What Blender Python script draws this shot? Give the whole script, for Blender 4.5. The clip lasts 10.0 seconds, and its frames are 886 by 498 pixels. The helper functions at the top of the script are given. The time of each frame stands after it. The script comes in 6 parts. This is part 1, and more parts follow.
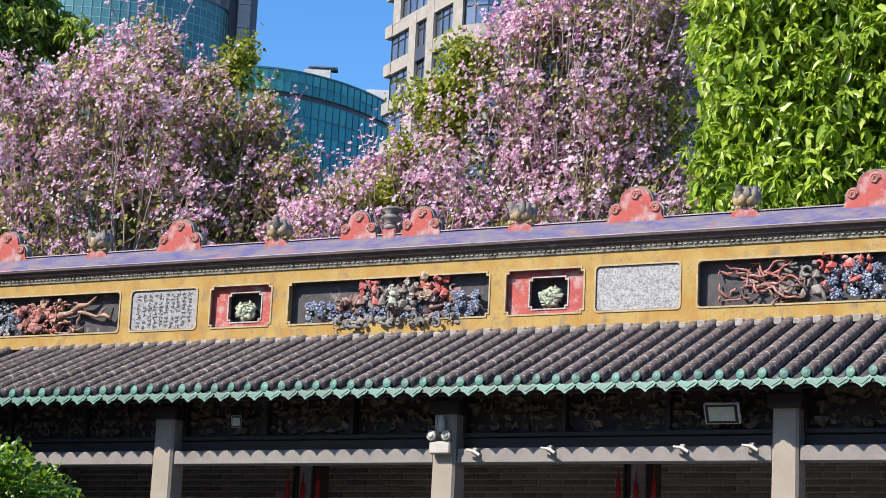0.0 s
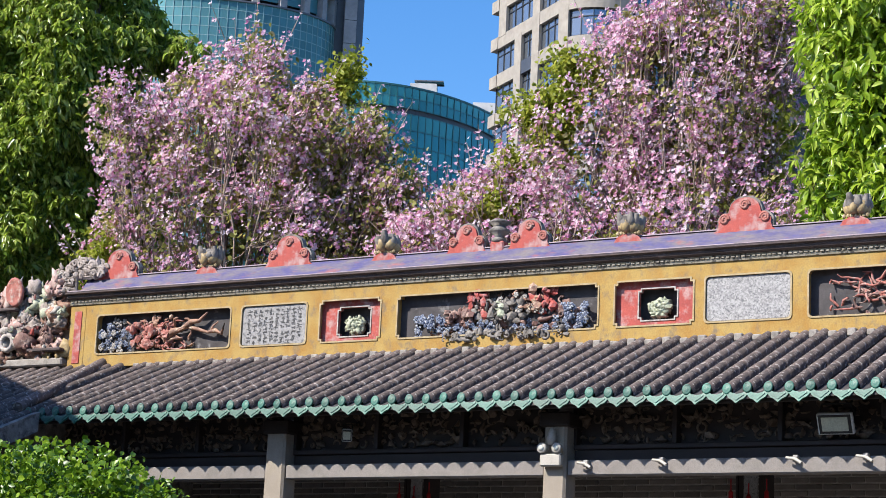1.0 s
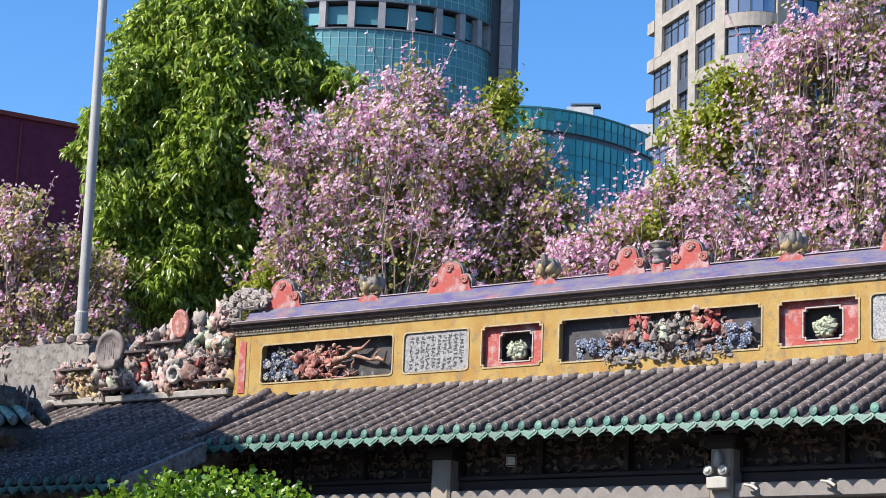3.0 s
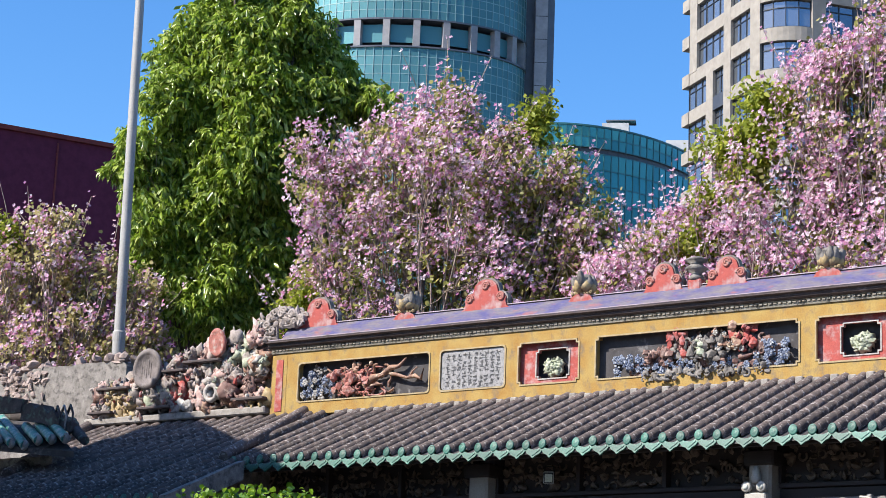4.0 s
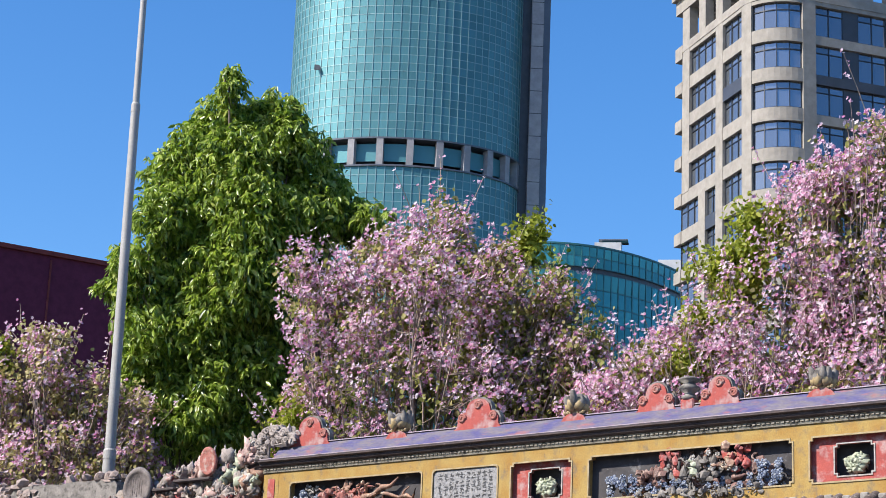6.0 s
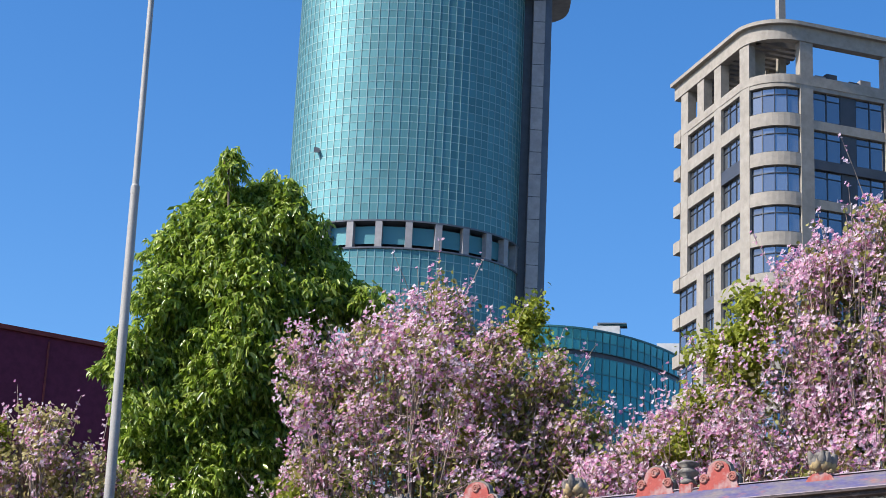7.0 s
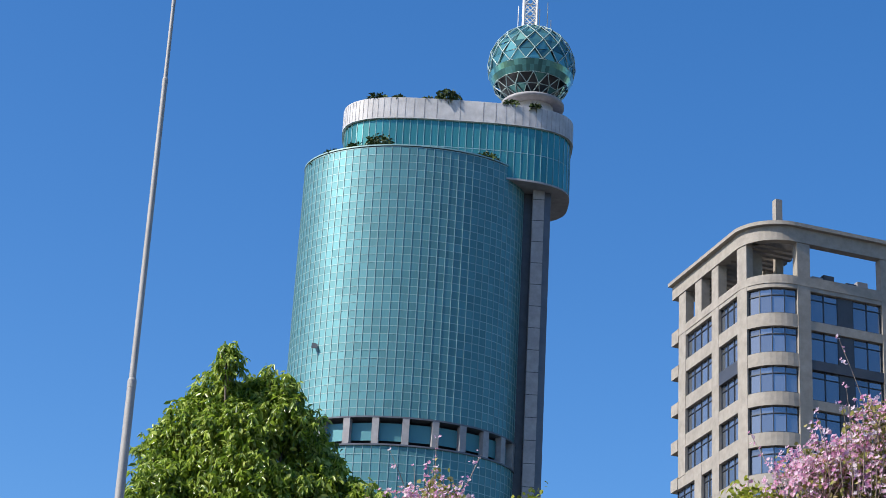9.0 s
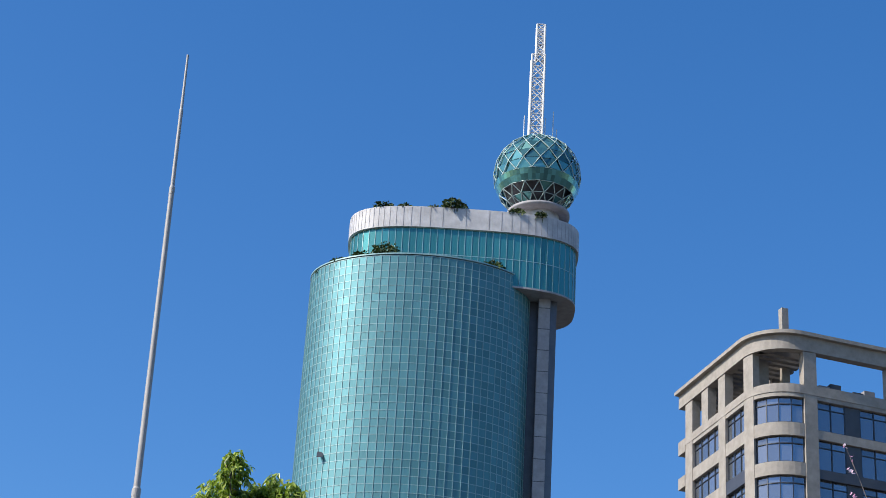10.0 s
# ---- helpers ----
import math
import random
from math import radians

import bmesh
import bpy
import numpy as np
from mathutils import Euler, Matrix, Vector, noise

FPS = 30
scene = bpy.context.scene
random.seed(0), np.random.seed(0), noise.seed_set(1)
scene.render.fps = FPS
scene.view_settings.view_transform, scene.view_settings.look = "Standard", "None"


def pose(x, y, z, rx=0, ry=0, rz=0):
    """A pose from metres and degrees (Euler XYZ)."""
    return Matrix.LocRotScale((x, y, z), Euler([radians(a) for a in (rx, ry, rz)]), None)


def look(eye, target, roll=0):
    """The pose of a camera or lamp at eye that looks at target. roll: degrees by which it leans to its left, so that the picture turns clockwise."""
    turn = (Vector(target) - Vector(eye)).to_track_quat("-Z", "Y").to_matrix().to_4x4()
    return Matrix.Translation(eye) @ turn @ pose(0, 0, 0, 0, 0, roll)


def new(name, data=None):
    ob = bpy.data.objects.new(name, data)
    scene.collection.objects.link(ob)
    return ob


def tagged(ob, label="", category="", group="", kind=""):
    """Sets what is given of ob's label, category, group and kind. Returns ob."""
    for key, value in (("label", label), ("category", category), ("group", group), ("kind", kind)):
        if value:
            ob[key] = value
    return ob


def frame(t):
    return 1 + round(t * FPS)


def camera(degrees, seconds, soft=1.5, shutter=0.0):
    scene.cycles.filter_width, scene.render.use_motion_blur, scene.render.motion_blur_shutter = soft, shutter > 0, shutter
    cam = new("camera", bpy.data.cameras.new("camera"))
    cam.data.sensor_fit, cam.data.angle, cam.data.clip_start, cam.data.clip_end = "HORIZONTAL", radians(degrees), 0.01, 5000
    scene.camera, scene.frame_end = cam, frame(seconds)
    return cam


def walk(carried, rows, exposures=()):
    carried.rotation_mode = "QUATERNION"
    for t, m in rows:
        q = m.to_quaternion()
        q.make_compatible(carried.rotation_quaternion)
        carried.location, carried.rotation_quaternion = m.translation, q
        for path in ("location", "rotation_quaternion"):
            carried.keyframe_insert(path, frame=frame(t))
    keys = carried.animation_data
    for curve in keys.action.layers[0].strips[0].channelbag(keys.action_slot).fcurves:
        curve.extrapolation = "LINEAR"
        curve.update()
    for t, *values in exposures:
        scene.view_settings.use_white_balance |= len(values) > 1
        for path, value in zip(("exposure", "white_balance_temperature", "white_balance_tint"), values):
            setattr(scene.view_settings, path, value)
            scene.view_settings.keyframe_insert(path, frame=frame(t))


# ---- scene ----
cam = camera(24.57, 10.0, soft=0.8)
EYE = (0.0, 0.0, 1.6)
# seconds, turn to the left, tilt up, lean
ROWS = [
    (0.0, 0.0, 11.673, 2.672), (0.5, 1.626, 11.776, 2.674), (1.0, 3.122, 11.888, 2.636),
    (1.5, 4.534, 12.035, 2.545), (2.0, 5.749, 12.171, 2.511), (2.5, 6.816, 12.281, 2.440),
    (3.0, 7.752, 12.391, 2.333), (4.5, 8.948, 13.356, 2.247), (5.0, 8.875, 14.159, 2.222),
    (5.5, 8.748, 15.127, 2.257), (7.0, 8.798, 18.517, 2.634), (7.5, 8.853, 19.766, 2.802),
    (8.0, 8.876, 21.139, 3.034), (8.5, 8.930, 22.595, 3.209), (9.0, 9.038, 24.056, 3.306),
    (9.5, 9.221, 25.568, 3.441), (10.0, 9.422, 27.092, 3.519),
]


def aim(yaw, tilt):
    a, e = radians(yaw), radians(tilt)
    return (EYE[0] - 50 * math.sin(a) * math.cos(e), EYE[1] + 50 * math.cos(a) * math.cos(e), EYE[2] + 50 * math.sin(e))


walk(cam, [(t, look(EYE, aim(yaw, tilt), lean)) for t, yaw, tilt, lean in ROWS],
     exposures=[(0.0, .73), (3.0, .79), (4.5, .80), (5.5, .73), (7.0, .62), (7.6, .61), (8.5, .50), (10.0, .45)])

# ---- world and sun ----
WALL_TURN = -27.85
AX = Vector((math.cos(radians(WALL_TURN)), math.sin(radians(WALL_TURN)), 0))
BX = Vector((-math.sin(radians(WALL_TURN)), math.cos(radians(WALL_TURN)), 0))
SUN_EL, SUN_SIDE = 42.0, 31.0
sun_flat = -math.cos(radians(SUN_SIDE)) * BX - math.sin(radians(SUN_SIDE)) * AX
to_sun = sun_flat * math.cos(radians(SUN_EL)) + Vector((0, 0, math.sin(radians(SUN_EL))))
sun = new("sun", bpy.data.lights.new("sun", "SUN"))
sun.data.energy, sun.data.angle, sun.data.color = 5.0, radians(0.53), (1.0, 0.94, 0.85)
sun.matrix_world = look(to_sun * 60, (0, 0, 0))

world = bpy.data.worlds.new("sky")
scene.world = world
world.use_nodes = True
sky = world.node_tree.nodes.new("ShaderNodeTexSky")
sky.sky_type, sky.sun_disc = "NISHITA", False
sky.sun_elevation = radians(SUN_EL)
sky.sun_rotation = math.atan2(to_sun.x, to_sun.y)
sky.altitude, sky.air_density, sky.dust_density, sky.ozone_density = 0, 1.0, 0.65, 3.0
ground_tint = world.node_tree.nodes["Background"]
vivid = world.node_tree.nodes.new("ShaderNodeHueSaturation")
vivid.inputs["Saturation"].default_value = 1.32
vivid.inputs["Hue"].default_value, vivid.inputs["Value"].default_value = 0.506, 1.06
world.node_tree.links.new(sky.outputs[0], vivid.inputs["Color"])
world.node_tree.links.new(vivid.outputs[0], ground_tint.inputs[0])
ground_tint.inputs[1].default_value = 0.125

# ---- building blocks ----
LOCAL = pose(0, 0, 0, 0, 0, WALL_TURN)
BASE = {}


class Shape:
    """Vertices and faces of one mesh."""

    def __init__(self):
        self.v, self.f, self.s = [], [], []

    def add(self, verts, faces, smooth=False):
        n = len(self.v)
        self.v.extend(tuple(p) for p in verts)
        self.f.extend(tuple(i + n for i in f) for f in faces)
        self.s.extend([smooth] * len(faces))
        return self

    def box(self, x0, x1, y0, y1, z0, z1, c=0.0):
        """A box with its edges chamfered by c."""
        if c <= 0:
            vs = [(x, y, z) for z in (z0, z1) for y in (y0, y1) for x in (x0, x1)]
            return self.add(vs, [(0, 2, 3, 1), (4, 5, 7, 6), (0, 1, 5, 4), (2, 6, 7, 3), (0, 4, 6, 2), (1, 3, 7, 5)])
        bm = bmesh.new()
        bmesh.ops.create_cube(bm, size=1)
        for v in bm.verts:
            v.co = (x0 + (v.co.x + .5) * (x1 - x0), y0 + (v.co.y + .5) * (y1 - y0), z0 + (v.co.z + .5) * (z1 - z0))
        bmesh.ops.bevel(bm, geom=bm.edges[:], offset=c, segments=1, affect="EDGES")
        bm.verts.index_update()
        self.add([v.co[:] for v in bm.verts], [[v.index for v in f.verts] for f in bm.faces])
        bm.free()
        return self

    def lathe(self, profile, cx=0, cy=0, n=16, sx=1.0, sy=1.0, smooth=True, closed=False):
        vs = [(cx + r * sx * math.cos(2 * math.pi * k / n), cy + r * sy * math.sin(2 * math.pi * k / n), z) for r, z in profile for k in range(n)]
        m = len(profile)
        fs = [(i * n + k, i * n + (k + 1) % n, (i + 1) * n + (k + 1) % n, (i + 1) * n + k) for i in range(m - 1) for k in range(n)]
        self.add(vs, fs, smooth)
        b = len(self.v) - len(vs)
        self.f += [tuple(b + k for k in reversed(range(n))), tuple(b + (m - 1) * n + k for k in range(n))]
        self.s += [False, False]
        return self

    def tube(self, pts, radii, n=8, smooth=True):
        pts = [Vector(p) for p in pts]
        vs, up = [], Vector((0.31, 0.17, 0.93))
        for i, p in enumerate(pts):
            d = (pts[min(i + 1, len(pts) - 1)] - pts[max(i - 1, 0)]).normalized()
            s = d.cross(up if abs(d.dot(up)) < .95 else Vector((1, 0, 0))).normalized()
            q = s.cross(d)
            r = radii[i] if hasattr(radii, "__len__") else radii
            vs += [p + r * (math.cos(2 * math.pi * k / n) * s + math.sin(2 * math.pi * k / n) * q) for k in range(n)]
        fs = [(i * n + k, (i + 1) * n + k, (i + 1) * n + (k + 1) % n, i * n + (k + 1) % n) for i in range(len(pts) - 1) for k in range(n)]
        self.add(vs, fs, smooth)
        self.add(vs[:n], [tuple(range(n))])
        return self.add(vs[-n:], [tuple(reversed(range(n)))])

    def plate(self, poly, y0, y1, smooth=False):
        """A polygon in x and z, drawn out from y0 to y1."""
        n = len(poly)
        vs = [(x, y0, z) for x, z in poly] + [(x, y1, z) for x, z in poly]
        fs = [tuple(range(n)), tuple(range(2 * n - 1, n - 1, -1))]
        fs += [(i, i + n, (i + 1) % n + n, (i + 1) % n) for i in range(n)]
        return self.add(vs, fs, smooth)

    def ring(self, outer, inner, y0, y1):
        """The frame between two polygons of equal count, with its front at y0 and the reveal running back to y1."""
        n = len(inner)
        vs = [(x, y0, z) for x, z in outer] + [(x, y0, z) for x, z in inner] + [(x, y1, z) for x, z in inner] + [(x, y1, z) for x, z in outer]
        fs = []
        for i in range(n):
            j = (i + 1) % n
            fs += [(i, j, n + j, n + i), (n + i, n + j, 2 * n + j, 2 * n + i), (j, i, 3 * n + i, 3 * n + j)]
        return self.add(vs, fs)

    def blob(self, c, r, rough=0.25, seed=0.0, sub=1):
        vs, fs = ICO[sub]
        rx, ry, rz = r if hasattr(r, "__len__") else (r, r, r)
        out = []
        for p in vs:
            q = Vector(p)
            o = Vector((seed * 7.3, seed * 3.1, seed))
            k = 1 + rough * (noise.noise(q * 2.1 + o) + .55 * noise.noise(q * 4.7 - o))
            out.append((c[0] + rx * p[0] * k, c[1] + ry * p[1] * k, c[2] + rz * p[2] * k))
        return self.add(out, fs, sub > 1)

    def torus(self, c, R, r, ax=(1, 0, 0), bx=(0, 0, 1), n=12, m=6, turns=1.0, shrink=1.0):
        a, b = Vector(ax), Vector(bx)
        w = a.cross(b)
        vs = []
        for i in range(n + 1):
            t = 2 * math.pi * turns * i / n
            k = 1 - (1 - shrink) * i / n
            d = math.cos(t) * a + math.sin(t) * b
            for j in range(m):
                s = 2 * math.pi * j / m
                vs.append(Vector(c) + d * (R * k + r * math.cos(s)) + w * r * math.sin(s))
        fs = [(i * m + j, (i + 1) * m + j, (i + 1) * m + (j + 1) % m, i * m + (j + 1) % m) for i in range(n) for j in range(m)]
        return self.add(vs, fs, True)


def ico(sub):
    bm = bmesh.new()
    bmesh.ops.create_icosphere(bm, subdivisions=sub, radius=1)
    bm.verts.index_update()
    out = ([v.co[:] for v in bm.verts], [tuple(v.index for v in f.verts) for f in bm.faces])
    bm.free()
    return out


ICO = {1: ico(1), 2: ico(2), 3: ico(3)}


def mesh_of(name, shape, material, origin=(0, 0, 0)):
    me = bpy.data.meshes.new(name)
    o = Vector(origin)
    me.from_pydata([(p[0] - o.x, p[1] - o.y, p[2] - o.z) for p in shape.v], [], shape.f)
    me.polygons.foreach_set("use_smooth", shape.s)
    me.materials.append(material)
    me.update()
    return me


def thing(name, label, category, base=(0, 0, 0), group="", kind="", local=True):
    """An empty at the base of a thing; its parts are given in the same axes as base."""
    root = new(name)
    root.empty_display_size = 0.2
    root.matrix_world = (LOCAL if local else Matrix()) @ Matrix.Translation(base)
    BASE[root.name] = Vector(base)
    return tagged(root, label, category, group, kind)


def part(name, shape, material, parent, label="", kind=""):
    base = BASE.get(parent.name, Vector((0, 0, 0)))
    ob = new(name, mesh_of(name, shape, material, base))
    ob.parent = parent
    BASE[ob.name] = base
    return tagged(ob, label, kind=kind)


def piece(name, me, parent, at=(0, 0, 0), turn=(0, 0, 0), scale=(1, 1, 1)):
    """A part on shared mesh data."""
    ob = new(name, me)
    ob.parent = parent
    ob.location = Vector(at) - BASE.get(parent.name, Vector((0, 0, 0)))
    ob.rotation_euler = [radians(a) for a in turn]
    ob.scale = scale
    return ob


def solid(name, shape, material, label, category, kind="", local=True, group=""):
    """A thing that is one mesh."""
    ob = new(name, mesh_of(name, shape, material))
    ob.matrix_world = LOCAL if local else Matrix()
    return tagged(ob, label, category, group, kind)


def polar(az, dist, el=None, z=0.0):
    a = radians(az)
    return Vector((dist * math.sin(a), dist * math.cos(a), EYE[2] + dist * math.tan(radians(el)) if el is not None else z))


# ---- materials ----
def mat(name, a, b=None, rough=0.8, metal=0.0, scale=6.0, fine=60.0, bump=0.3, mix=(0.35, 0.65), third=None, third_at=(0.55, 0.7),
        third_scale=2.0, stretch=(1, 1, 1), vary=0.0, spec=0.5, through_light=0.0, island=None, coat=0.0):
    """A surface with variation at two scales: broad patches from a to b, fine grain, patches of a third colour, and relief."""
    m = bpy.data.materials.new(name)
    m.use_nodes = True
    nt = m.node_tree
    bsdf = nt.nodes["Principled BSDF"]
    N, Lk = nt.nodes.new, nt.links.new
    co = N("ShaderNodeTexCoord")
    mp = N("ShaderNodeMapping")
    mp.inputs["Scale"].default_value = stretch
    Lk(co.outputs["Object"], mp.inputs[0])

    def tex(s, detail):
        t = N("ShaderNodeTexNoise")
        t.inputs["Scale"].default_value, t.inputs["Detail"].default_value, t.inputs["Roughness"].default_value = s, detail, 0.62
        Lk(mp.outputs[0], t.inputs[0])
        return t

    def ramp(src, lo, hi):
        r = N("ShaderNodeMapRange")
        r.inputs[1].default_value, r.inputs[2].default_value = lo, hi
        Lk(src, r.inputs[0])
        return r.outputs[0]

    def blend(fac, c1, c2, kind="MIX"):
        x = N("ShaderNodeMix")
        x.data_type, x.blend_type = "RGBA", kind
        for sock, val in ((x.inputs[0], fac), (x.inputs[6], c1), (x.inputs[7], c2)):
            if isinstance(val, bpy.types.NodeSocket):
                Lk(val, sock)
            elif isinstance(val, (int, float)):
                sock.default_value = val
            else:
                sock.default_value = (*val, 1)
        return x.outputs[2]

    b = b or tuple(0.72 * c for c in a)
    broad, grain = tex(scale, 5), tex(fine, 3)
    col = blend(ramp(broad.outputs[0], *mix), a, b)
    if island:
        geo = N("ShaderNodeNewGeometry")
        cr = N("ShaderNodeValToRGB")
        els = cr.color_ramp.elements
        while len(els) < len(island):
            els.new(0.5)
        for i, c in enumerate(island):
            els[i].position, els[i].color = i / (len(island) - 1), (*c, 1)
        Lk(geo.outputs["Random Per Island"], cr.inputs[0])
        col = cr.outputs[0]
    if third:
        t3 = tex(third_scale, 6)
        col = blend(ramp(t3.outputs[0], *third_at), col, third)
    col = blend(ramp(grain.outputs[0], 0.3, 0.7), col, blend(0.28, col, (0, 0, 0)))
    if vary:
        info = N("ShaderNodeObjectInfo")
        hs = N("ShaderNodeHueSaturation")
        Lk(ramp(info.outputs["Random"], 0, 1), hs.inputs["Value"])
        r = hs.inputs["Value"].links[0].from_node
        r.inputs[3].default_value, r.inputs[4].default_value = 1 - vary, 1 + vary
        Lk(col, hs.inputs["Color"])
        col = hs.outputs[0]
    Lk(col, bsdf.inputs["Base Color"])
    bsdf.inputs["Roughness"].default_value, bsdf.inputs["Metallic"].default_value = rough, metal
    bsdf.inputs["Specular IOR Level"].default_value = spec
    bsdf.inputs["Coat Weight"].default_value = coat
    if bump:
        bp = N("ShaderNodeBump")
        bp.inputs["Strength"].default_value, bp.inputs["Distance"].default_value = bump, 0.01
        Lk(grain.outputs[0], bp.inputs["Height"])
        Lk(bp.outputs[0], bsdf.inputs["Normal"])
    if through_light:
        tr = N("ShaderNodeBsdfTranslucent")
        Lk(col, tr.inputs[0])
        mx = N("ShaderNodeMixShader")
        mx.inputs[0].default_value = through_light
        out = nt.nodes["Material Output"]
        Lk(bsdf.outputs[0], mx.inputs[1])
        Lk(tr.outputs[0], mx.inputs[2])
        Lk(mx.outputs[0], out.inputs[0])
    return m


M_TILE = mat("grey clay tile", (0.163, 0.123, 0.111), (0.0704, 0.0546, 0.0502), scale=7, fine=45, bump=0.5, third=(0.405, 0.365, 0.339), third_at=(0.545, 0.66), third_scale=17, vary=0.22, rough=0.9)
# shade of the gaps between barrel rows is put into the pan colour
M_DECK = mat("gap-dark grey pan tile", (0.07, 0.062, 0.062), (0.035, 0.032, 0.032), scale=7, fine=50, third=(0.17, 0.155, 0.15), third_scale=6, rough=0.95)
M_MORTAR = mat("lime mortar", (0.391, 0.357, 0.323), (0.255, 0.23, 0.212), scale=8, fine=70, third=(0.17, 0.153, 0.136), third_scale=7, rough=0.95)
M_GREEN = mat("green glaze", (0.040, 0.185, 0.135), (0.024, 0.105, 0.08), scale=6, fine=40, third=(0.20, 0.32, 0.26), third_at=(0.54, 0.70), third_scale=16, vary=0.3, rough=0.5, bump=0.25)
M_YELLOW = mat("ochre lime wash", (0.43, 0.29, 0.09), (0.37, 0.20, 0.045), scale=3.0, fine=55, mix=(0.40, 0.66), third=(0.20, 0.155, 0.105), third_at=(0.52, 0.72), third_scale=7, rough=0.9, stretch=(1, 1, 0.8))
M_TRIM = mat("pale trim", (0.468, 0.378, 0.234), (0.36, 0.261, 0.126), scale=9, fine=70, third=(0.18, 0.144, 0.108), third_at=(0.6, 0.75), third_scale=10)
M_BLACK = mat("black painted recess", (0.05, 0.046, 0.05), (0.085, 0.078, 0.082), scale=5, fine=40, third=(0.30, 0.29, 0.29), third_at=(0.60, 0.74), third_scale=4.5, rough=0.9)
M_RED = mat("faded red paint", (0.47, 0.095, 0.075), (0.33, 0.065, 0.06), scale=5, fine=50, third=(0.46, 0.30, 0.29), third_at=(0.48, 0.66), third_scale=6, rough=0.85)
M_REDDARK = mat("dark red board", (0.22, 0.035, 0.03), (0.14, 0.02, 0.02), scale=4, rough=0.8)
M_PAPER = mat("lettered grey panel", (0.399, 0.389, 0.389), (0.266, 0.261, 0.266), scale=22, fine=80, third=(0.133, 0.133, 0.142), third_at=(0.54, 0.66), third_scale=38, rough=0.9)
M_PAPERWORN = mat("speckled grey panel", (0.456, 0.446, 0.446), (0.285, 0.28, 0.285), scale=40, fine=90, mix=(0.42, 0.58), third=(0.162, 0.162, 0.171), third_at=(0.52, 0.62), third_scale=46, rough=0.9)
M_INK = mat("weathered ink", (0.05, 0.05, 0.055), (0.13, 0.13, 0.135), scale=9, third=(0.40, 0.39, 0.39), third_at=(0.60, 0.66), third_scale=14)
M_BEAM = mat("grey granite beam", (0.273, 0.246, 0.229), (0.22, 0.198, 0.185), scale=4, fine=90, third=(0.211, 0.194, 0.176), third_scale=3, rough=0.8)
M_STRIP = mat("worn blue and red paint", (0.0791, 0.0725, 0.2), (0.177, 0.153, 0.167), scale=5.0, fine=30, mix=(0.36, 0.64), third=(0.316, 0.116, 0.107), third_at=(0.57, 0.72), third_scale=4.2, rough=0.85, stretch=(0.6, 1, 2.0))
M_STRIPTOP = mat("weathered lilac plaster", (0.34, 0.28, 0.31), (0.24, 0.19, 0.21), scale=3, fine=40, third=(0.10, 0.085, 0.085), third_scale=4)
M_CORNICE = mat("dark brown moulding", (0.10, 0.072, 0.068), (0.055, 0.04, 0.04), scale=5, fine=40, third=(0.2, 0.16, 0.15), third_at=(0.6, 0.75), third_scale=8)
M_LACE = mat("grey and white moulding", (0.414, 0.378, 0.306), (0.252, 0.225, 0.171), scale=14, fine=70, third=(0.063, 0.0585, 0.054), third_at=(0.52, 0.6), third_scale=18)
M_STONEGREY = mat("weathered grey plaster", (0.288, 0.26, 0.237), (0.158, 0.14, 0.126), scale=7, fine=40, third=(0.0698, 0.0605, 0.0558), third_at=(0.50, 0.66), third_scale=8, bump=0.5)
M_GOLD = mat("ochre glazed ornament", (0.50, 0.37, 0.18), (0.31, 0.22, 0.11), scale=9, third=(0.18, 0.15, 0.12), third_scale=8, rough=0.6)
M_BLUE = mat("blue and white glaze", (0.25, 0.29, 0.39), (0.07, 0.09, 0.16), scale=16, fine=60, third=(0.52, 0.54, 0.56), third_at=(0.54, 0.62), third_scale=22, rough=0.5)
M_BROWNRED = mat("brown red ornament", (0.25, 0.13, 0.11), (0.13, 0.075, 0.065), scale=9, third=(0.44, 0.31, 0.26), third_at=(0.52, 0.66), third_scale=10, rough=0.7)
M_TAN = mat("tan ornament", (0.40, 0.225, 0.15), (0.17, 0.09, 0.07), scale=11, third=(0.62, 0.49, 0.36), third_at=(0.54, 0.66), third_scale=10, rough=0.7)
M_PALEGREEN = mat("pale green ornament", (0.47, 0.50, 0.37), (0.27, 0.30, 0.21), scale=9, third=(0.66, 0.66, 0.54), third_scale=9, rough=0.6)
M_WHITE = mat("white ornament", (0.56, 0.53, 0.49), (0.36, 0.33, 0.31), scale=9, third=(0.14, 0.13, 0.12), third_scale=8)
M_PINK = mat("dusty pink ornament", (0.56, 0.38, 0.345), (0.38, 0.24, 0.22), scale=8, third=(0.56, 0.49, 0.45), third_at=(0.5, 0.66), third_scale=9)
M_ORNGREY = mat("weathered pale ornament plaster", (0.44, 0.375, 0.345), (0.26, 0.22, 0.20), scale=9, fine=45, third=(0.12, 0.10, 0.09), third_at=(0.55, 0.7), third_scale=11, bump=0.5)
M_GRANITE = mat("pale granite", (0.378, 0.324, 0.261), (0.306, 0.261, 0.211), scale=4, fine=90, third=(0.324, 0.279, 0.234), third_scale=3, rough=0.8)
M_WOOD = mat("dark timber", (0.036, 0.022, 0.018), (0.02, 0.014, 0.012), scale=4, fine=60, stretch=(0.3, 1, 1), rough=0.7)
M_CARVE = mat("carved timber with worn gilding", (0.24, 0.17, 0.12), (0.065, 0.045, 0.033), scale=9, fine=60, third=(0.26, 0.20, 0.145), third_at=(0.55, 0.7), third_scale=10, rough=0.75)
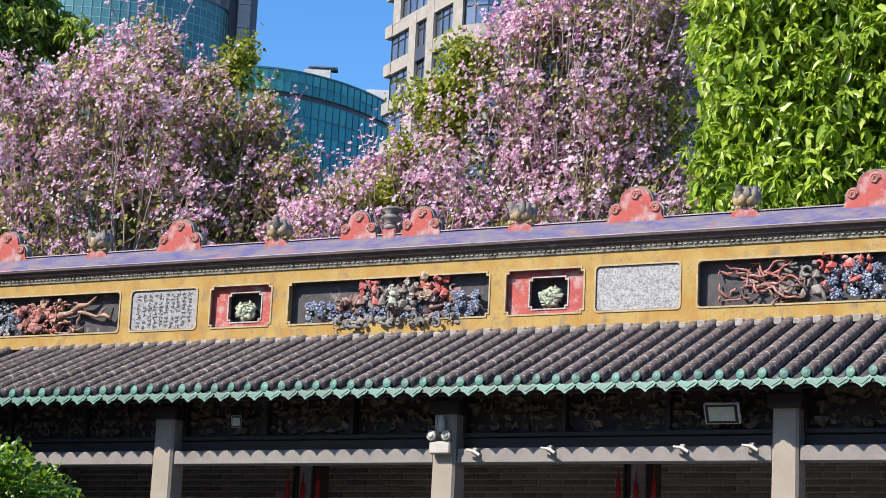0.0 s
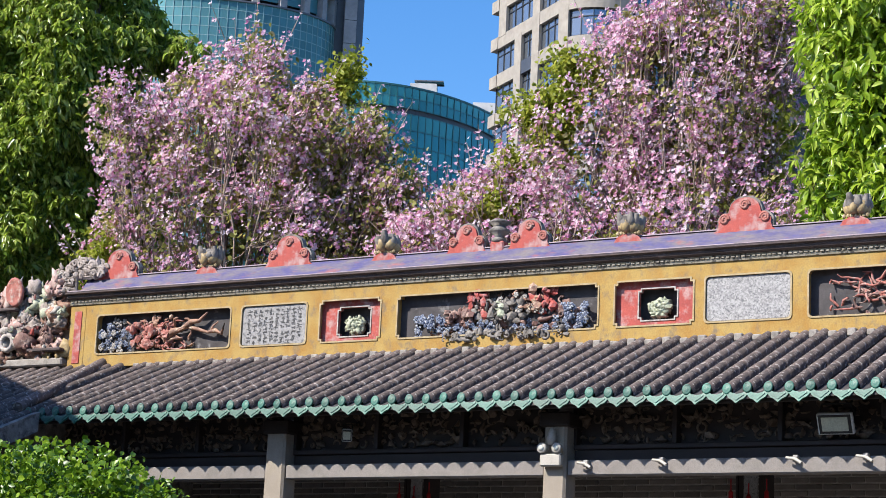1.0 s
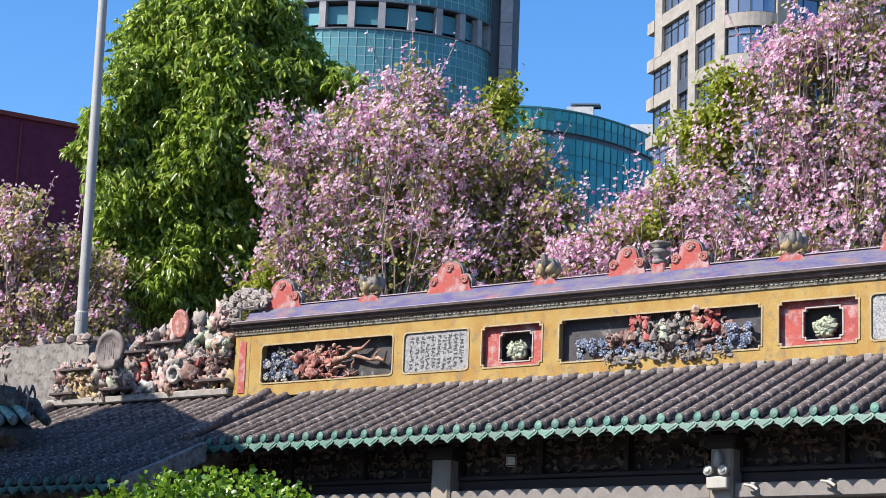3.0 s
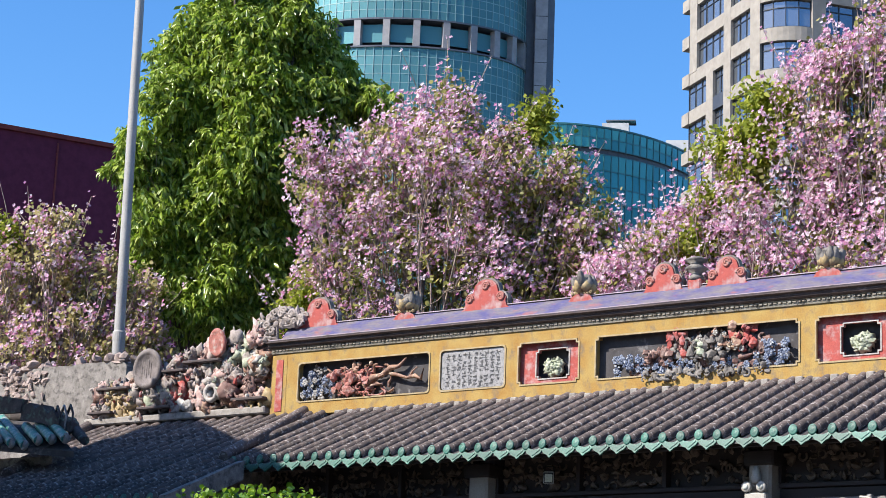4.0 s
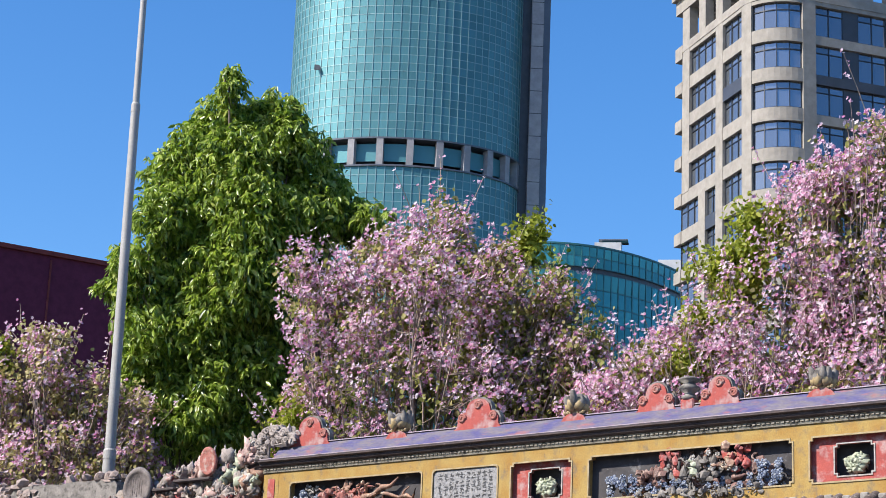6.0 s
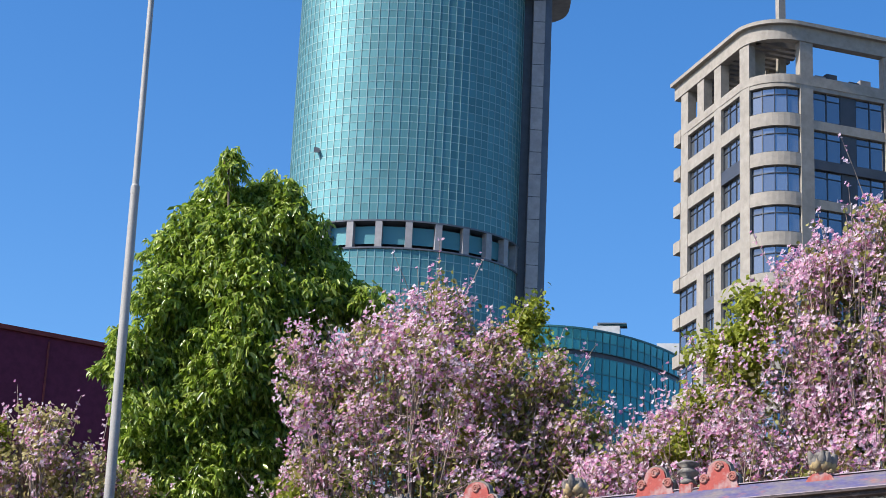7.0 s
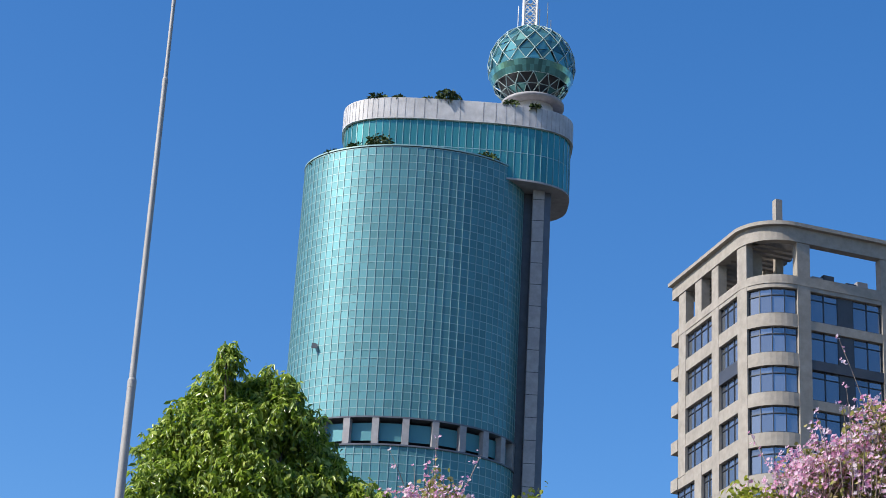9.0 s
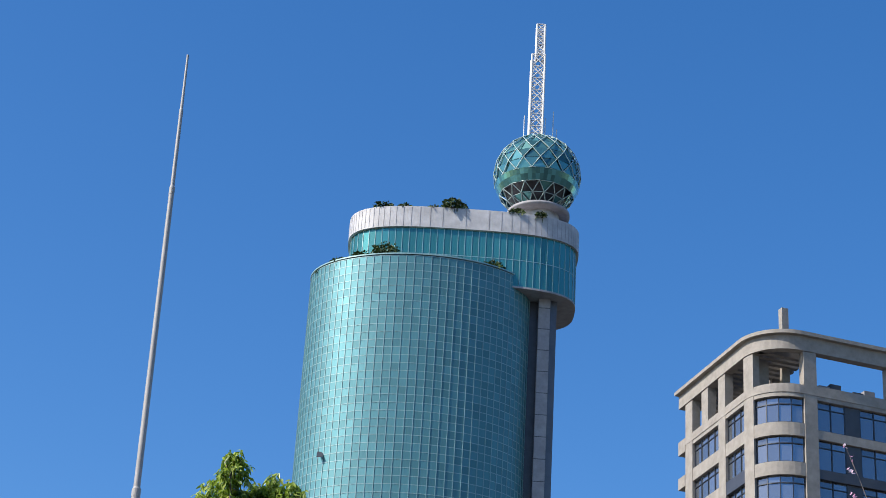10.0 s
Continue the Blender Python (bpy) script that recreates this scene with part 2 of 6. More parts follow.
M_BRICK = mat("grey brick", (0.27, 0.235, 0.21), (0.18, 0.155, 0.14), scale=5, fine=60, vary=0.3, rough=0.9)
M_JOINT = mat("mortar joint", (0.72, 0.67, 0.62), (0.60, 0.55, 0.51), scale=9, rough=0.95)
M_STEEL = mat("painted steel pole", (0.408, 0.385, 0.366), (0.351, 0.332, 0.314), scale=2, fine=40, bump=0.05, rough=0.5)
M_PLASTIC = mat("white plastic", (0.75, 0.75, 0.73), (0.66, 0.66, 0.64), scale=5, bump=0.05, rough=0.4)
M_LAMPGLASS = mat("lamp glass", (0.60, 0.62, 0.56), (0.50, 0.52, 0.47), scale=4, bump=0.0, rough=0.15)
M_PALEGLASS = mat("pale lamp lens", (0.62, 0.64, 0.50), (0.5, 0.52, 0.42), scale=8, bump=0.0, rough=0.2)
M_CABLE = mat("black rubber", (0.02, 0.02, 0.02), rough=0.6)
M_REDSILK = mat("red silk", (0.55, 0.015, 0.02), (0.40, 0.01, 0.015), scale=12, rough=0.6)
M_PAVE = mat("granite paving", (0.085, 0.078, 0.07), (0.065, 0.06, 0.052), scale=0.8, fine=20, third=(0.08, 0.075, 0.065), third_scale=0.5)
M_BARK = mat("bark", (0.17, 0.13, 0.105), (0.09, 0.07, 0.055), scale=8, fine=50, stretch=(1, 1, 0.25), bump=0.6, rough=0.95)
M_TWIG = mat("twig", (0.42, 0.33, 0.27), (0.22, 0.16, 0.13), scale=10, rough=0.9)
M_PLAQUE = mat("weathered grey stone plaque", (0.245, 0.205, 0.195), (0.15, 0.125, 0.118), scale=9, fine=50, third=(0.11, 0.095, 0.09), third_at=(0.54, 0.7), third_scale=13, bump=0.6)
M_MOSS = mat("dark mossy plaster", (0.12, 0.095, 0.09), (0.06, 0.05, 0.047), scale=8, fine=45, third=(0.17, 0.24, 0.18), third_at=(0.54, 0.68), third_scale=9, bump=0.6, rough=0.95)
M_GLAZEWORN = mat("worn green and white glaze", (0.05, 0.24, 0.18), (0.10, 0.30, 0.24), scale=9, fine=40, third=(0.42, 0.43, 0.38), third_at=(0.50, 0.58), third_scale=12, rough=0.4)
# dark tone keeps the added walls from bouncing light under the eave
M_DARKWALL = mat("low-bounce dark brick", (0.10, 0.092, 0.085), (0.07, 0.065, 0.06), scale=5, fine=40)
M_OLDRED = mat("worn red plaque", (0.46, 0.16, 0.13), (0.30, 0.11, 0.09), scale=10, fine=50, third=(0.46, 0.34, 0.30), third_at=(0.5, 0.66), third_scale=12, bump=0.6)
M_DULLWHITE = mat("dull off-white plastic", (0.50, 0.47, 0.42), (0.42, 0.39, 0.35), scale=8, bump=0.05, rough=0.5)
M_ORNPALE = mat("chalky pale ornament", (0.50, 0.46, 0.43), (0.36, 0.32, 0.30), scale=14, fine=60, third=(0.16, 0.13, 0.12), third_at=(0.55, 0.7), third_scale=16, bump=0.6)
M_RUBBLE = mat("pinkish crumbled plaster", (0.44, 0.34, 0.30), (0.26, 0.20, 0.18), scale=6, fine=50, third=(0.10, 0.085, 0.08), third_at=(0.56, 0.7), third_scale=8, bump=0.6)
M_LEAF = mat("mango leaf", (0.1, 0.2, 0.04), rough=0.28, island=[(0.07, 0.13, 0.016), (0.22, 0.33, 0.033), (0.40, 0.52, 0.065), (0.60, 0.68, 0.20)], through_light=0.5, bump=0, spec=0.6)
M_LEAFBRIGHT = mat("young mango leaf", (0.1, 0.2, 0.04), rough=0.32, island=[(0.08, 0.16, 0.013), (0.26, 0.41, 0.027), (0.46, 0.61, 0.05), (0.62, 0.73, 0.16)], through_light=0.5, bump=0, spec=0.55)
M_SHRUB = mat("shrub leaf", (0.1, 0.2, 0.04), rough=0.35, island=[(0.04, 0.10, 0.008), (0.14, 0.27, 0.015), (0.33, 0.49, 0.04)], through_light=0.35, bump=0, spec=0.5)
M_OLIVE = mat("orchid tree leaf", (0.1, 0.2, 0.04), rough=0.5, island=[(0.16, 0.17, 0.045), (0.30, 0.31, 0.08), (0.44, 0.42, 0.12), (0.58, 0.50, 0.24)], through_light=0.5, bump=0, spec=0.3)
M_LIME = mat("yellow green leaf", (0.1, 0.2, 0.04), rough=0.5, island=[(0.16, 0.20, 0.02), (0.32, 0.37, 0.04), (0.52, 0.54, 0.09)], through_light=0.5, bump=0, spec=0.3)
M_TANLEAF = mat("yellowing leaf", (0.3, 0.3, 0.1), rough=0.5, island=[(0.24, 0.22, 0.07), (0.42, 0.38, 0.14), (0.58, 0.50, 0.22), (0.66, 0.58, 0.34)], through_light=0.5, bump=0, spec=0.3)
M_PETAL = mat("pink petal", (0.6, 0.3, 0.5), rough=0.6, island=[(0.68, 0.26, 0.48), (0.86, 0.50, 0.69), (0.93, 0.69, 0.82), (0.97, 0.87, 0.93)], through_light=0.5, bump=0, spec=0.2)
M_DARKLEAF = mat("dark terrace leaf", (0.1, 0.2, 0.04), rough=0.5, island=[(0.03, 0.05, 0.015), (0.06, 0.09, 0.02), (0.10, 0.13, 0.04)], bump=0, spec=0.3)
M_DARKSTRIP = mat("dark blue-grey strip", (0.13, 0.135, 0.16), (0.10, 0.105, 0.125), scale=0.5, bump=0, rough=0.3)
M_DEEPRIB = mat("deep teal rib", (0.04, 0.17, 0.18), (0.035, 0.14, 0.15), scale=0.2, bump=0, rough=0.4)
M_MAROON = mat("maroon cladding", (0.13, 0.027, 0.058), (0.115, 0.023, 0.05), scale=0.3, fine=4, bump=0.05, rough=0.8, spec=0.15)
M_BEIGE = mat("beige stone cladding", (0.339, 0.305, 0.267), (0.307, 0.276, 0.24), scale=0.5, fine=1.5, bump=0, third=(0.321, 0.288, 0.249), third_scale=0.35, rough=0.75)
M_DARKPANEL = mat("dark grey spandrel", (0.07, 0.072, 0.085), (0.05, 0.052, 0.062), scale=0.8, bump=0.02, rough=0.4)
M_FRAME = mat("dark window frame", (0.035, 0.04, 0.055), rough=0.4, bump=0)
M_OFFWHITE = mat("white metal cladding", (0.532, 0.522, 0.532), (0.475, 0.465, 0.475), scale=0.15, fine=0.6, bump=0.03, rough=0.55)
M_CONCRETE = mat("grey stone shaft", (0.34, 0.33, 0.345), (0.29, 0.28, 0.295), scale=0.3, fine=0.8, bump=0.05, rough=0.7)
M_MULLION = mat("teal mullion", (0.28, 0.44, 0.445), (0.23, 0.37, 0.375), scale=0.2, bump=0, rough=0.4, metal=0.2)
M_SPHEREBAR = mat("pale sphere bars", (0.42, 0.54, 0.52), (0.34, 0.46, 0.45), scale=0.4, bump=0, rough=0.4)
M_MAST = mat("white painted lattice", (0.80, 0.80, 0.80), (0.7, 0.7, 0.7), scale=1, bump=0, rough=0.5)


def glass(name, tint, rough=0.06, vary=0.25, base=0.5, single=False):
    """Coated facade glass: a dark tinted body under a mirror-like coat, pane by pane a little different."""
    m = bpy.data.materials.new(name)
    m.use_nodes = True
    nt = m.node_tree
    N, Lk = nt.nodes.new, nt.links.new
    bsdf = nt.nodes["Principled BSDF"]
    source, cr = N("ShaderNodeObjectInfo" if single else "ShaderNodeNewGeometry"), N("ShaderNodeMapRange")
    Lk(source.outputs["Random" if single else "Random Per Island"], cr.inputs[0])
    cr.inputs[3].default_value, cr.inputs[4].default_value = 1 - vary, 1 + vary
    hs = N("ShaderNodeHueSaturation")
    hs.inputs["Color"].default_value = (*tint, 1)
    Lk(cr.outputs[0], hs.inputs["Value"])
    Lk(hs.outputs[0], bsdf.inputs["Base Color"])
    bsdf.inputs["Metallic"].default_value = base
    bsdf.inputs["Roughness"].default_value = rough
    bsdf.inputs["Specular IOR Level"].default_value = 0.4
    return m


M_TEAL = glass("teal facade glass", (0.076, 0.213, 0.238), rough=0.48, base=0.42, vary=0.13)
M_TEALDEEP = glass("deep teal facade glass", (0.055, 0.25, 0.25), rough=0.22, base=0.5, vary=0.18)
M_WINDOW = glass("blue window glass", (0.225, 0.25, 0.285), rough=0.05, base=0.75, vary=0.5)
M_SPHERE = glass("green sphere glass", (0.10, 0.27, 0.27), rough=0.14, base=0.6, vary=0.4, single=True)
M_SPHEREBELT = glass("pale green belt glass", (0.10, 0.27, 0.27), rough=0.14, base=0.6, vary=0.4)

# ---- ground ----
g = Shape()
g.add([(-3000, -3000, 0), (3000, -3000, 0), (3000, 3000, 0), (-3000, 3000, 0)], [(0, 1, 2, 3)])
solid("ground", g, M_PAVE, "grey granite paving of the courtyard and the land beyond", "ground", "structure")

# ---- the gallery: columns, beam, frieze, back wall ----
VE, ZE, TAN = 21.2, 4.93, math.tan(radians(22.9))
VR = 23.65
VC = 21.68
COLS = (-19.6, -15.44, -11.33, -7.07, -2.85)


def roof_z(v):
    return ZE + (v - VE) * TAN


def column(u):
    root = thing("granite_column", "square pale granite column with chamfered edges under the eave", "column", (u, VC + .17, 0), "gallery columns")
    s = Shape()
    h = 0.15
    top = [(-h, -h), (h, -h), (h, h), (-h, h)]
    prof = []
    for z, k in ((0.45, 1.18), (4.5, 1.0), (4.62, 1.0)):
        c = 0.03
        r = h * k
        prof.append([(u + x, VC + .17 + y, z) for x, y in ((-r + c, -r), (r - c, -r), (r, -r + c), (r, r - c), (r - c, r), (-r + c, r), (-r, r - c), (-r, -r + c))])
    vs = [p for lv in prof for p in lv]
    fs = [(i * 8 + k, i * 8 + (k + 1) % 8, (i + 1) * 8 + (k + 1) % 8, (i + 1) * 8 + k) for i in range(2) for k in range(8)]
    s.add(vs, fs)
    part("shaft", s, M_GRANITE, root)
    b = Shape().box(u - .26, u + .26, VC - .09, VC + .43, 0.12, 0.46, 0.03)
    part("base", b, M_GRANITE, root)
    part("capital", Shape().box(u - .2, u + .2, VC - .02, VC + .36, 4.62, 4.80, 0.02), M_WOOD, root)


for u in COLS:
    column(u)

for i in range(len(COLS) - 1):
    a, b = COLS[i] + .16, COLS[i + 1] - .16
    solid("granite_beam", Shape().box(a, b, VC + .06, VC + .28, 4.035, 4.215, 0.012), M_BEAM, "long pale granite beam between two gallery columns", "beam", group="gallery beams")
    root = thing("carved_frieze", "dark timber frieze with worn carved foliage between the columns", "frieze", (a, VC + .2, 4.3), "gallery friezes")
    part("backing", Shape().box(a, b, VC + .35, VC + .40, 4.22, 5.05), M_WOOD, root)
    # beam ends at its shadow line; this dark board's colour gives the shade above
    part("lower_board", Shape().box(a, b, VC + .24, VC + .35, 4.22, 4.355, .006), M_WOOD, root, "plain dark board over the beam, in place of its shaded top")
    part("rail", Shape().box(a, b, VC + .20, VC + .35, 4.36, 4.42, 0.01), M_WOOD, root)
    rnd = random.Random(70 + i)
    s = Shape()
    x = a + .06
    while x < b - .1:
        for row in range(4):
            z = 4.50 + row * .12 + rnd.uniform(-.03, .03)
            if rnd.random() < .30:
                continue
            w, h = rnd.uniform(.03, .085), rnd.uniform(.025, .06)
            c = (x + rnd.uniform(-.04, .04), VC + .31 + rnd.uniform(0, .05), z)
            if rnd.random() < .65:
                s.blob(c, (w, .05, h), 1.3, rnd.random() * 9, 1)
            else:
                s.torus(c, w * .7, .018, turns=rnd.uniform(.5, .9), n=8, m=4, ax=(math.cos(x * 9), 0, math.sin(x * 9)), bx=(-math.sin(x * 9), 0, math.cos(x * 9)))
        x += rnd.uniform(.05, .085)
    part("carving", s, M_CARVE, root, "worn carved foliage", "stuff")
    n = 3
    for k in range(n + 1):
        x = a + (b - a) * k / n
        part("divider", Shape().box(x - .03, x + .03, VC + .22, VC + .36, 4.42, 4.98, .006), M_WOOD, root)

VB = 24.9
wall = thing("wall_north", "grey brick back wall of the gallery with pale mortar joints", "wall", (-13, VB, 0), kind="structure")
part("core", Shape().box(-26, 2, VB + .02, VB + .35, 0, 5.4), M_JOINT, wall, "mortar body of the wall")
part("gallery_ceiling", Shape().box(-19.2, 2, VC + .5, VB - .05, 5.25, 5.33), M_WOOD, wall, "dark timber ceiling boards")
solid("end_wall_west", Shape().box(-19.6, -19.2, VC + .5, VB, 0, 5.2), M_STONEGREY, "plain grey wall that closes the end of the gallery", "wall", "structure")
solid("end_wall_east", Shape().box(1.6, 2.0, VC + .5, VB, 0, 5.2), M_STONEGREY, "plain grey wall that closes the far end of the gallery", "wall", "structure")

# ---- main roof ----
roof = thing("tiled_roof", "sloping roof of grey barrel tiles with green glazed eave tiles", "roof", (-13, VE, ZE))
U0, U1, PITCH = -19.55, -2.2, 0.2474
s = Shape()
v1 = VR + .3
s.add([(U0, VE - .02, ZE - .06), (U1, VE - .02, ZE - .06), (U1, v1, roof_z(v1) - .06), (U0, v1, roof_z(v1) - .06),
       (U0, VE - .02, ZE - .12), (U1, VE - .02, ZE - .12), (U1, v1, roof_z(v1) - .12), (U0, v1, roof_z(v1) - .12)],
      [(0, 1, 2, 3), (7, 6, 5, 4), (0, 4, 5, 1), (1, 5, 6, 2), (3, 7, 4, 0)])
part("deck", s, M_DECK, roof, "grey pan tiles under the barrel rows, darkened for the shade between them")
part("fascia", Shape().box(U0, U1, VE + .05, VE + .12, ZE - .15, ZE - .115, .004), M_WOOD, roof, "dark timber fascia")


def barrel_row(length, seg=0.25, r=0.066, seed=0):
    """A row of overlapping half-round tiles, running up the slope from the eave."""
    rnd = random.Random(seed)
    s = Shape()
    n, m = max(1, int(length / seg)), 8
    for k in range(n):
        y0, y1 = k * length / n, (k + 1) * length / n + .012
        ra, rb = r * rnd.uniform(1.0, 1.015), r * rnd.uniform(0.985, 1.0)
        dx, dz = rnd.uniform(-.002, .002), rnd.uniform(-.002, .002)
        vs = []
        for y, q in ((y0, ra * .975), (y0, ra), (y1, rb)):
            for j in range(m + 1):
                a = math.pi * j / m
                z = dz + q * 1.05 * math.sin(a) - .03 * (1 if j in (0, m) else 0)
                vs.append((dx + q * math.cos(a), y * math.cos(radians(22.9)) - z * math.sin(radians(22.9)), y * math.sin(radians(22.9)) + z * math.cos(radians(22.9))))
        fs = [(i * (m + 1) + j, (i + 1) * (m + 1) + j, (i + 1) * (m + 1) + j + 1, i * (m + 1) + j + 1) for i in range(2) for j in range(m)]
        s.add(vs, fs, True)
    return s


slope_len = (VR - VE) / math.cos(radians(22.9))
ROWMESH = [mesh_of("barrel_row", barrel_row(slope_len, seed=k), M_TILE) for k in range(6)]
s = Shape()
s.lathe([(0.066, -0.012), (0.071, 0.0), (0.071, 0.016), (0.064, 0.022), (0.05, 0.020), (0.025, 0.026), (0.0005, 0.026)], n=16, sx=.78, sy=.92)
s.v = [(x, -z, y) for x, y, z in s.v]
DISC = mesh_of("eave_disc", s, M_GREEN)
s = Shape()
s.plate([(-.115, .035), (-.125, -.02), (-.09, -.065), (-.045, -.085), (0, -.125), (.045, -.085), (.09, -.065), (.125, -.02), (.115, .035), (.06, .0), (0, -.012), (-.06, .0)], -.012, .012)
s.plate([(-.085, .005), (-.09, -.02), (-.04, -.06), (0, -.09), (.04, -.06), (.09, -.02), (.085, .005), (0, -.022)], -.02, -.011)
DRIP = mesh_of("drip_tile", s, M_GREEN)
rows = int((U1 - U0) / PITCH)
for k in range(rows):
    u = -6.177 + PITCH * (k - 54)
    if u < U0 + .05 or u > U1:
        continue
    jz = 0.006 * math.sin(k * 2.3)
    piece("barrel_row", ROWMESH[k % 6], roof, (u, VE, ZE + jz - .01))
    piece("eave_disc", DISC, roof, (u, VE - .008, ZE + .005 + jz), (-8, 0, 7 * math.sin(k * 5.1)))
    piece("drip_tile", DRIP, roof, (u + PITCH / 2, VE - .015, ZE - .055), (-12, 3 * math.sin(k * 3.7), 0))
# mortar pads where the pans meet the ridge wall
s = Shape()
for k in range(rows):
    u = -6.177 + PITCH * (k - 54) + PITCH / 2
    if U0 < u < U1:
        s.box(u - .055, u + .055, VR - .09, VR - .004, roof_z(VR) - .06, roof_z(VR) + .03 + .012 * math.sin(k * 3.1), .012)
part("mortar_pads", s, M_MORTAR, roof, "pale lime mortar along the ridge foot", "stuff")

# ---- ridge wall ----
ridge = thing("ridge_wall", "ochre ridge wall with painted panels, plaster reliefs and worn red crests", "ridge", (-13.35, VR, 6.0))
UL, UR = -20.84, -5.86
CZ0, CZ1 = 5.98, 6.955


def rect12(x0, x1, z0, z1, c, ox0=None, ox1=None, oz0=None, oz1=None, round_=False):
    """Inner outline with stepped or rounded corners, and the matching outer rectangle."""
    k = c * 0.3 if round_ else c
    inner = [(x0, z0 + c), (x0 + k, z0 + k), (x0 + c, z0), (x1 - c, z0), (x1 - k, z0 + k), (x1, z0 + c),
             (x1, z1 - c), (x1 - k, z1 - k), (x1 - c, z1), (x0 + c, z1), (x0 + k, z1 - k), (x0, z1 - c)]
    if ox0 is None:
        return inner
    outer = [(ox0, z0 + c), (ox0, oz0), (x0 + c, oz0), (x1 - c, oz0), (ox1, oz0), (ox1, z0 + c),
             (ox1, z1 - c), (ox1, oz1), (x1 - c, oz1), (x0 + c, oz1), (ox0, oz1), (ox0, z1 - c)]
    return inner, outer


def inset(poly, d):
    cx = sum(p[0] for p in poly) / len(poly)
    cz = sum(p[1] for p in poly) / len(poly)
    return [(x - d * (1 if x > cx else -1), z - d * (1 if z > cz else -1)) for x, z in poly]


# kind, inner edges, cell edges
CELLS = [
    ("relief", -20.30, -17.75, -20.52, -17.67), ("poem", -17.58, -16.40, -17.67, -16.325), ("box", -16.20, -15.15, -16.325, -15.045),
    ("relief", -14.90, -11.76, -15.045, -11.655), ("box", -11.55, -10.40, -11.655, -10.345), ("poem", -10.27, -9.08, -10.345, -8.98),
    ("relief", -8.88, -6.40, -8.98, -6.18),
]
Z0, Z1 = 6.165, 6.79
part("core", Shape().box(UL + .02, UR - .02, VR + .27, VR + .42, CZ0, 7.10), M_STONEGREY, ridge, "plastered core of the ridge wall")
part("end_pier", Shape().box(UL, -20.52, VR, VR + .27, CZ0, CZ1, .01), M_YELLOW, ridge)
part("end_pier", Shape().box(-6.18, UR, VR, VR + .27, CZ0, CZ1, .01), M_YELLOW, ridge)
part("red_strip", Shape().box(-20.74, -20.60, VR - .012, VR - .001, 6.05, 6.86, .004), M_RED, ridge, "narrow strip of faded red paint")
for kind, x0, x1, o0, o1 in CELLS:
    notch = .042 if kind == "box" or x0 == -14.90 else .05
    inner, outer = rect12(x0, x1, Z0, Z1, notch, o0, o1, CZ0, CZ1, round_=(kind == "poem" or x0 in (-20.30, -8.88)))
    depth = .03 if kind == "poem" else (.075 if kind == "box" else .125)
    fr = part("panel_frame", Shape().ring(outer, inner, VR, VR + depth), M_YELLOW, ridge, "ochre limewashed frame stained with dark runs")
    part("trim", Shape().ring(inner, inset(inner, .022), VR - .012, VR + .02), M_TRIM, ridge, "pale raised trim line")
    if kind == "relief":
        part("panel_back", Shape().box(o0, o1, VR + depth, VR + depth + .03, CZ0, CZ1), M_BLACK, ridge, "flaking black panel ground")
    elif kind == "poem":
        pb = part("inscription_panel", Shape().plate(inset(inner, .03), VR + .012, VR + .03), M_PAPERWORN if x0 > -12 else M_PAPER, ridge, "weathered grey panel with faded brush lettering")
        part("frame_back", Shape().box(o0, o1, VR + .031, VR + .05, CZ0, CZ1), M_YELLOW, ridge)
        rnd = random.Random(int(-x0 * 10))
        s = Shape()
        n = 10
        faint = x0 > -12
        for k in range(n):
            xc = x0 + .1 + (x1 - x0 - .2) * (k + .5) / n
            z = Z1 - .08
            while z > Z0 + .08:
                h = rnd.uniform(.03, .055)
                if rnd.random() < (0 if faint else .95):
                    for q in range(5):
                        w, t = rnd.uniform(.010, .028), rnd.uniform(.004, .008)
                        if q % 2:
                            w, t = t, w * .8
                        zz = z - h * rnd.random()
                        xx = xc + rnd.uniform(-.028, .028)
                        s.box(xx - w, xx + w, VR + .0085, VR + .0125, zz - t, zz + t)
                z -= h + .015
        if s.v:
            part("brush_marks", s, M_INK, pb, "faded dark brush marks", "stuff")
    else:
        hx, hz, hw, hh = (x0 + x1) / 2 + .03, 6.47, .27, .205
        hole = rect12(hx - hw, hx + hw, hz - hh, hz + hh, .04)
        out2 = [(o0, hz - hh + .04), (o0, CZ0), (hx - hw + .04, CZ0), (hx + hw - .04, CZ0), (o1, CZ0), (o1, hz - hh + .04),
                (o1, hz + hh - .04), (o1, CZ1), (hx + hw - .04, CZ1), (hx - hw + .04, CZ1), (o0, CZ1), (o0, hz + hh - .04)]
        part("red_board", Shape().ring(out2, hole, VR + depth, VR + depth + .05), M_RED, ridge, "peeling red board with a stepped opening")
        part("hole_trim", Shape().ring([(x + .018 * (1 if x > hx else -1), z + .018 * (1 if z > hz else -1)) for x, z in hole], hole, VR + depth - .012, VR + depth + .01), M_WHITE, ridge)
        part("panel_back", Shape().box(o0, o1, VR + .25, VR + .268, CZ0, CZ1), M_BLACK, ridge)
        f = Shape()
        rnd = random.Random(5 + int(-x0))
        for q in range(46):
            a, k = rnd.uniform(0, 6.28), rnd.random() ** .6
            w = rnd.uniform(.02, .055)
            px_, pz_ = hx - .02 + .13 * k * math.cos(a), hz - .04 + .12 * k * math.sin(a)
            f.blob((px_, VR + .15 - .03 * (1 - k), pz_), (w * rnd.uniform(.8, 1.7), .05, w), 1.1, rnd.random() * 30, 2 if w > .04 else 1)
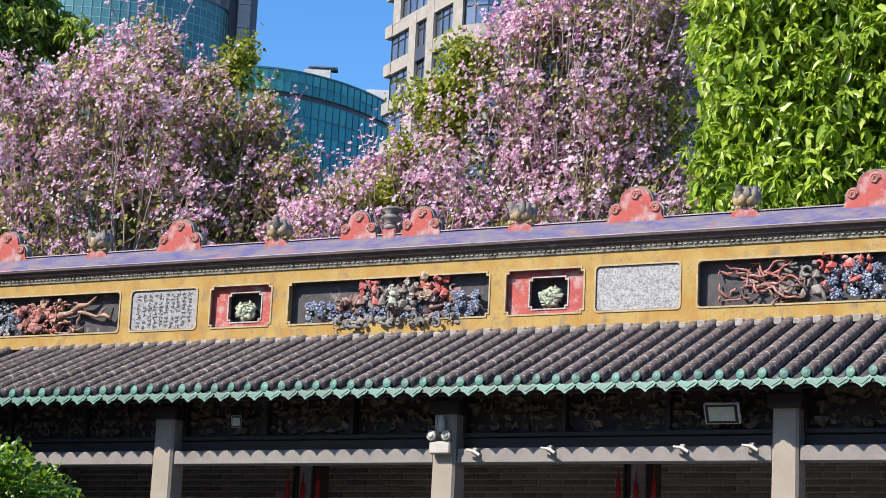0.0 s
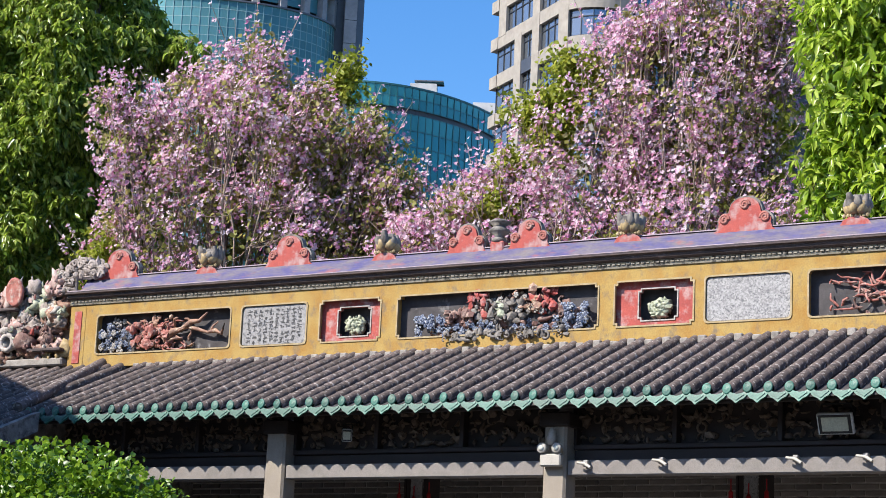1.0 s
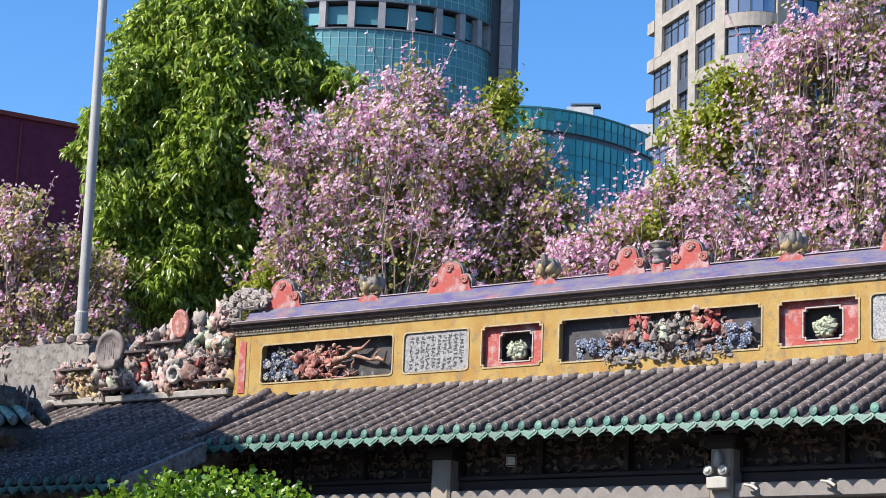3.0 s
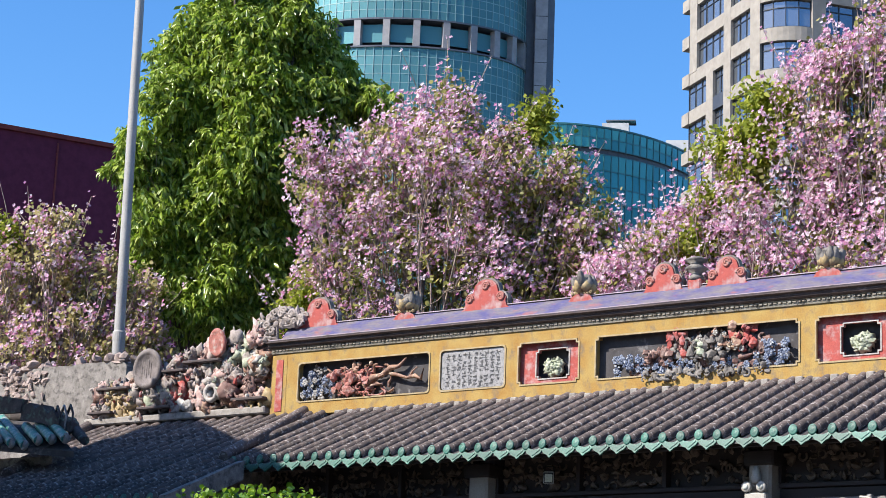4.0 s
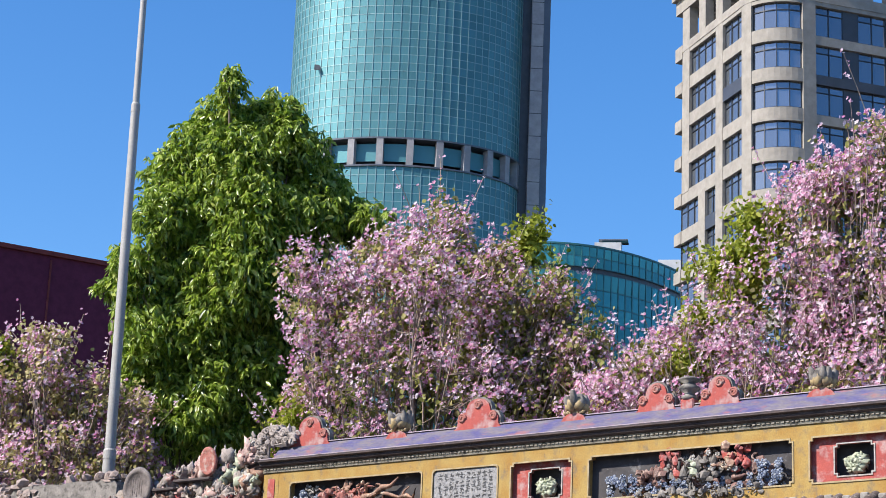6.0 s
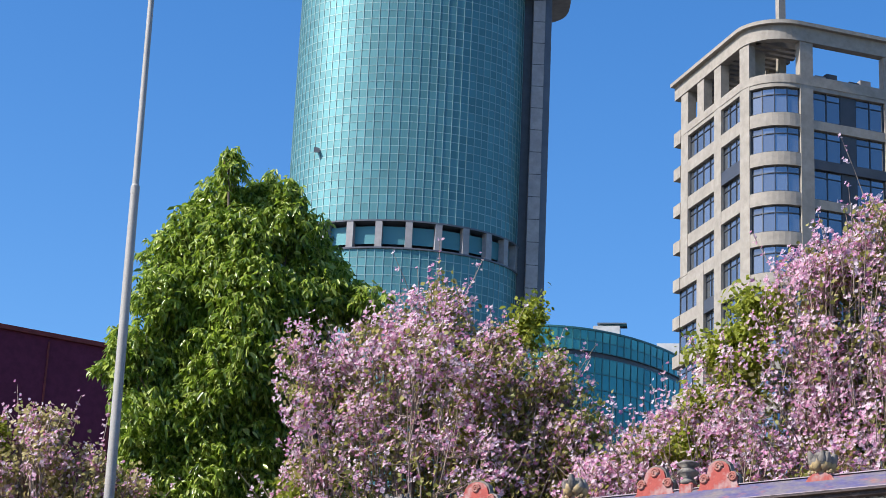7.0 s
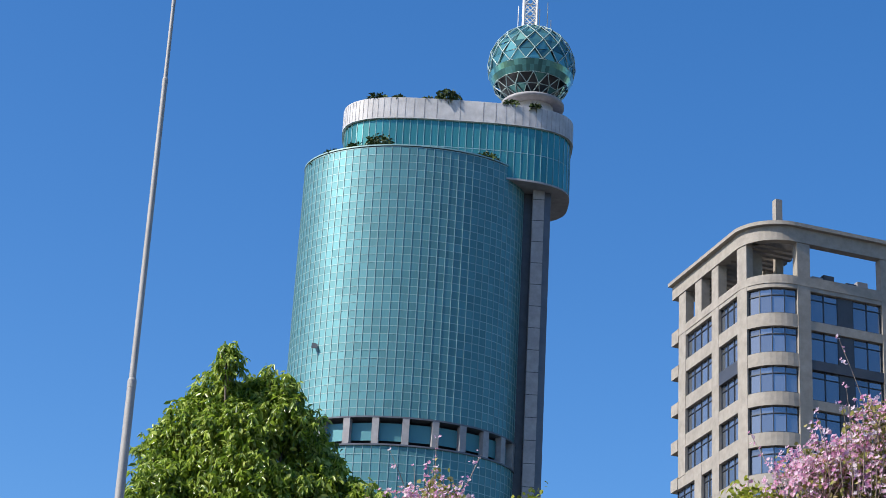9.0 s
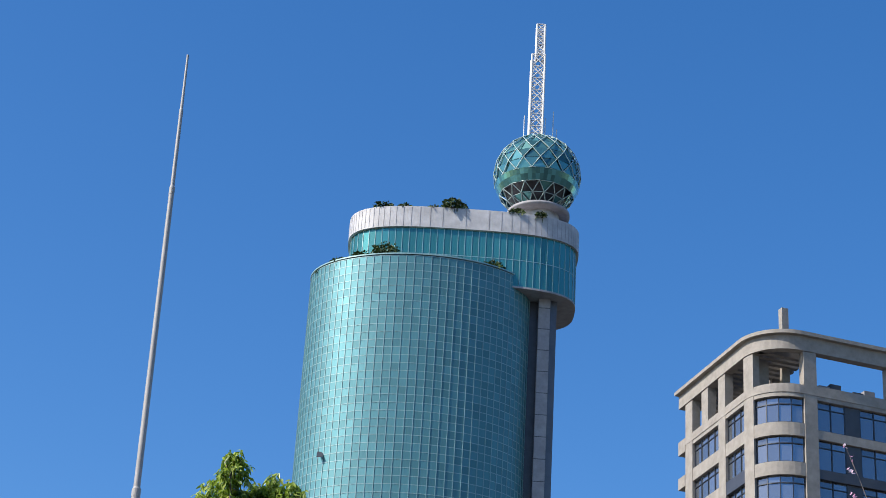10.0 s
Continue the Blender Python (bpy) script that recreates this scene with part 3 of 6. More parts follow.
        solid("garden_figure", f, M_PALEGREEN, "pale green glazed animal ornament inside a stepped opening", "ornament", group="figures in the ridge openings")

# moulded cornice, drawn along the wall
def run(profile, u0, u1):
    n = len(profile)
    s = Shape()
    s.add([(u0, v, z) for v, z in profile] + [(u1, v, z) for v, z in profile],
          [(i, i + n, (i + 1) % n + n, (i + 1) % n) for i in range(n)] + [tuple(range(n)), tuple(range(2 * n - 1, n - 1, -1))])
    return s


part("lace_band", run([(VR + .26, 6.957), (VR - .02, 6.957), (VR - .03, 6.99), (VR - .015, 7.0), (VR - .045, 7.035), (VR + .26, 7.035)], UL, UR), M_LACE, ridge, "grey and white moulded band")
s = Shape()
u = UL + .03
k = 0
while u < UR - .05:
    s.box(u, u + .045, VR - .045, VR - .03, 6.996, 7.020 if k % 2 else 7.012)
    u += .07
    k += 1
part("dentils", s, M_LACE, ridge, "row of small curled teeth", "stuff")
part("cornice", run([(VR + .26, 7.037), (VR - .06, 7.037), (VR - .09, 7.06), (VR - .10, 7.10), (VR - .14, 7.115), (VR - .14, 7.135), (VR + .26, 7.135)], UL - .02, UR + .02), M_CORNICE, ridge, "dark brown projecting cornice")
part("thin_moulding", run([(VR + .26, 7.137), (VR - .12, 7.137), (VR - .13, 7.15), (VR - .12, 7.165), (VR + .26, 7.165)], UL, UR), M_STRIPTOP, ridge)
part("painted_band", run([(VR + .30, 7.167), (VR - .10, 7.167), (VR - .05, 7.22), (VR + .05, 7.36), (VR + .08, 7.385), (VR + .26, 7.385)], UL + .25, UR - .25), M_STRIP, ridge, "sloping band of worn blue, lilac and red paint")
part("coping", run([(VR + .30, 7.387), (VR + .05, 7.387), (VR + .07, 7.405), (VR + .12, 7.415), (VR + .30, 7.41)], UL + .25, UR - .25), M_STRIPTOP, ridge, "weathered lilac coping")


def crest(uc, w=.92, h=.43, zb=7.36, name="crest", scrolls=True, mirror=1):
    half = [(.5, 0), (.47, .08), (.41, .16), (.385, .30), (.39, .42), (.35, .54), (.29, .60), (.24, .60), (.225, .72), (.20, .84), (.14, .94), (.07, .99)]
    pts = [(-x, z) for x, z in half] + [(0, 1.0)] + [(x, z) for x, z in reversed(half)]
    root = thing("roof_crest", "cloud shaped crest of faded red plaster with scrolls on the ridge", "crest", (uc, VR + .1, zb), "ridge crests")
    s = Shape().plate([(uc + x * w, zb - .06 + z * (h + .06)) for x, z in pts], VR + .04, VR + .20)
    part("body", s, M_RED, root)
    s = Shape().plate([(uc + x * w * 1.07, zb - .06 + z * (h + .09)) for x, z in pts], VR + .07, VR + .17)
    part("rim", s, M_STONEGREY, root, "grey weathered rim")
    for sx, z, r in ((-.30, .36, .065), (.30, .36, .065), (0, .78, .065)):
        c = (uc + sx * w, VR + .035, zb + z * h)
        q = Shape().torus(c, r, .019, turns=1.6, n=22, shrink=.3, ax=(1 if sx <= 0 else -1, 0, 0))
        q.lathe([(r * .98, 0), (r * .95, .012), (.001, .014)], n=14)
        q.v[-42:] = [(c[0] + x, c[1] + .008 - zz, c[2] + y) for x, y, zz in q.v[-42:]]
        part("scroll", q, M_OLDRED, root, "pink plaster scroll")
    return root


for uc in (-20.0, -16.83, -9.75, -6.62):
    crest(uc)
crest(-13.85, .70, .37)
crest(-12.87, .72, .37)

root = thing("ridge_vase", "dark stacked double gourd ornament between two red crests", "ornament", (-13.37, VR + .1, 7.36))
part("foot", Shape().box(-13.47, -13.26, VR + .03, VR + .2, 7.30, 7.47, .02), M_RED, root)
part("gourd", Shape().lathe([(.09, 7.46), (.11, 7.50), (.07, 7.53), (.06, 7.55), (.14, 7.60), (.155, 7.63), (.10, 7.67), (.075, 7.69), (.15, 7.73), (.155, 7.75), (.09, 7.78), (.02, 7.79)], -13.37, VR + .11, 16), M_STONEGREY, root)


def finial(uc):
    zb = 7.39
    root = thing("lotus_finial", "grey and ochre lotus bud finial on a small red base", "finial", (uc, VR + .1, zb), "ridge finials")
    part("base", Shape().plate([(uc - .22, 7.30), (uc - .16, 7.38), (uc - .08, 7.42), (uc, 7.44), (uc + .08, 7.42), (uc + .16, 7.38), (uc + .22, 7.30)], VR + .02, VR + .2), M_RED, root)
    rnd = random.Random(int(-uc * 100))
    for k in range(6):
        a = 2 * math.pi * k / 6 + .3
        s = Shape().blob((uc + .10 * math.cos(a), VR + .10 + .10 * math.sin(a), zb + .15), (.075, .075, .10), .3, rnd.random() * 9, 2)
        part("bud_lobe", s, M_GOLD, root)
    s = Shape()
    for k in range(9):
        a = 2 * math.pi * k / 9 + rnd.random() * .3
        d = Vector((math.cos(a), math.sin(a)))
        lean = rnd.uniform(.10, .19)
        top = rnd.uniform(.24, .36)
        o = Vector((uc, VR + .11))
        s.tube([(*(o + d * .07), zb + .10), (*(o + d * .13), zb + .20), (*(o + d * lean), zb + top)], [.05, .07, .03], 6)
    s.blob((uc, VR + .13, zb + .25), (.11, .10, .09), .4, rnd.random() * 9, 2)
    part("petals", s, M_STONEGREY, root, "grey weathered petals")
    s = Shape()
    for k in range(7):
        x = -.15 + .05 * k
        s.blob((uc + x, VR + .03, zb + .05 - abs(x) * .05), (.028, .02, .03), .3, k, 1)
    part("collar", s, M_TRIM, root)


for uc in (-18.29, -15.17, -11.38, -8.27):
    finial(uc)


# ---- reliefs in the long panels ----
def lumps(n, x0, x1, z0, z1, rmin, rmax, seed, v=VR + .1, flat=.7, sub=1, top=None):
    """Knobbly plaster modelling: small folds, knobs and stalks packed together."""
    rnd = random.Random(seed)
    s = Shape()
    for k in range(n * 3):
        x = rnd.uniform(x0, x1)
        zt = top(x) if top else z1
        r = rnd.uniform(rmin, rmax) * rnd.uniform(.45, .80)
        c = (x, v + rnd.uniform(-.07, .05), rnd.uniform(z0, max(z0 + .02, zt)))
        q = rnd.random()
        if q < .68:
            s.blob(c, (r * rnd.uniform(.7, 1.5), r * flat, r * rnd.uniform(.7, 1.5)), .8, rnd.random() * 20, sub)
        elif q < .80:
            a = rnd.uniform(0, 6.28)
            d = Vector((math.cos(a), -.3, math.sin(a))) * r * 1.6
            s.tube([c, (c[0] + d.x, c[1] + d.y, c[2] + d.z), (c[0] + d.x * 1.6, c[1], c[2] + d.z * 1.6 + r * .4)], [r * .5, r * .45, r * .2], 6)
        else:
            s.torus(c, r * .75, r * .34, n=7, m=4, turns=rnd.uniform(.5, .9), ax=(math.cos(k), 0, math.sin(k)), bx=(-math.sin(k), 0, math.cos(k)))
    return s


def rosettes(n, x0, x1, z0, z1, r, seed, v=VR + .03):
    rnd = random.Random(seed)
    s = Shape()
    for k in range(int(n * 1.3)):
        c = Vector((rnd.uniform(x0, x1), v + rnd.uniform(-.04, .09), rnd.uniform(z0, z1)))
        q = r * rnd.uniform(.7, 1.3)
        m = rnd.randint(4, 6)
        for p in range(m):
            a = 2 * math.pi * p / m + k
            s.blob(c + Vector((math.cos(a) * q * .62, 0, math.sin(a) * q * .62)), (q * .42, q * .3, q * .42), .5, k + p, 1)
        s.blob(c, q * .3, .2, k, 1)
    return s


def twigs(n, x0, x1, z0, z1, seed, r=.022, v=VR + .08):
    rnd = random.Random(seed)
    s = Shape()
    r *= .72
    for k in range(n * 2):
        p = Vector((rnd.uniform(x0, x1), v, rnd.uniform(z0, z1)))
        d = Vector((rnd.uniform(-1, 1), rnd.uniform(-.3, .1), rnd.uniform(-.5, 1))).normalized()
        pts = [p]
        for j in range(5):
            d = (d + Vector((rnd.uniform(-.7, .7), rnd.uniform(-.2, .2), rnd.uniform(-.6, .6)))).normalized()
            q = pts[-1] + d * .07
            pts.append(Vector((min(max(q.x, x0), x1), min(max(q.y, VR - .02), VR + .17), min(max(q.z, z0 - .02), z1 + .04))))
        s.tube(pts, [r, r * 1.2, r, r * .9, r * .7, r * .3], 6)
    return s


rel = thing("plaster_relief", "crowded plaster relief of rocks, flowers and red beasts", "relief", (-13.3, VR + .15, 6.17))
hump = lambda x: 6.30 + .48 * max(0, 1 - abs(x + 13.0) / 1.3) ** .6
part("blue_bloom", rosettes(26, -14.62, -14.05, 6.2, 6.50, .05, 1), M_BLUE, rel, kind="stuff")
part("blue_bloom", rosettes(26, -12.35, -11.95, 6.2, 6.52, .055, 2), M_BLUE, rel, kind="stuff")
part("blue_bloom", rosettes(34, -14.0, -12.4, 6.16, 6.36, .045, 3), M_BLUE, rel, kind="stuff")
part("dark_rock_mass", lumps(46, -14.4, -12.1, 6.17, 6.5, .06, .12, 4, v=VR + .14, top=hump), M_BROWNRED, rel, kind="stuff")
part("red_beast", lumps(10, -14.1, -13.7, 6.34, 6.55, .06, .11, 5, v=VR + .06), M_BROWNRED, rel, kind="stuff")
part("red_drapery", lumps(7, -13.75, -13.45, 6.45, 6.78, .06, .1, 6, v=VR + .07), M_RED, rel, kind="stuff")
part("red_drapery", lumps(8, -12.75, -12.45, 6.45, 6.80, .05, .1, 7, v=VR + .07), M_RED, rel, kind="stuff")
part("grey_beast", lumps(15, -13.7, -12.85, 6.34, 6.62, .05, .10, 8, v=VR + .05), M_STONEGREY, rel, kind="stuff")
part("green_beast", lumps(4, -13.35, -13.15, 6.42, 6.6, .05, .09, 38, v=VR + .04), M_PALEGREEN, rel, kind="stuff")
part("tan_figure", lumps(10, -13.1, -12.65, 6.5, 6.78, .05, .08, 9, v=VR + .06), M_TAN, rel, kind="stuff")
part("pale_bloom", rosettes(14, -13.5, -12.6, 6.45, 6.72, .05, 10), M_WHITE, rel, kind="stuff")
part("sill_rock_mass", lumps(26, -14.1, -12.2, 6.10, 6.22, .04, .08, 11, v=VR - .01), M_STONEGREY, rel, kind="stuff")

rel = thing("plaster_relief", "plaster relief of tan pine branches and blue blossoms", "relief", (-19, VR + .15, 6.17))
part("blue_bloom", rosettes(30, -20.2, -19.6, 6.2, 6.62, .05, 21), M_BLUE, rel, kind="stuff")
part("pale_bloom", rosettes(14, -20.22, -19.8, 6.2, 6.7, .05, 22), M_WHITE, rel, kind="stuff")
part("red_beast", lumps(18, -19.65, -18.9, 6.2, 6.6, .05, .10, 23, v=VR + .03), M_OLDRED, rel, kind="stuff")
part("tan_branchwork", twigs(8, -19.7, -18.5, 6.22, 6.62, 24, .026), M_TAN, rel, kind="stuff")
part("red_branchwork", twigs(8, -19.6, -18.6, 6.22, 6.6, 26, .026), M_OLDRED, rel, kind="stuff")
part("long_branch", Shape().tube([(-19.0, VR + .06, 6.36), (-18.85, VR + .03, 6.47), (-18.68, VR + .04, 6.5), (-18.5, VR + .02, 6.60), (-18.36, VR + .03, 6.61), (-18.22, VR + .03, 6.73)], [.04, .055, .035, .045, .03, .012], 7).tube([(-18.6, VR + .05, 6.53), (-18.4, VR + .03, 6.49), (-18.2, VR + .04, 6.43), (-18.05, VR + .03, 6.45), (-17.95, VR + .04, 6.40), (-17.9, VR + .04, 6.55)], [.025, .03, .022, .035, .03, .01], 7).tube([(-18.15, VR + .04, 6.44), (-18.1, VR + .03, 6.52), (-18.02, VR + .04, 6.58)], [.02, .018, .008], 6), M_TAN, rel)
part("tan_figure", lumps(9, -19.5, -18.8, 6.35, 6.72, .05, .08, 25), M_TAN, rel, kind="stuff")

rel = thing("plaster_relief", "plaster relief of coral red branches, dark rocks and blue blossoms", "relief", (-7.5, VR + .15, 6.17))
part("coral_branchwork", twigs(14, -8.6, -7.5, 6.28, 6.68, 31, .021), M_OLDRED, rel, kind="stuff")
part("red_branchwork", twigs(9, -8.3, -7.5, 6.2, 6.5, 32, .021), M_BROWNRED, rel, kind="stuff")
part("dark_rock", lumps(12, -7.85, -7.2, 6.3, 6.75, .06, .13, 33, v=VR + .12), M_STONEGREY, rel, kind="stuff")
part("blue_bloom", rosettes(44, -7.2, -6.45, 6.22, 6.72, .055, 34), M_BLUE, rel, kind="stuff")
part("red_rock", lumps(9, -7.3, -6.6, 6.3, 6.8, .05, .1, 35, v=VR + .06), M_RED, rel, kind="stuff")

# ---- side roof and its ceramic ridge ----
side = thing("side_roof", "lower sloping roof of grey barrel tiles, partly in shade", "roof", (-22, 21, 4.9))
VS0, VS1 = 19.58, 24.0
SPITCH = 0.247


def side_start(u):
    return VS0 if u > -23.6 else VS0 + (-23.6 - u) / 1.3 * 3.6


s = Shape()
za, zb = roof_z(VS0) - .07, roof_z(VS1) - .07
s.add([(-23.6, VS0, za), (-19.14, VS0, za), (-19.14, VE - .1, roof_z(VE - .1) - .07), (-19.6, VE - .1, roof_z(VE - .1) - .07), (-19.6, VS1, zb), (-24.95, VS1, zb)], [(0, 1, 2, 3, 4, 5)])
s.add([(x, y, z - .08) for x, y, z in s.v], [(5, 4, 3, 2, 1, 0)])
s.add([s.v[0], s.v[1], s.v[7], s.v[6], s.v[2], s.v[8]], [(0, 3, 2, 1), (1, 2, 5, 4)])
part("deck", s, M_DECK, side, "grey pan tiles darkened for the shade between rows")
part("verge_board", Shape().add(
    [(-19.12, VS0, roof_z(VS0) - .24), (-19.0, VS0, roof_z(VS0) - .24), (-19.0, 21.1, roof_z(21.1) - .24), (-19.12, 21.1, roof_z(21.1) - .24),
     (-19.12, VS0, roof_z(VS0) + .03), (-19.0, VS0, roof_z(VS0) + .03), (-19.0, 21.1, roof_z(21.1) + .03), (-19.12, 21.1, roof_z(21.1) + .03)],
    [(0, 3, 2, 1), (4, 5, 6, 7), (0, 1, 5, 4), (1, 2, 6, 5), (2, 3, 7, 6), (3, 0, 4, 7)]), M_STONEGREY, side, "grey plastered verge")
SROW = {}
k = 0
u = -19.27
while u > -24.9:
    v0 = side_start(u)
    if u < -19.6 or v0 == VS0:
        v1 = VS1 if u < -19.62 else VE - .05
        ln = round((v1 - v0) / math.cos(radians(22.9)), 2)
        key = (ln, k % 4)
        if key not in SROW:
            SROW[key] = mesh_of("barrel_row", barrel_row(ln, seed=40 + k % 4), M_TILE)
        piece("barrel_row", SROW[key], side, (u, v0, roof_z(v0) - .01))
        if v0 == VS0:
            piece("eave_disc", DISC, side, (u, v0 - .008, roof_z(v0) + .005), (-8, 0, 0))
            piece("drip_tile", DRIP, side, (u + SPITCH / 2, v0 - .015, roof_z(v0) - .055), (-12, 0, 0))
    u -= SPITCH
    k += 1
# raised tile rows at both ends of the roof
for nm, p0, p1, r in (("end_roll", (-24.95, 24.0, roof_z(24.0) + .07), (-23.62, 20.9, roof_z(20.9) + .05), .10),
                      ("end_roll", (-20.15, 23.75, roof_z(23.75) + .06), (-19.55, 21.25, roof_z(21.25) + .06), .085)):
    pts = [Vector(p0).lerp(Vector(p1), i / 12) for i in range(13)]
    part(nm, Shape().tube(pts, [r * (1 + .06 * (i % 2)) for i in range(13)], 10), M_TILE, side, "raised roll of tiles along the roof end")
part("support", Shape().box(-24.9, -19.3, 21.6, 24.3, 0, 4.9), M_STONEGREY, side, "grey plaster wall under the roof")

orn = thing("ceramic_ridge", "stepped ceramic ridge crowded with weathered figures, flowers and rocks", "ridge ornament", (-22.8, VR, 6.1))


def staircase(u):
    """Height of the stepped ridge."""
    t = (u + 24.9) / 4.1
    return 6.55 + .95 * max(0, min(1, t)) ** .8 + .10 * math.sin(u * 7.1) + .06 * math.sin(u * 17.3)


part("core", Shape().plate([(-24.8, 6.05)] + [(-20.86, 6.05), (-20.86, 7.25)] + [(-21.2 - .45 * i, staircase(-21.2 - .45 * i) - .24) for i in range(8)] + [(-24.8, 6.3)], VR + .16, VR + .30), M_STONEGREY, orn, "dark plaster core")
part("footing", Shape().box(-24.9, -20.9, VR - .06, VR + .3, 6.03, 6.15, .02), M_MORTAR, orn)
for x0, x1, z in ((-24.58, -23.85, 6.59), (-23.62, -22.88, 6.22), (-22.65, -21.86, 6.915), (-21.56, -20.88, 6.245), (-23.1, -22.62, 6.80), (-24.75, -24.2, 6.2)):
    part("ledge", Shape().box(x0, x1, VR - .14, VR + .2, z, z + .05, .012), M_CORNICE, orn, "dark projecting ledge")
palette = [(M_ORNGREY, "grey_rockwork"), (M_PINK, "pink_sculpture"), (M_BROWNRED, "brown_sculpture"), (M_GOLD, "ochre_fruit"), (M_WHITE, "pale_sculpture"), (M_PALEGREEN, "green_foliage"), (M_TAN, "tan_sculpture"), (M_RED, "red_sculpture")]
weights = [22, 8, 5, 2, 2, 2, 3, 1]
# colour, middle, half width, half height: 0 grey, 1 pink, 2 brown, 3 ochre, 4 pale, 5 green, 6 tan, 7 red
ZONES = [(3, -24.11, 6.82, .2, .15), (3, -24.11, 6.30, .42, .2), (7, -22.75, 6.47, .25, .2), (1, -22.39, 6.36, .28, .2), (2, -21.44, 6.45, .3, .22), (5, -21.6, 7.06, .24, .22),
         (1, -21.16, 7.25, .18, .18), (6, -20.97, 7.0, .16, .14), (3, -20.92, 6.61, .16, .13), (4, -21.27, 6.87, .17, .22), (0, -22.62, 7.2, .32, .22), (0, -23.3, 6.45, .4, .2)]
rnd = random.Random(11)
groups = {i: Shape() for i in range(len(palette))}
for k in range(215):
    u = rnd.uniform(-24.75, -20.95)
    z = 6.17 + (staircase(u) - 6.2) * rnd.random()
    i = rnd.choices(range(len(palette)), weights)[0]
    for zi, zu, zz, zw, zh in ZONES:
        if ((u - zu) / zw) ** 2 + ((z - zz) / zh) ** 2 < 1 and rnd.random() < .85:
            i = zi
    r = rnd.uniform(.07, .14)
    c = (u, VR + rnd.uniform(-.02, .12), z)
    big = Shape().blob(c, (r * rnd.uniform(.6, 1.2), r * .8, r * rnd.uniform(.7, 1.4)), 1.1, rnd.random() * 30, 2)
    groups[i].add(big.v, big.f, True)
    for q in range(rnd.randint(6, 12)):
        p = Vector(rnd.choice(big.v))
        w = rnd.uniform(.018, .042)
        j = i if rnd.random() < .75 else rnd.randrange(len(palette))
        kind = rnd.random()
        if kind < .2:
            groups[j].torus(p, w * 1.1, w * .5, n=7, m=4, turns=rnd.uniform(.5, .95), ax=(math.cos(q), 0, math.sin(q)), bx=(-math.sin(q), 0, math.cos(q)))
        elif kind < .5:
            e = p + Vector((rnd.uniform(-.07, .07), -.02, rnd.uniform(.02, .12)))
            groups[j].tube([p, p.lerp(e, .5) - Vector((0, .02, 0)), e], [w * .9, w * .7, w * .25], 6)
        else:
            groups[j].blob(p, (w * rnd.uniform(.8, 1.6), w, w * rnd.uniform(.8, 1.6)), .9, rnd.random() * 30, 1)
for i, (m, nm) in enumerate(palette):
    if groups[i].v:
        part(nm, groups[i], m, orn, kind="stuff")
q = Shape().lathe([(.33, 0), (.34, .03), (.30, .06), (.25, .05), (.24, .035), (.001, .04)], n=28, sx=.95)
q.v = [(x - 23.43, VR - .10 - z, y + 6.89) for x, y, z in q.v]
part("round_plaque", q, M_PLAQUE, orn, "large round grey plaque with a raised rim")
q = Shape()
for k in range(5):
    q.box(-23.43 - .1 + .05 * k - .007, -23.43 - .1 + .05 * k + .007, VR - .143, VR - .135, 6.74 + .05 * (k % 2), 7.04 - .04 * (k % 3))
part("plaque_marks", q, M_PLAQUE, orn)
part("ring_flower", Shape().torus((-22.03, VR - .07, 6.42), .125, .045, n=9, m=6).blob((-22.03, VR - .05, 6.60), (.12, .06, .07), 1.5, 3, 2).blob((-22.12, VR - .05, 6.58), (.07, .05, .06), 1.5, 8, 2).blob((-21.93, VR - .05, 6.55), (.07, .05, .06), 1.5, 9, 2).blob((-22.18, VR - .05, 6.34), (.07, .05, .06), 1.5, 10, 2).blob((-22.2, VR - .05, 6.48), (.06, .05, .09), 1.2, 4, 2).blob((-21.88, VR - .05, 6.40), (.06, .05, .09), 1.2, 5, 2), M_ORNPALE, orn, "pale ring of petals")
q = Shape().lathe([(.19, 0), (.20, .03), (.17, .06), (.14, .03), (.08, .045), (.001, .05)], n=20, sx=.92)
q.v = [(x - 21.95 - .12 * y, VR - .06 - z + .012 * math.sin(x * 60) * math.sin(y * 53), y * 1.2 + 7.22) for x, y, z in q.v]
part("upright_plaque", q, M_OLDRED, orn, "upright oval pink plaque")
q = Shape()
rnd = random.Random(77)
for k in range(170):
    x = rnd.uniform(-20.98, -20.24)
    z = rnd.uniform(7.18 if x < -20.85 else 7.40, 7.70 - abs(x + 20.62) * .35)
    r = rnd.uniform(.025, .06)
    if k % 3:
        q.blob((x, VR + rnd.uniform(-.03, .12), z), (r * rnd.uniform(.8, 1.5), r, r * rnd.uniform(.8, 1.5)), .8, k * .7, 1)
    else:
        q.torus((x, VR + rnd.uniform(-.05, .05), z), r * 1.3, r * .5, turns=1.3, n=12, m=5, shrink=.3)
part("end_cloud", q, M_ORNGREY, orn, "grey curled cloud beside the red crest")
for fx, fz, d in ((-20.86, 7.30, 1), (-20.52, 7.47, -1)):
    turns_ = ((-.14, -.09), (.12, -.09), (.12, .09), (-.08, .09), (-.08, -.01), (.04, -.01), (.04, .04))
    part("square_fret", Shape().tube([(fx + d * x, VR - .03, fz + z) for x, z in turns_], .034, 4, smooth=False), M_ORNGREY, orn, "weathered square fret beside the end crest")

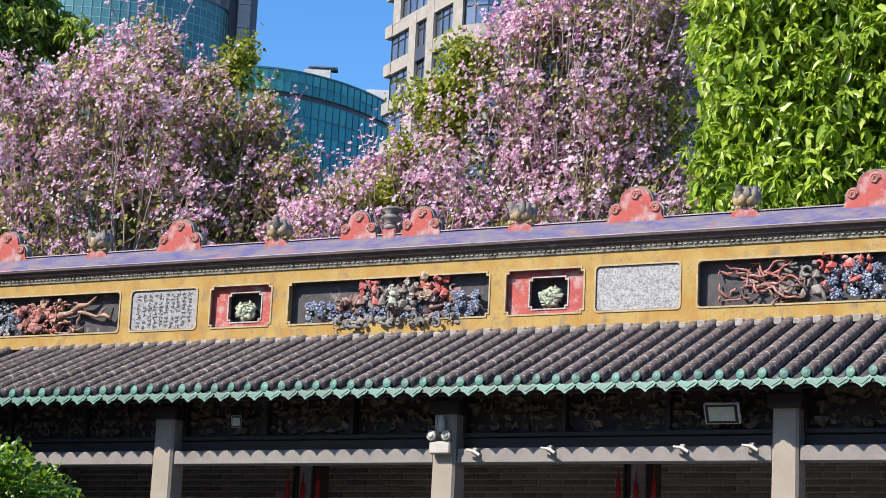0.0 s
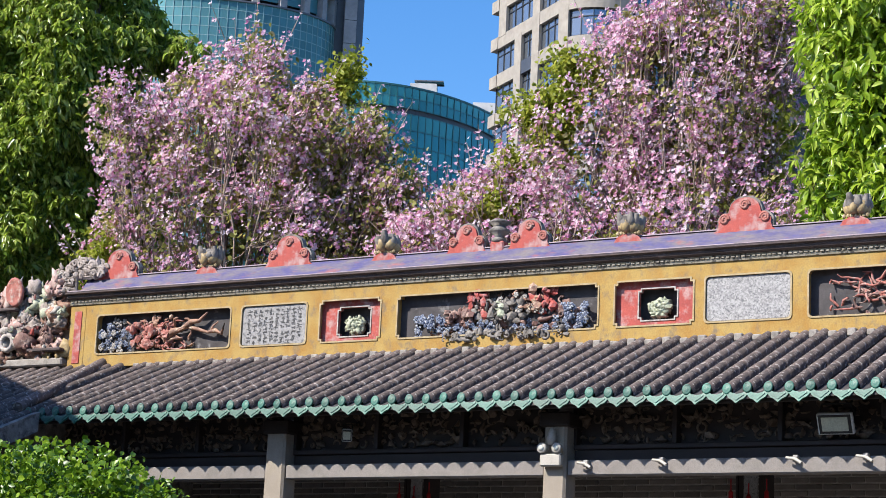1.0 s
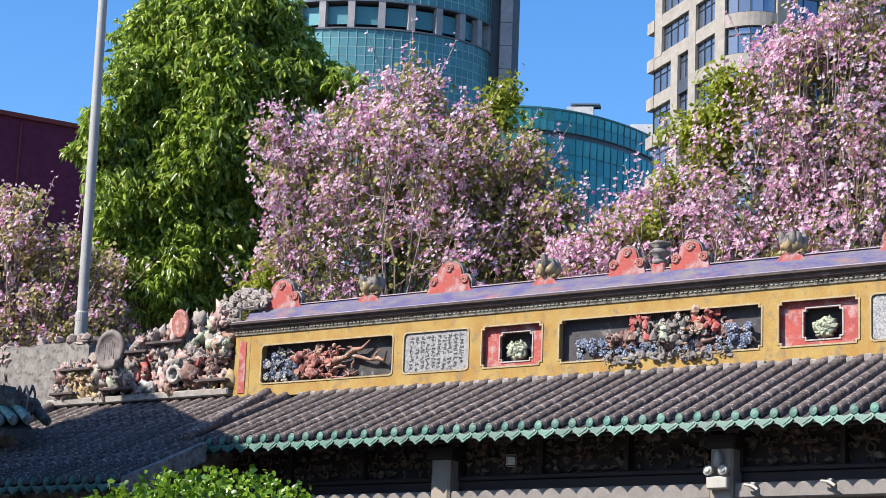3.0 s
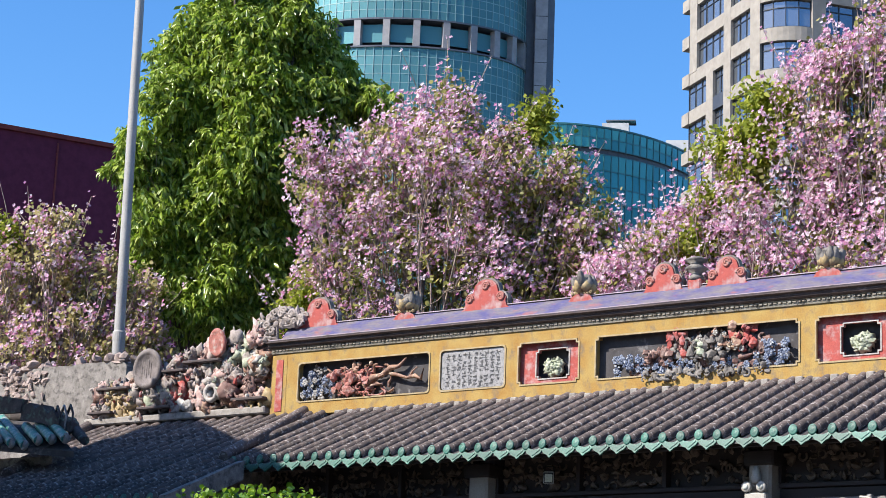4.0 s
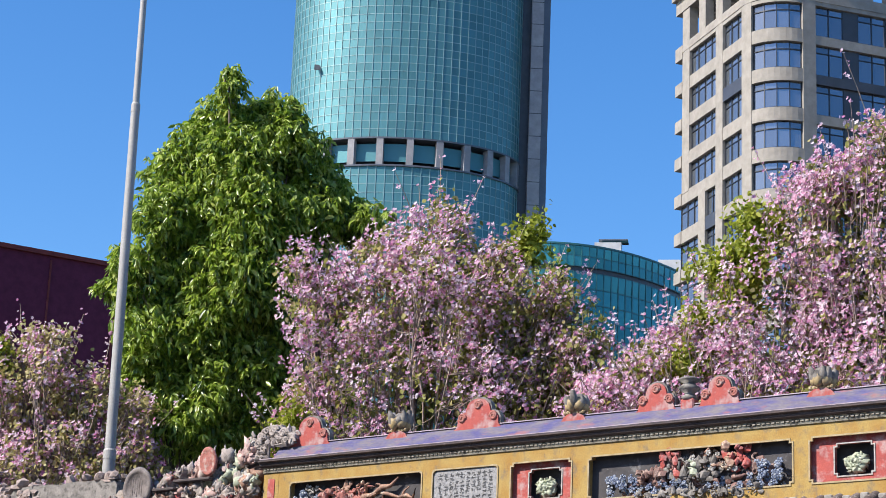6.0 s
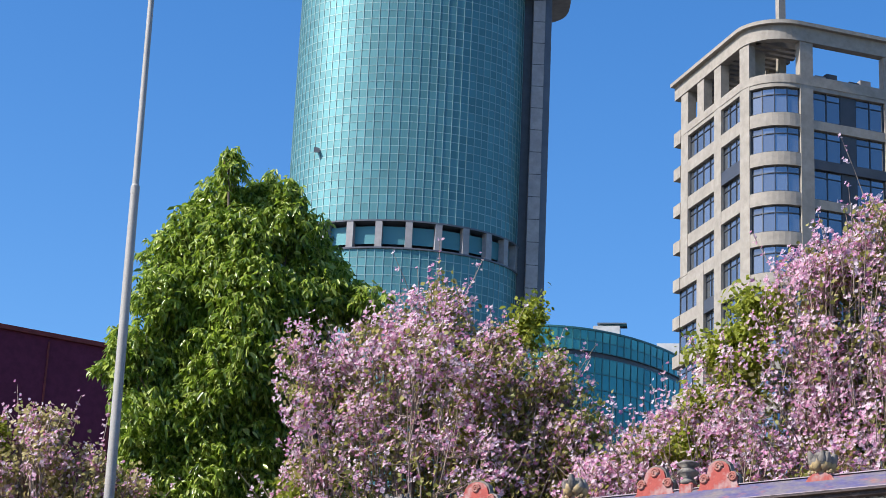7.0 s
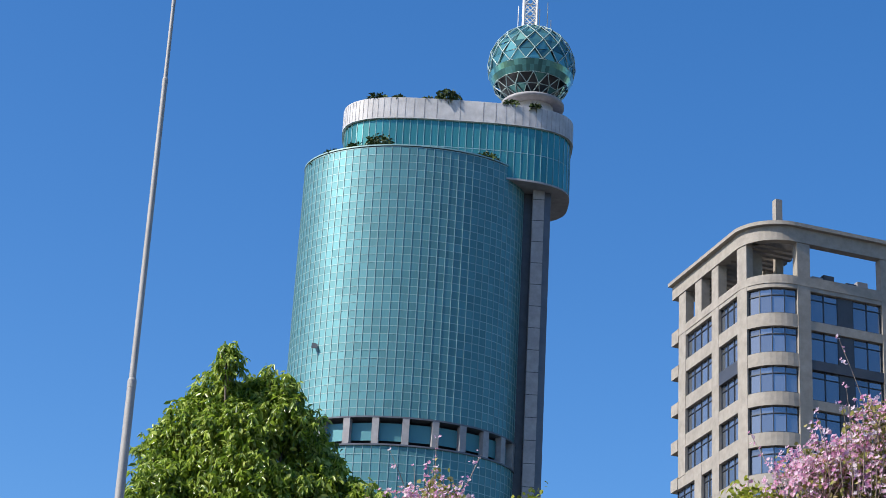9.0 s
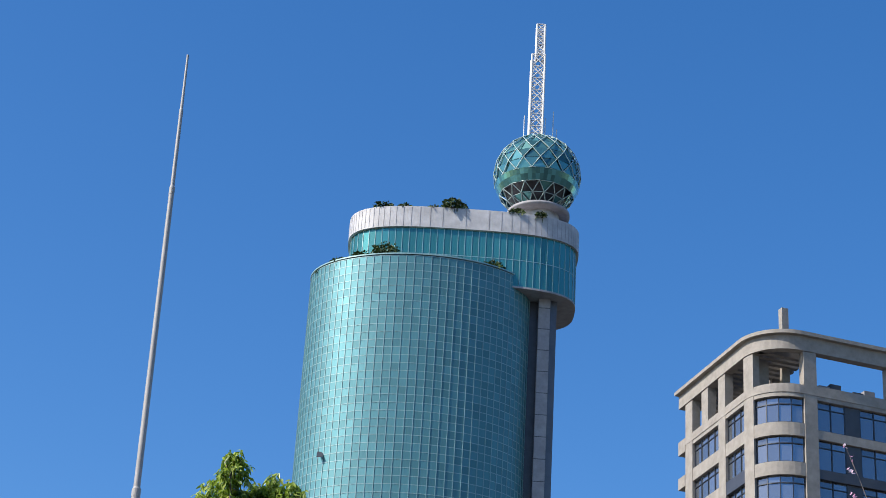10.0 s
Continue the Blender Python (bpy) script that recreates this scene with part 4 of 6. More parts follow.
# grey wall behind, with a broken top
s = Shape()
rnd = random.Random(3)
top = [(-29.6 + .22 * i, 7.30 + rnd.uniform(-.02, .02) - (.30 * max(0, 1 - abs(i - 8) / 2.2))) for i in range(22)]
s.plate([(-29.6, 5.2), (-24.9, 5.2), (-24.9, 7.2)] + list(reversed(top)), 24.5, 24.8)
solid("parapet_wall", s, M_STONEGREY, "weathered grey plaster parapet with a broken top edge", "wall", "structure")
s = Shape()
rnd = random.Random(4)
for i in range(60):
    s.blob((rnd.uniform(-29.5, -24.8), 24.62 + rnd.uniform(-.1, .1), 7.32 + rnd.uniform(-.04, .06)), (rnd.uniform(.05, .14), .1, rnd.uniform(.04, .12)), .8, i * .7, 1)
for i in range(70):
    s.blob((rnd.uniform(-28.0, -26.9), 24.48, rnd.uniform(6.55, 7.25)), (rnd.uniform(.03, .09), .035, rnd.uniform(.03, .08)), 1.2, i * .9, 1)
solid("rubble_coping", s, M_RUBBLE, "crumbled pinkish ornament stubs along the parapet", "coping", "stuff")

# neighbouring hall, with an added caster that shades the side roof
hall = thing("neighbour_hall", "grey tiled hall roof with green glazed eave tiles", "hall", (-24, 20, 0))
SLANT = Vector((-1.55, .85, .62))
for k in range(8):
    p0 = Vector((-24.46 + .295 * k, 20.9, 5.48 - .045 * k if k < 5 else 5.36))
    p1 = p0 + SLANT * (1 if k < 5 else .5)
    green = k > 2
    q = Shape().tube([p0.lerp(p1, j / 6) for j in range(7)], [.075 * (1.05 if j % 2 else .97) for j in range(7)], 10)
    part("roof_roll", q, M_GLAZEWORN if green else M_TILE, hall, "worn green glazed roll" if green else "")
    d = Shape().lathe([(.078, -.01), (.084, 0), (.084, .03), (.001, .035)], n=14)
    d.v = [(x + p0.x + z * .6, p0.y - z, y + p0.z) for x, y, z in d.v]
    part("eave_disc", d, M_MORTAR, hall)
E0, E1 = Vector((-25.2, 20.9, 5.46)), Vector((-22.2, 20.9, 5.16))
drop = Vector((0, 0, .09))
s = Shape().add([p[:] for p in (E0, E1, E1 + SLANT, E0 + SLANT, E0 - drop, E1 - drop, E1 + SLANT - drop, E0 + SLANT - drop)],
                [(0, 1, 2, 3), (7, 6, 5, 4), (0, 4, 5, 1), (1, 5, 6, 2)])
part("deck", s, M_DECK, hall)
part("hip_roll", Shape().tube([(-22.3, 21.2, 5.36), (-22.75, 21.4, 5.58), (-23.4, 21.7, 5.80), (-24.4, 21.9, 5.95), (-26.8, 21.9, 6.0)], [.07, .09, .10, .11, .11], 10), M_MOSS, hall, "dark plaster hip with moss")
for k in range(3):
    x = -22.75 - .14 * k
    part("hip_scroll", Shape().tube([(x, 21.3, 5.48), (x - .05, 21.25, 5.75), (x + .08, 21.2, 5.92), (x + .2, 21.15, 5.78), (x + .18, 21.15, 5.55)], [.018, .02, .02, .018, .01], 6), M_ORNGREY if k == 1 else M_MOSS, hall, "curled dark roof scroll")
part("wall", Shape().box(-30, -23.2, 21.4, 24.4, 0, 5.2), M_STONEGREY, hall)
# mossy hip end: a painted bargeboard and a jagged plaster comb that steps down to the scrolls
part("bargeboard", Shape().plate([(-26.5, 5.92), (-23.72, 5.86), (-23.66, 6.06), (-24.4, 6.17), (-26.5, 6.30)], 21.14, 21.24), M_MOSS, hall, "mossy board with faint green paint")
part("plaster_comb", Shape().plate([(-23.72, 5.74), (-23.2, 5.66), (-22.68, 5.52), (-22.66, 5.66), (-22.76, 5.76), (-22.9, 5.72), (-23.02, 5.86), (-23.14, 5.80), (-23.26, 5.96), (-23.42, 5.90), (-23.52, 6.0), (-23.70, 5.97)], 21.16, 21.40), M_MOSS, hall, "jagged dark plaster comb")
# unseen facet and wall, set back along the sun from the shadow's edges
A, B, C, D = (-26.0, 19.0, 11.5), (-18.45, 14.05, 9.42), (-25.55, 12.4, 8.73), (-28.2, 13.2, 8.6)
part("hip_roof", Shape().add([A, B, C, D, (-18.45, 14.05, 9.2), (-25.55, 12.4, 8.4)], [(0, 2, 1), (0, 3, 2), (2, 5, 4, 1)]), M_DECK, hall, "unseen facet added to cast the slanted shadow on the side roof")
part("hall_wall", Shape().add([(-18.7, 14.1, 0), (-25.5, 12.6, 0), (-25.5, 12.6, 8.5), (-18.7, 14.1, 9.2), (-28.0, 13.2, 0), (-28.0, 13.2, 8.5)], [(0, 1, 2, 3), (1, 4, 5, 2)]), M_STONEGREY, hall)
# unseen walls added around the courtyard to cut low sky light under the eave
solid("wall_south", Shape().box(-30, 22, -12.4, -12.0, 0, 9.5), M_DARKWALL, "unseen plain wall added in the south to block low sky light", "wall", "structure")
solid("wall_east", Shape().box(16, 16.4, -12, 26, 0, 9.0), M_DARKWALL, "unseen plain wall added in the east to block low sky light", "wall", "structure")
solid("wall_west", Shape().box(-31.4, -31, -12, 12, 0, 8.0), M_DARKWALL, "unseen plain wall added in the west to block low sky light", "wall", "structure")

# ---- fittings under the eave ----
def floodlight(u, v, z, w, h, tilt, turn=0):
    root = thing("floodlight", "slim grey floodlight fixed under the eave", "lamp", (u, v, z), "eave floodlights")
    sh = Shape().box(-w / 2, w / 2, -.03, .03, -h / 2, h / 2, .012)
    br = Shape().tube([(-w * .5, .0, 0), (-w * .5, .08, h * .4), (-w * .4, .1, h * .8), (w * .4, .1, h * .8), (w * .5, .08, h * .4), (w * .5, .0, 0)], .010, 6)
    m = Euler((radians(tilt), 0, radians(turn))).to_matrix()
    bz = Shape().box(-w * .455, w * .455, -.034, -.029, -h * .44, h * .44, .003)
    gl = Shape().box(-w * .37, w * .37, -.040, -.033, -h * .33, h * .33, .003)
    for nm, q, mt in (("housing", sh, M_PLASTIC), ("bezel", bz, M_CABLE), ("glass", gl, M_PALEGLASS), ("bracket", br, M_CABLE)):
        q.v = [(m @ Vector(p) + Vector((u, v, z)))[:] for p in q.v]
        part(nm, q, mt, root)


floodlight(-14.36, 21.75, 4.585, .13, .16, 15, 30)
floodlight(-7.82, 21.75, 4.585, .42, .25, 25, 0)

box = thing("emergency_light", "white twin-head emergency light on a column", "lamp", (-11.41, VC - .05, 4.1))
part("case", Shape().box(-11.47, -11.19, VC - .10, VC + .0, 4.13, 4.28, .015), M_DULLWHITE, box)
for x in (-11.44, -11.24):
    q = Shape().lathe([(.03, -.05), (.058, -.03), (.066, .02), (.055, .035), (.001, .03)], n=16)
    q.v = [(a + x, VC - .09 - c, b + 4.35) for a, b, c in q.v]
    hd = part("lamp_head", q, M_DULLWHITE, box, "round white lamp head")
    q = Shape().lathe([(.036, .033), (.036, .04), (.001, .042)], n=14)
    q.v = [(a + x, VC - .09 - c, b + 4.35) for a, b, c in q.v]
    part("lens", q, M_LAMPGLASS, hd)
part("spike", Shape().lathe([(.05, 4.40), (.06, 4.46), (.045, 4.55), (.02, 4.60)], -11.34, VC - .04, 10), M_DULLWHITE, box, "small white cap above the lamp")

for u, z in ((-10.90, 4.16), (-9.92, 4.18), (-8.27, 4.18), (-7.45, 4.19)):
    cm = thing("small_spotlight", "small white spotlight clipped to the granite beam", "lamp", (u, VC, z), "beam spotlights")
    part("barrel", Shape().tube([(u - .10, VC - .02, z + .02), (u + .02, VC - .06, z), (u + .10, VC - .07, z - .05)], [.014, .022, .02], 8), M_DULLWHITE, cm)
    part("clip", Shape().box(u - .03, u + .03, VC - .01, VC + .07, z - .03, z + .05, .008), M_STEEL, cm)


def lantern(u, z):
    root = thing("palace_lantern", "dark timber palace lantern with pale panes and red silk tassels", "lantern", (u, 23.2, z), "gallery lanterns")
    part("frame", Shape().box(u - .19, u - .16, 23.05, 23.35, z - .5, z + .28, .005).box(u + .16, u + .19, 23.05, 23.35, z - .5, z + .28, .005)
         .box(u - .24, u + .24, 23.0, 23.4, z + .28, z + .33, .01).box(u - .2, u + .2, 23.04, 23.36, z - .54, z - .5, .01), M_WOOD, root)
    part("pane", Shape().box(u - .09, u + .09, 23.06, 23.08, z - .49, z + .27), M_PAPER, root, "pale grey pane")
    part("pane", Shape().box(u - .155, u - .1, 23.07, 23.09, z - .49, z + .27), M_WOOD, root)
    part("pane", Shape().box(u + .1, u + .155, 23.07, 23.09, z - .49, z + .27), M_WOOD, root)
    for dx in (-.23, .0, .23):
        zt = z - .30 + abs(dx) * .2
        q = Shape().tube([(u + dx, 23.0, zt + .14), (u + dx, 23.0, zt)], .008, 5)
        q.lathe([(.012, zt + .01), (.03, zt - .02), (.028, zt - .06), (.033, zt - .10), (.036, zt - .42), (.02, zt - .43)], u + dx, 23.0, 8)
        part("tassel", q, M_REDSILK, root, "red silk tassel")
    part("hanger", Shape().tube([(u, 23.2, z + .33), (u, 23.2, 5.3)], .012, 6), M_CABLE, root)


lantern(-14.08, 4.22)
lantern(-9.36, 4.22)

# ---- flagpole ----
pb = polar(-17.72, 38.0)
pole = thing("flagpole", "tall tapered grey steel flagpole in three sleeves", "flagpole", pb, local=False)
def pole_at(z):
    return polar(-17.74 - .0175 * z, 38.0)


for z0, z1, r0, r1 in ((0, 8.25, .128, .118), (8.25, 15.1, .102, .086), (15.1, 21.8, .068, .056), (21.8, 23.7, .045, .040), (23.7, 25.15, .034, .025)):
    a, b = pole_at(z0), pole_at(z1)
    part("section", Shape().tube([(a.x, a.y, z0), (b.x, b.y, z1)], [r0, r1], 20), M_STEEL, pole)
for z, r in ((8.25, .122), (15.1, .090), (21.8, .060), (23.7, .043)):
    a = pole_at(z)
    part("collar", Shape().lathe([(r * .8, z - .12), (r, z - .10), (r, z + .06), (r * .8, z + .10)], a.x, a.y, 20, smooth=False), M_STEEL, pole, "raised steel collar")
part("base", Shape().lathe([(.4, 0), (.4, .5), (.34, .6)], pb.x, pb.y, 20), M_GRANITE, pole)

# ---- trees ----
def leaf_quads(pts, dirs, size, width, rng, fold=0.25):
    """Bent two-quad leaves: points, pointing directions, lengths."""
    n = len(pts)
    # blades turn roughly towards the light
    side = np.cross(dirs, rng.normal(size=(n, 3)) * .8 + np.array(to_sun))
    side /= np.linalg.norm(side, axis=1, keepdims=True) + 1e-9
    nrm = np.cross(side, dirs)
    L = (size * rng.uniform(.65, 1.25, n))[:, None]
    W = L * width
    down = np.array([0, 0, -1.0]) * L * fold
    lift = nrm * L * .07
    a = pts
    b1, d1 = pts + dirs * L * .28 + side * W * .85 + lift, pts + dirs * L * .28 - side * W * .85 + lift
    b2, d2 = pts + dirs * L * .66 + side * W + lift + down * .35, pts + dirs * L * .66 - side * W + lift + down * .35
    c = pts + dirs * L + down
    e = pts + dirs * L * .5 + down * .15
    v = np.stack([a, b1, b2, c, d2, d1, e], 1).reshape(-1, 3)
    k = np.arange(n)[:, None] * 7
    f = np.concatenate([k + [i, (i + 1) % 6, 6] for i in range(6)], 1).reshape(-1, 3)
    return v, f


def flower_fans(pts, dirs, size, rng, petals=5):
    """Open five-petalled blossoms, slightly cupped."""
    n = len(pts)
    t = np.cross(dirs, rng.normal(size=(n, 3)))
    t /= np.linalg.norm(t, axis=1, keepdims=True) + 1e-9
    s = np.cross(dirs, t)
    L = (size * rng.uniform(.6, 1.2, n))[:, None]
    vs, fs = [pts], []
    for p in range(petals):
        a = 2 * math.pi * p / petals
        for da, r, h in ((-.56, .74, .30), (0, 1.0, .55), (.56, .74, .30)):
            vs.append(pts + L * (r * (math.cos(a + da) * t + math.sin(a + da) * s) + h * dirs * rng.uniform(.4, 1.6, (n, 1))))
    m = 1 + 3 * petals
    v = np.stack(vs, 1).reshape(-1, 3)
    k = np.arange(n)[:, None] * m
    cols = []
    for p in range(petals):
        i = 1 + 3 * p
        cols += [k + [0, i, i + 1], k + [0, i + 1, i + 2]]
    return v, np.concatenate(cols, 1).reshape(-1, 3)


def cloud_mesh(name, v, f, material, parent, label=""):
    base = BASE[parent.name]
    me = bpy.data.meshes.new(name)
    me.vertices.add(len(v))
    me.vertices.foreach_set("co", (v - np.array(base)).astype(np.float32).ravel())
    me.loops.add(len(f) * 3)
    me.loops.foreach_set("vertex_index", f.astype(np.int32).ravel())
    me.polygons.add(len(f))
    me.polygons.foreach_set("loop_start", np.arange(0, len(f) * 3, 3, dtype=np.int32))
    me.update(calc_edges=True)
    me.materials.append(material)
    ob = new(name, me)
    ob.parent = parent
    return tagged(ob, label, kind="stuff")


def unit(a):
    return a / (np.linalg.norm(a, axis=-1, keepdims=True) + 1e-9)


def clumpy(lobes, seed, per=12, size=(.25, .5), reach=.9):
    """Breaks big lobes up into many small uneven ones."""
    rnd = random.Random(seed)
    out = []
    for c, r in lobes:
        for k in range(per):
            d = Vector((rnd.gauss(0, 1), rnd.gauss(0, 1), rnd.gauss(0, 1))).normalized() * rnd.random() ** .4 * reach
            q = rnd.uniform(*size)
            out.append(((c[0] + d.x * r[0], c[1] + d.y * r[1], c[2] + d.z * r[2]), (q * r[0] ** .5, q * r[1] ** .5, q * r[2] ** .5 * rnd.uniform(.8, 1.3))))
    return out


def in_crown(rng, n, lobes, shell=0.55):
    """Points spread over the lobes (centre, radii), denser towards their skins."""
    vol = np.array([l[1][0] * l[1][1] * l[1][2] for l in lobes]) ** .75
    pick = rng.choice(len(lobes), n, p=vol / vol.sum())
    c = np.array([l[0] for l in lobes])[pick]
    r = np.array([l[1] for l in lobes])[pick]
    d = unit(rng.normal(size=(n, 3)))
    k = (shell + (1 - shell) * rng.random((n, 1)) ** .6) * rng.uniform(.82, 1.10, (n, 1))
    return c + d * r * k, d


def clustered(rng, n, lobes, per=5, spread=.18, shell=.5):
    m = max(1, n // per)
    p, d = in_crown(rng, m, lobes, shell)
    p = np.repeat(p, per, 0) + rng.normal(size=(m * per, 3)) * spread
    return p, np.repeat(d, per, 0)


def limbs(root, base, lobes, height, r0, rng, twig_n=0, name="trunk", fork=0.35):
    """A tapered trunk that forks into limbs, with twigs that reach into the lobes."""
    rnd = random.Random(int(rng.integers(1e6)))
    b = Vector(base)
    f = b + Vector((rnd.uniform(-.2, .2), rnd.uniform(-.2, .2), height * fork))
    part("trunk", Shape().tube([b, b.lerp(f, .5) + Vector((.06, .04, 0)), f], [r0, r0 * .85, r0 * .72], 12), M_BARK, root)
    ends = []
    for c, r in lobes:
        t = Vector(c)
        mid = f.lerp(t, .5) + Vector((rnd.uniform(-.3, .3), rnd.uniform(-.3, .3), rnd.uniform(0, .4)))
        part("limb", Shape().tube([f, f.lerp(mid, .5), mid, mid.lerp(t, .6), t], [r0 * .5, r0 * .4, r0 * .3, r0 * .2, r0 * .1], 8), M_BARK, root)
        ends.append((f, mid, t, r))
    if twig_n:
        s = Shape()
        for k in range(twig_n):
            f0, mid, t, r = rnd.choice(ends)
            p = mid.lerp(t, rnd.random())
            d = Vector((rnd.gauss(0, 1), rnd.gauss(0, 1), rnd.gauss(.9, .8))).normalized()
            q = Vector(t) + Vector((d.x * r[0], d.y * r[1], d.z * r[2])) * rnd.uniform(.6, 1.05)
            m1 = p.lerp(q, .35) + Vector((rnd.uniform(-.22, .22), rnd.uniform(-.22, .22), rnd.uniform(-.25, .1)))
            m2 = p.lerp(q, .7) + Vector((rnd.uniform(-.15, .15), rnd.uniform(-.15, .15), rnd.uniform(-.12, .12)))
            s.tube([p, m1, m2, q], [.026, .019, .013, .006], 4)
            for _ in range(2):
                e = m2 + Vector((rnd.uniform(-.4, .4), rnd.uniform(-.4, .4), rnd.uniform(.1, .5)))
                s.tube([m2.lerp(m1, rnd.random()), e], [.009, .004], 3)
        part("twig_mass", s, M_TWIG, root, "bare grey brown twigs", "stuff")


def lobe(az, el, dist, rx, rz, ry=None):
    return (tuple(polar(az, dist, el)), (rx, ry or rx, rz))


def orchid_tree(label, base_az, dist, lobes, flowers, leaves, seed, lime=(), stems=130, height=8, dark=(), rear=.7, leaf_mat=None):
    """Many stems fan up out of a low fork; thin twigs leave them and carry loose bunches of blossom and olive leaves."""
    rng = np.random.default_rng(seed)
    rnd = random.Random(seed)
    base = polar(base_az, dist)
    root = thing("orchid_tree", label, "tree", base, "flowering trees", local=False)
    limbs(root, base, lobes[::2], height, .2, rng, 0, fork=.3)
    small = clumpy(lobes, seed + 5, 16, (.22, .5), 1.0)
    low = np.array([base.x, base.y, 4.6])
    stem, hold = Shape(), []
    for k in range(stems):
        c, r = small[rnd.randrange(len(small))]
        end = np.array(c)
        gap = end - low
        p0 = low + np.array([gap[0] * .55, gap[1] * .4, rnd.uniform(-.3, .8)])
        bend = p0 + np.array([gap[0] * .12, gap[1] * .2, gap[2] * .55])
        pts = []
        for t in np.linspace(0, 1, 9):
            q = (1 - t) ** 2 * p0 + 2 * t * (1 - t) * bend + t * t * end
            pts.append(q + rng.normal(size=3) * .075 * (t > 0))
        stem.tube(pts, [.029 - .0023 * i for i in range(9)], 5)
        hold += pts[2:]
    part("stem_mass", stem, M_TWIG, root, "upright grey brown stems", "stuff")
    hold = np.array(hold)

    def attach(points, shape, r=.011):
        """Thin twigs from the nearest lower stem out to each point."""
        for p in points:
            d = p - hold
            cost = (d ** 2).sum(1) + np.where(d[:, 2] < .05, 4.0, 0)
            q = hold[int(cost.argmin())]
            m = q * .5 + p * .5 + np.array([rnd.uniform(-.06, .06), rnd.uniform(-.06, .06), -.10 * min(1.5, np.linalg.norm(p - q))])
            shape.tube([q, m, p], [r, r * .8, r * .4], 3)

    # bunches: each a twig end with a few open blossoms
    per = 5
    n = flowers // per
    inner, di = in_crown(rng, n // 4, small, .3)
    skin, ds = in_crown(rng, n - n // 4, lobes + small, .82)
    tips, td = np.concatenate([inner, skin]), np.concatenate([di, ds])
    # sprays that stand out of the crown
    far, fd = in_crown(rng, max(40, n // 14), lobes, .95)
    keep = fd[:, 2] > -.1
    far, fd = far[keep], fd[keep]
    reach = (fd * .45 + np.array([0, 0, .4])) * rng.uniform(.4, 1.5, (len(fd), 1))
    sprays = Shape()
    for q0, q1 in zip(far, reach):
        q0, q1 = Vector(q0), Vector(q1)
        sprays.tube([q0 - q1 * .6, q0 + q1 * .4 + Vector((.03, .02, -.03)), q0 + q1], [.014, .010, .005], 3)
    part("spray_twig", sprays, M_TWIG, root, "thin twigs that carry the outer blossoms", "stuff")
    along = np.concatenate([far + reach * k for k in (.35, .6, .8, 1.0)])
    pick = rng.random(len(along)) < np.repeat([.35, .55, .7, 1.0], len(far))
    spray_p, spray_d = along[pick], np.tile(fd, (4, 1))[pick]
    twig = Shape()
    attach(tips[::3], twig)
    part("twig_mass", twig, M_TWIG, root, "fine twigs between the blossoms", "stuff")

    counts = rng.integers(2, per * 2 - 1, len(tips))
    p = np.repeat(tips, counts, 0) + rng.normal(size=(counts.sum(), 3)) * np.array([.05, .05, .055])
    d = np.repeat(td, counts, 0)
    cs = rng.integers(1, 5, len(spray_p))
    p = np.concatenate([p, np.repeat(spray_p, cs, 0) + rng.normal(size=(cs.sum(), 3)) * .045])
    d = np.concatenate([d, np.repeat(spray_d, cs, 0)])
    dd = unit(d * .6 + rng.normal(size=p.shape) * .7 + np.array(to_sun) * .8)
    cloud_mesh("blossom", *flower_fans(p, dd, .044, rng), M_PETAL, root, "loose bunches of pink blossom")
    n = leaves // 4
    lp, ld = in_crown(rng, n, small + lobes, .3)
    # most leaves are mirrored to the crown's far side, away from the camera
    rearward = np.array(BX)
    away = (lp - np.array([base.x, base.y, 0])) @ rearward
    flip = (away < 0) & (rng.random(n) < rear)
    lp = lp - np.where(flip, 2 * away, 0)[:, None] * rearward
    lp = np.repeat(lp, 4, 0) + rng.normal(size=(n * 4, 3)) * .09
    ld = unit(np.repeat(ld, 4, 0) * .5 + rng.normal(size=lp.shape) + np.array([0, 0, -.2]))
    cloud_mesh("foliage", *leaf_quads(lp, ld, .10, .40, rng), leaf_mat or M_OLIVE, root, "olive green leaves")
    for mass, mt, nm, lb in ((lime, M_LIME, "young_foliage", "yellow green young leaves"), (dark, M_LEAF, "shaded_foliage", "deep green leaves")):
        if mass:
            p, d = clustered(rng, int(750 * len(mass)), list(mass) + clumpy(list(mass), seed + 7, 9, (.25, .5), 1.2), 6, .10, .3)
            cloud_mesh(nm, *leaf_quads(p, unit(d * .6 + rng.normal(size=p.shape)), .12, .30, rng), mt, root, lb)
    return root


A_LOBES = [lobe(-5.3, 14.8, 37.4, .5, .5), lobe(-4.6, 13.3, 37.2, .6, .7), lobe(-3.9, 12.3, 37.2, .6, .6), lobe(-4.6, 11.6, 37.2, .7, .7), lobe(-4.0, 10.6, 37.2, .7, .6), lobe(-5.6, 14.0, 37.8, .7, .8), lobe(-5.0, 12.9, 37.8, .6, .6), lobe(-5.0, 12.0, 38, .9, 1.0), lobe(-4.5, 10.6, 38, 1.0, 1.0), lobe(-12.5, 14.7, 38, .7, .9), lobe(-9.2, 14.2, 38, 1.9, 1.7), lobe(-11.6, 13.2, 38, 1.15, 1.9), lobe(-6.9, 13.6, 38, 1.3, 1.9), lobe(-9.0, 11.0, 37.5, 2.6, 1.7),
           lobe(-12.3, 10.5, 38, .9, 1.3), lobe(-6.0, 11.2, 38, 1.0, 1.6), lobe(-9.0, 16.6, 38, .75, .7), lobe(-10.6, 15.7, 38, .7, .6), lobe(-7.4, 15.8, 38, .7, .6)]
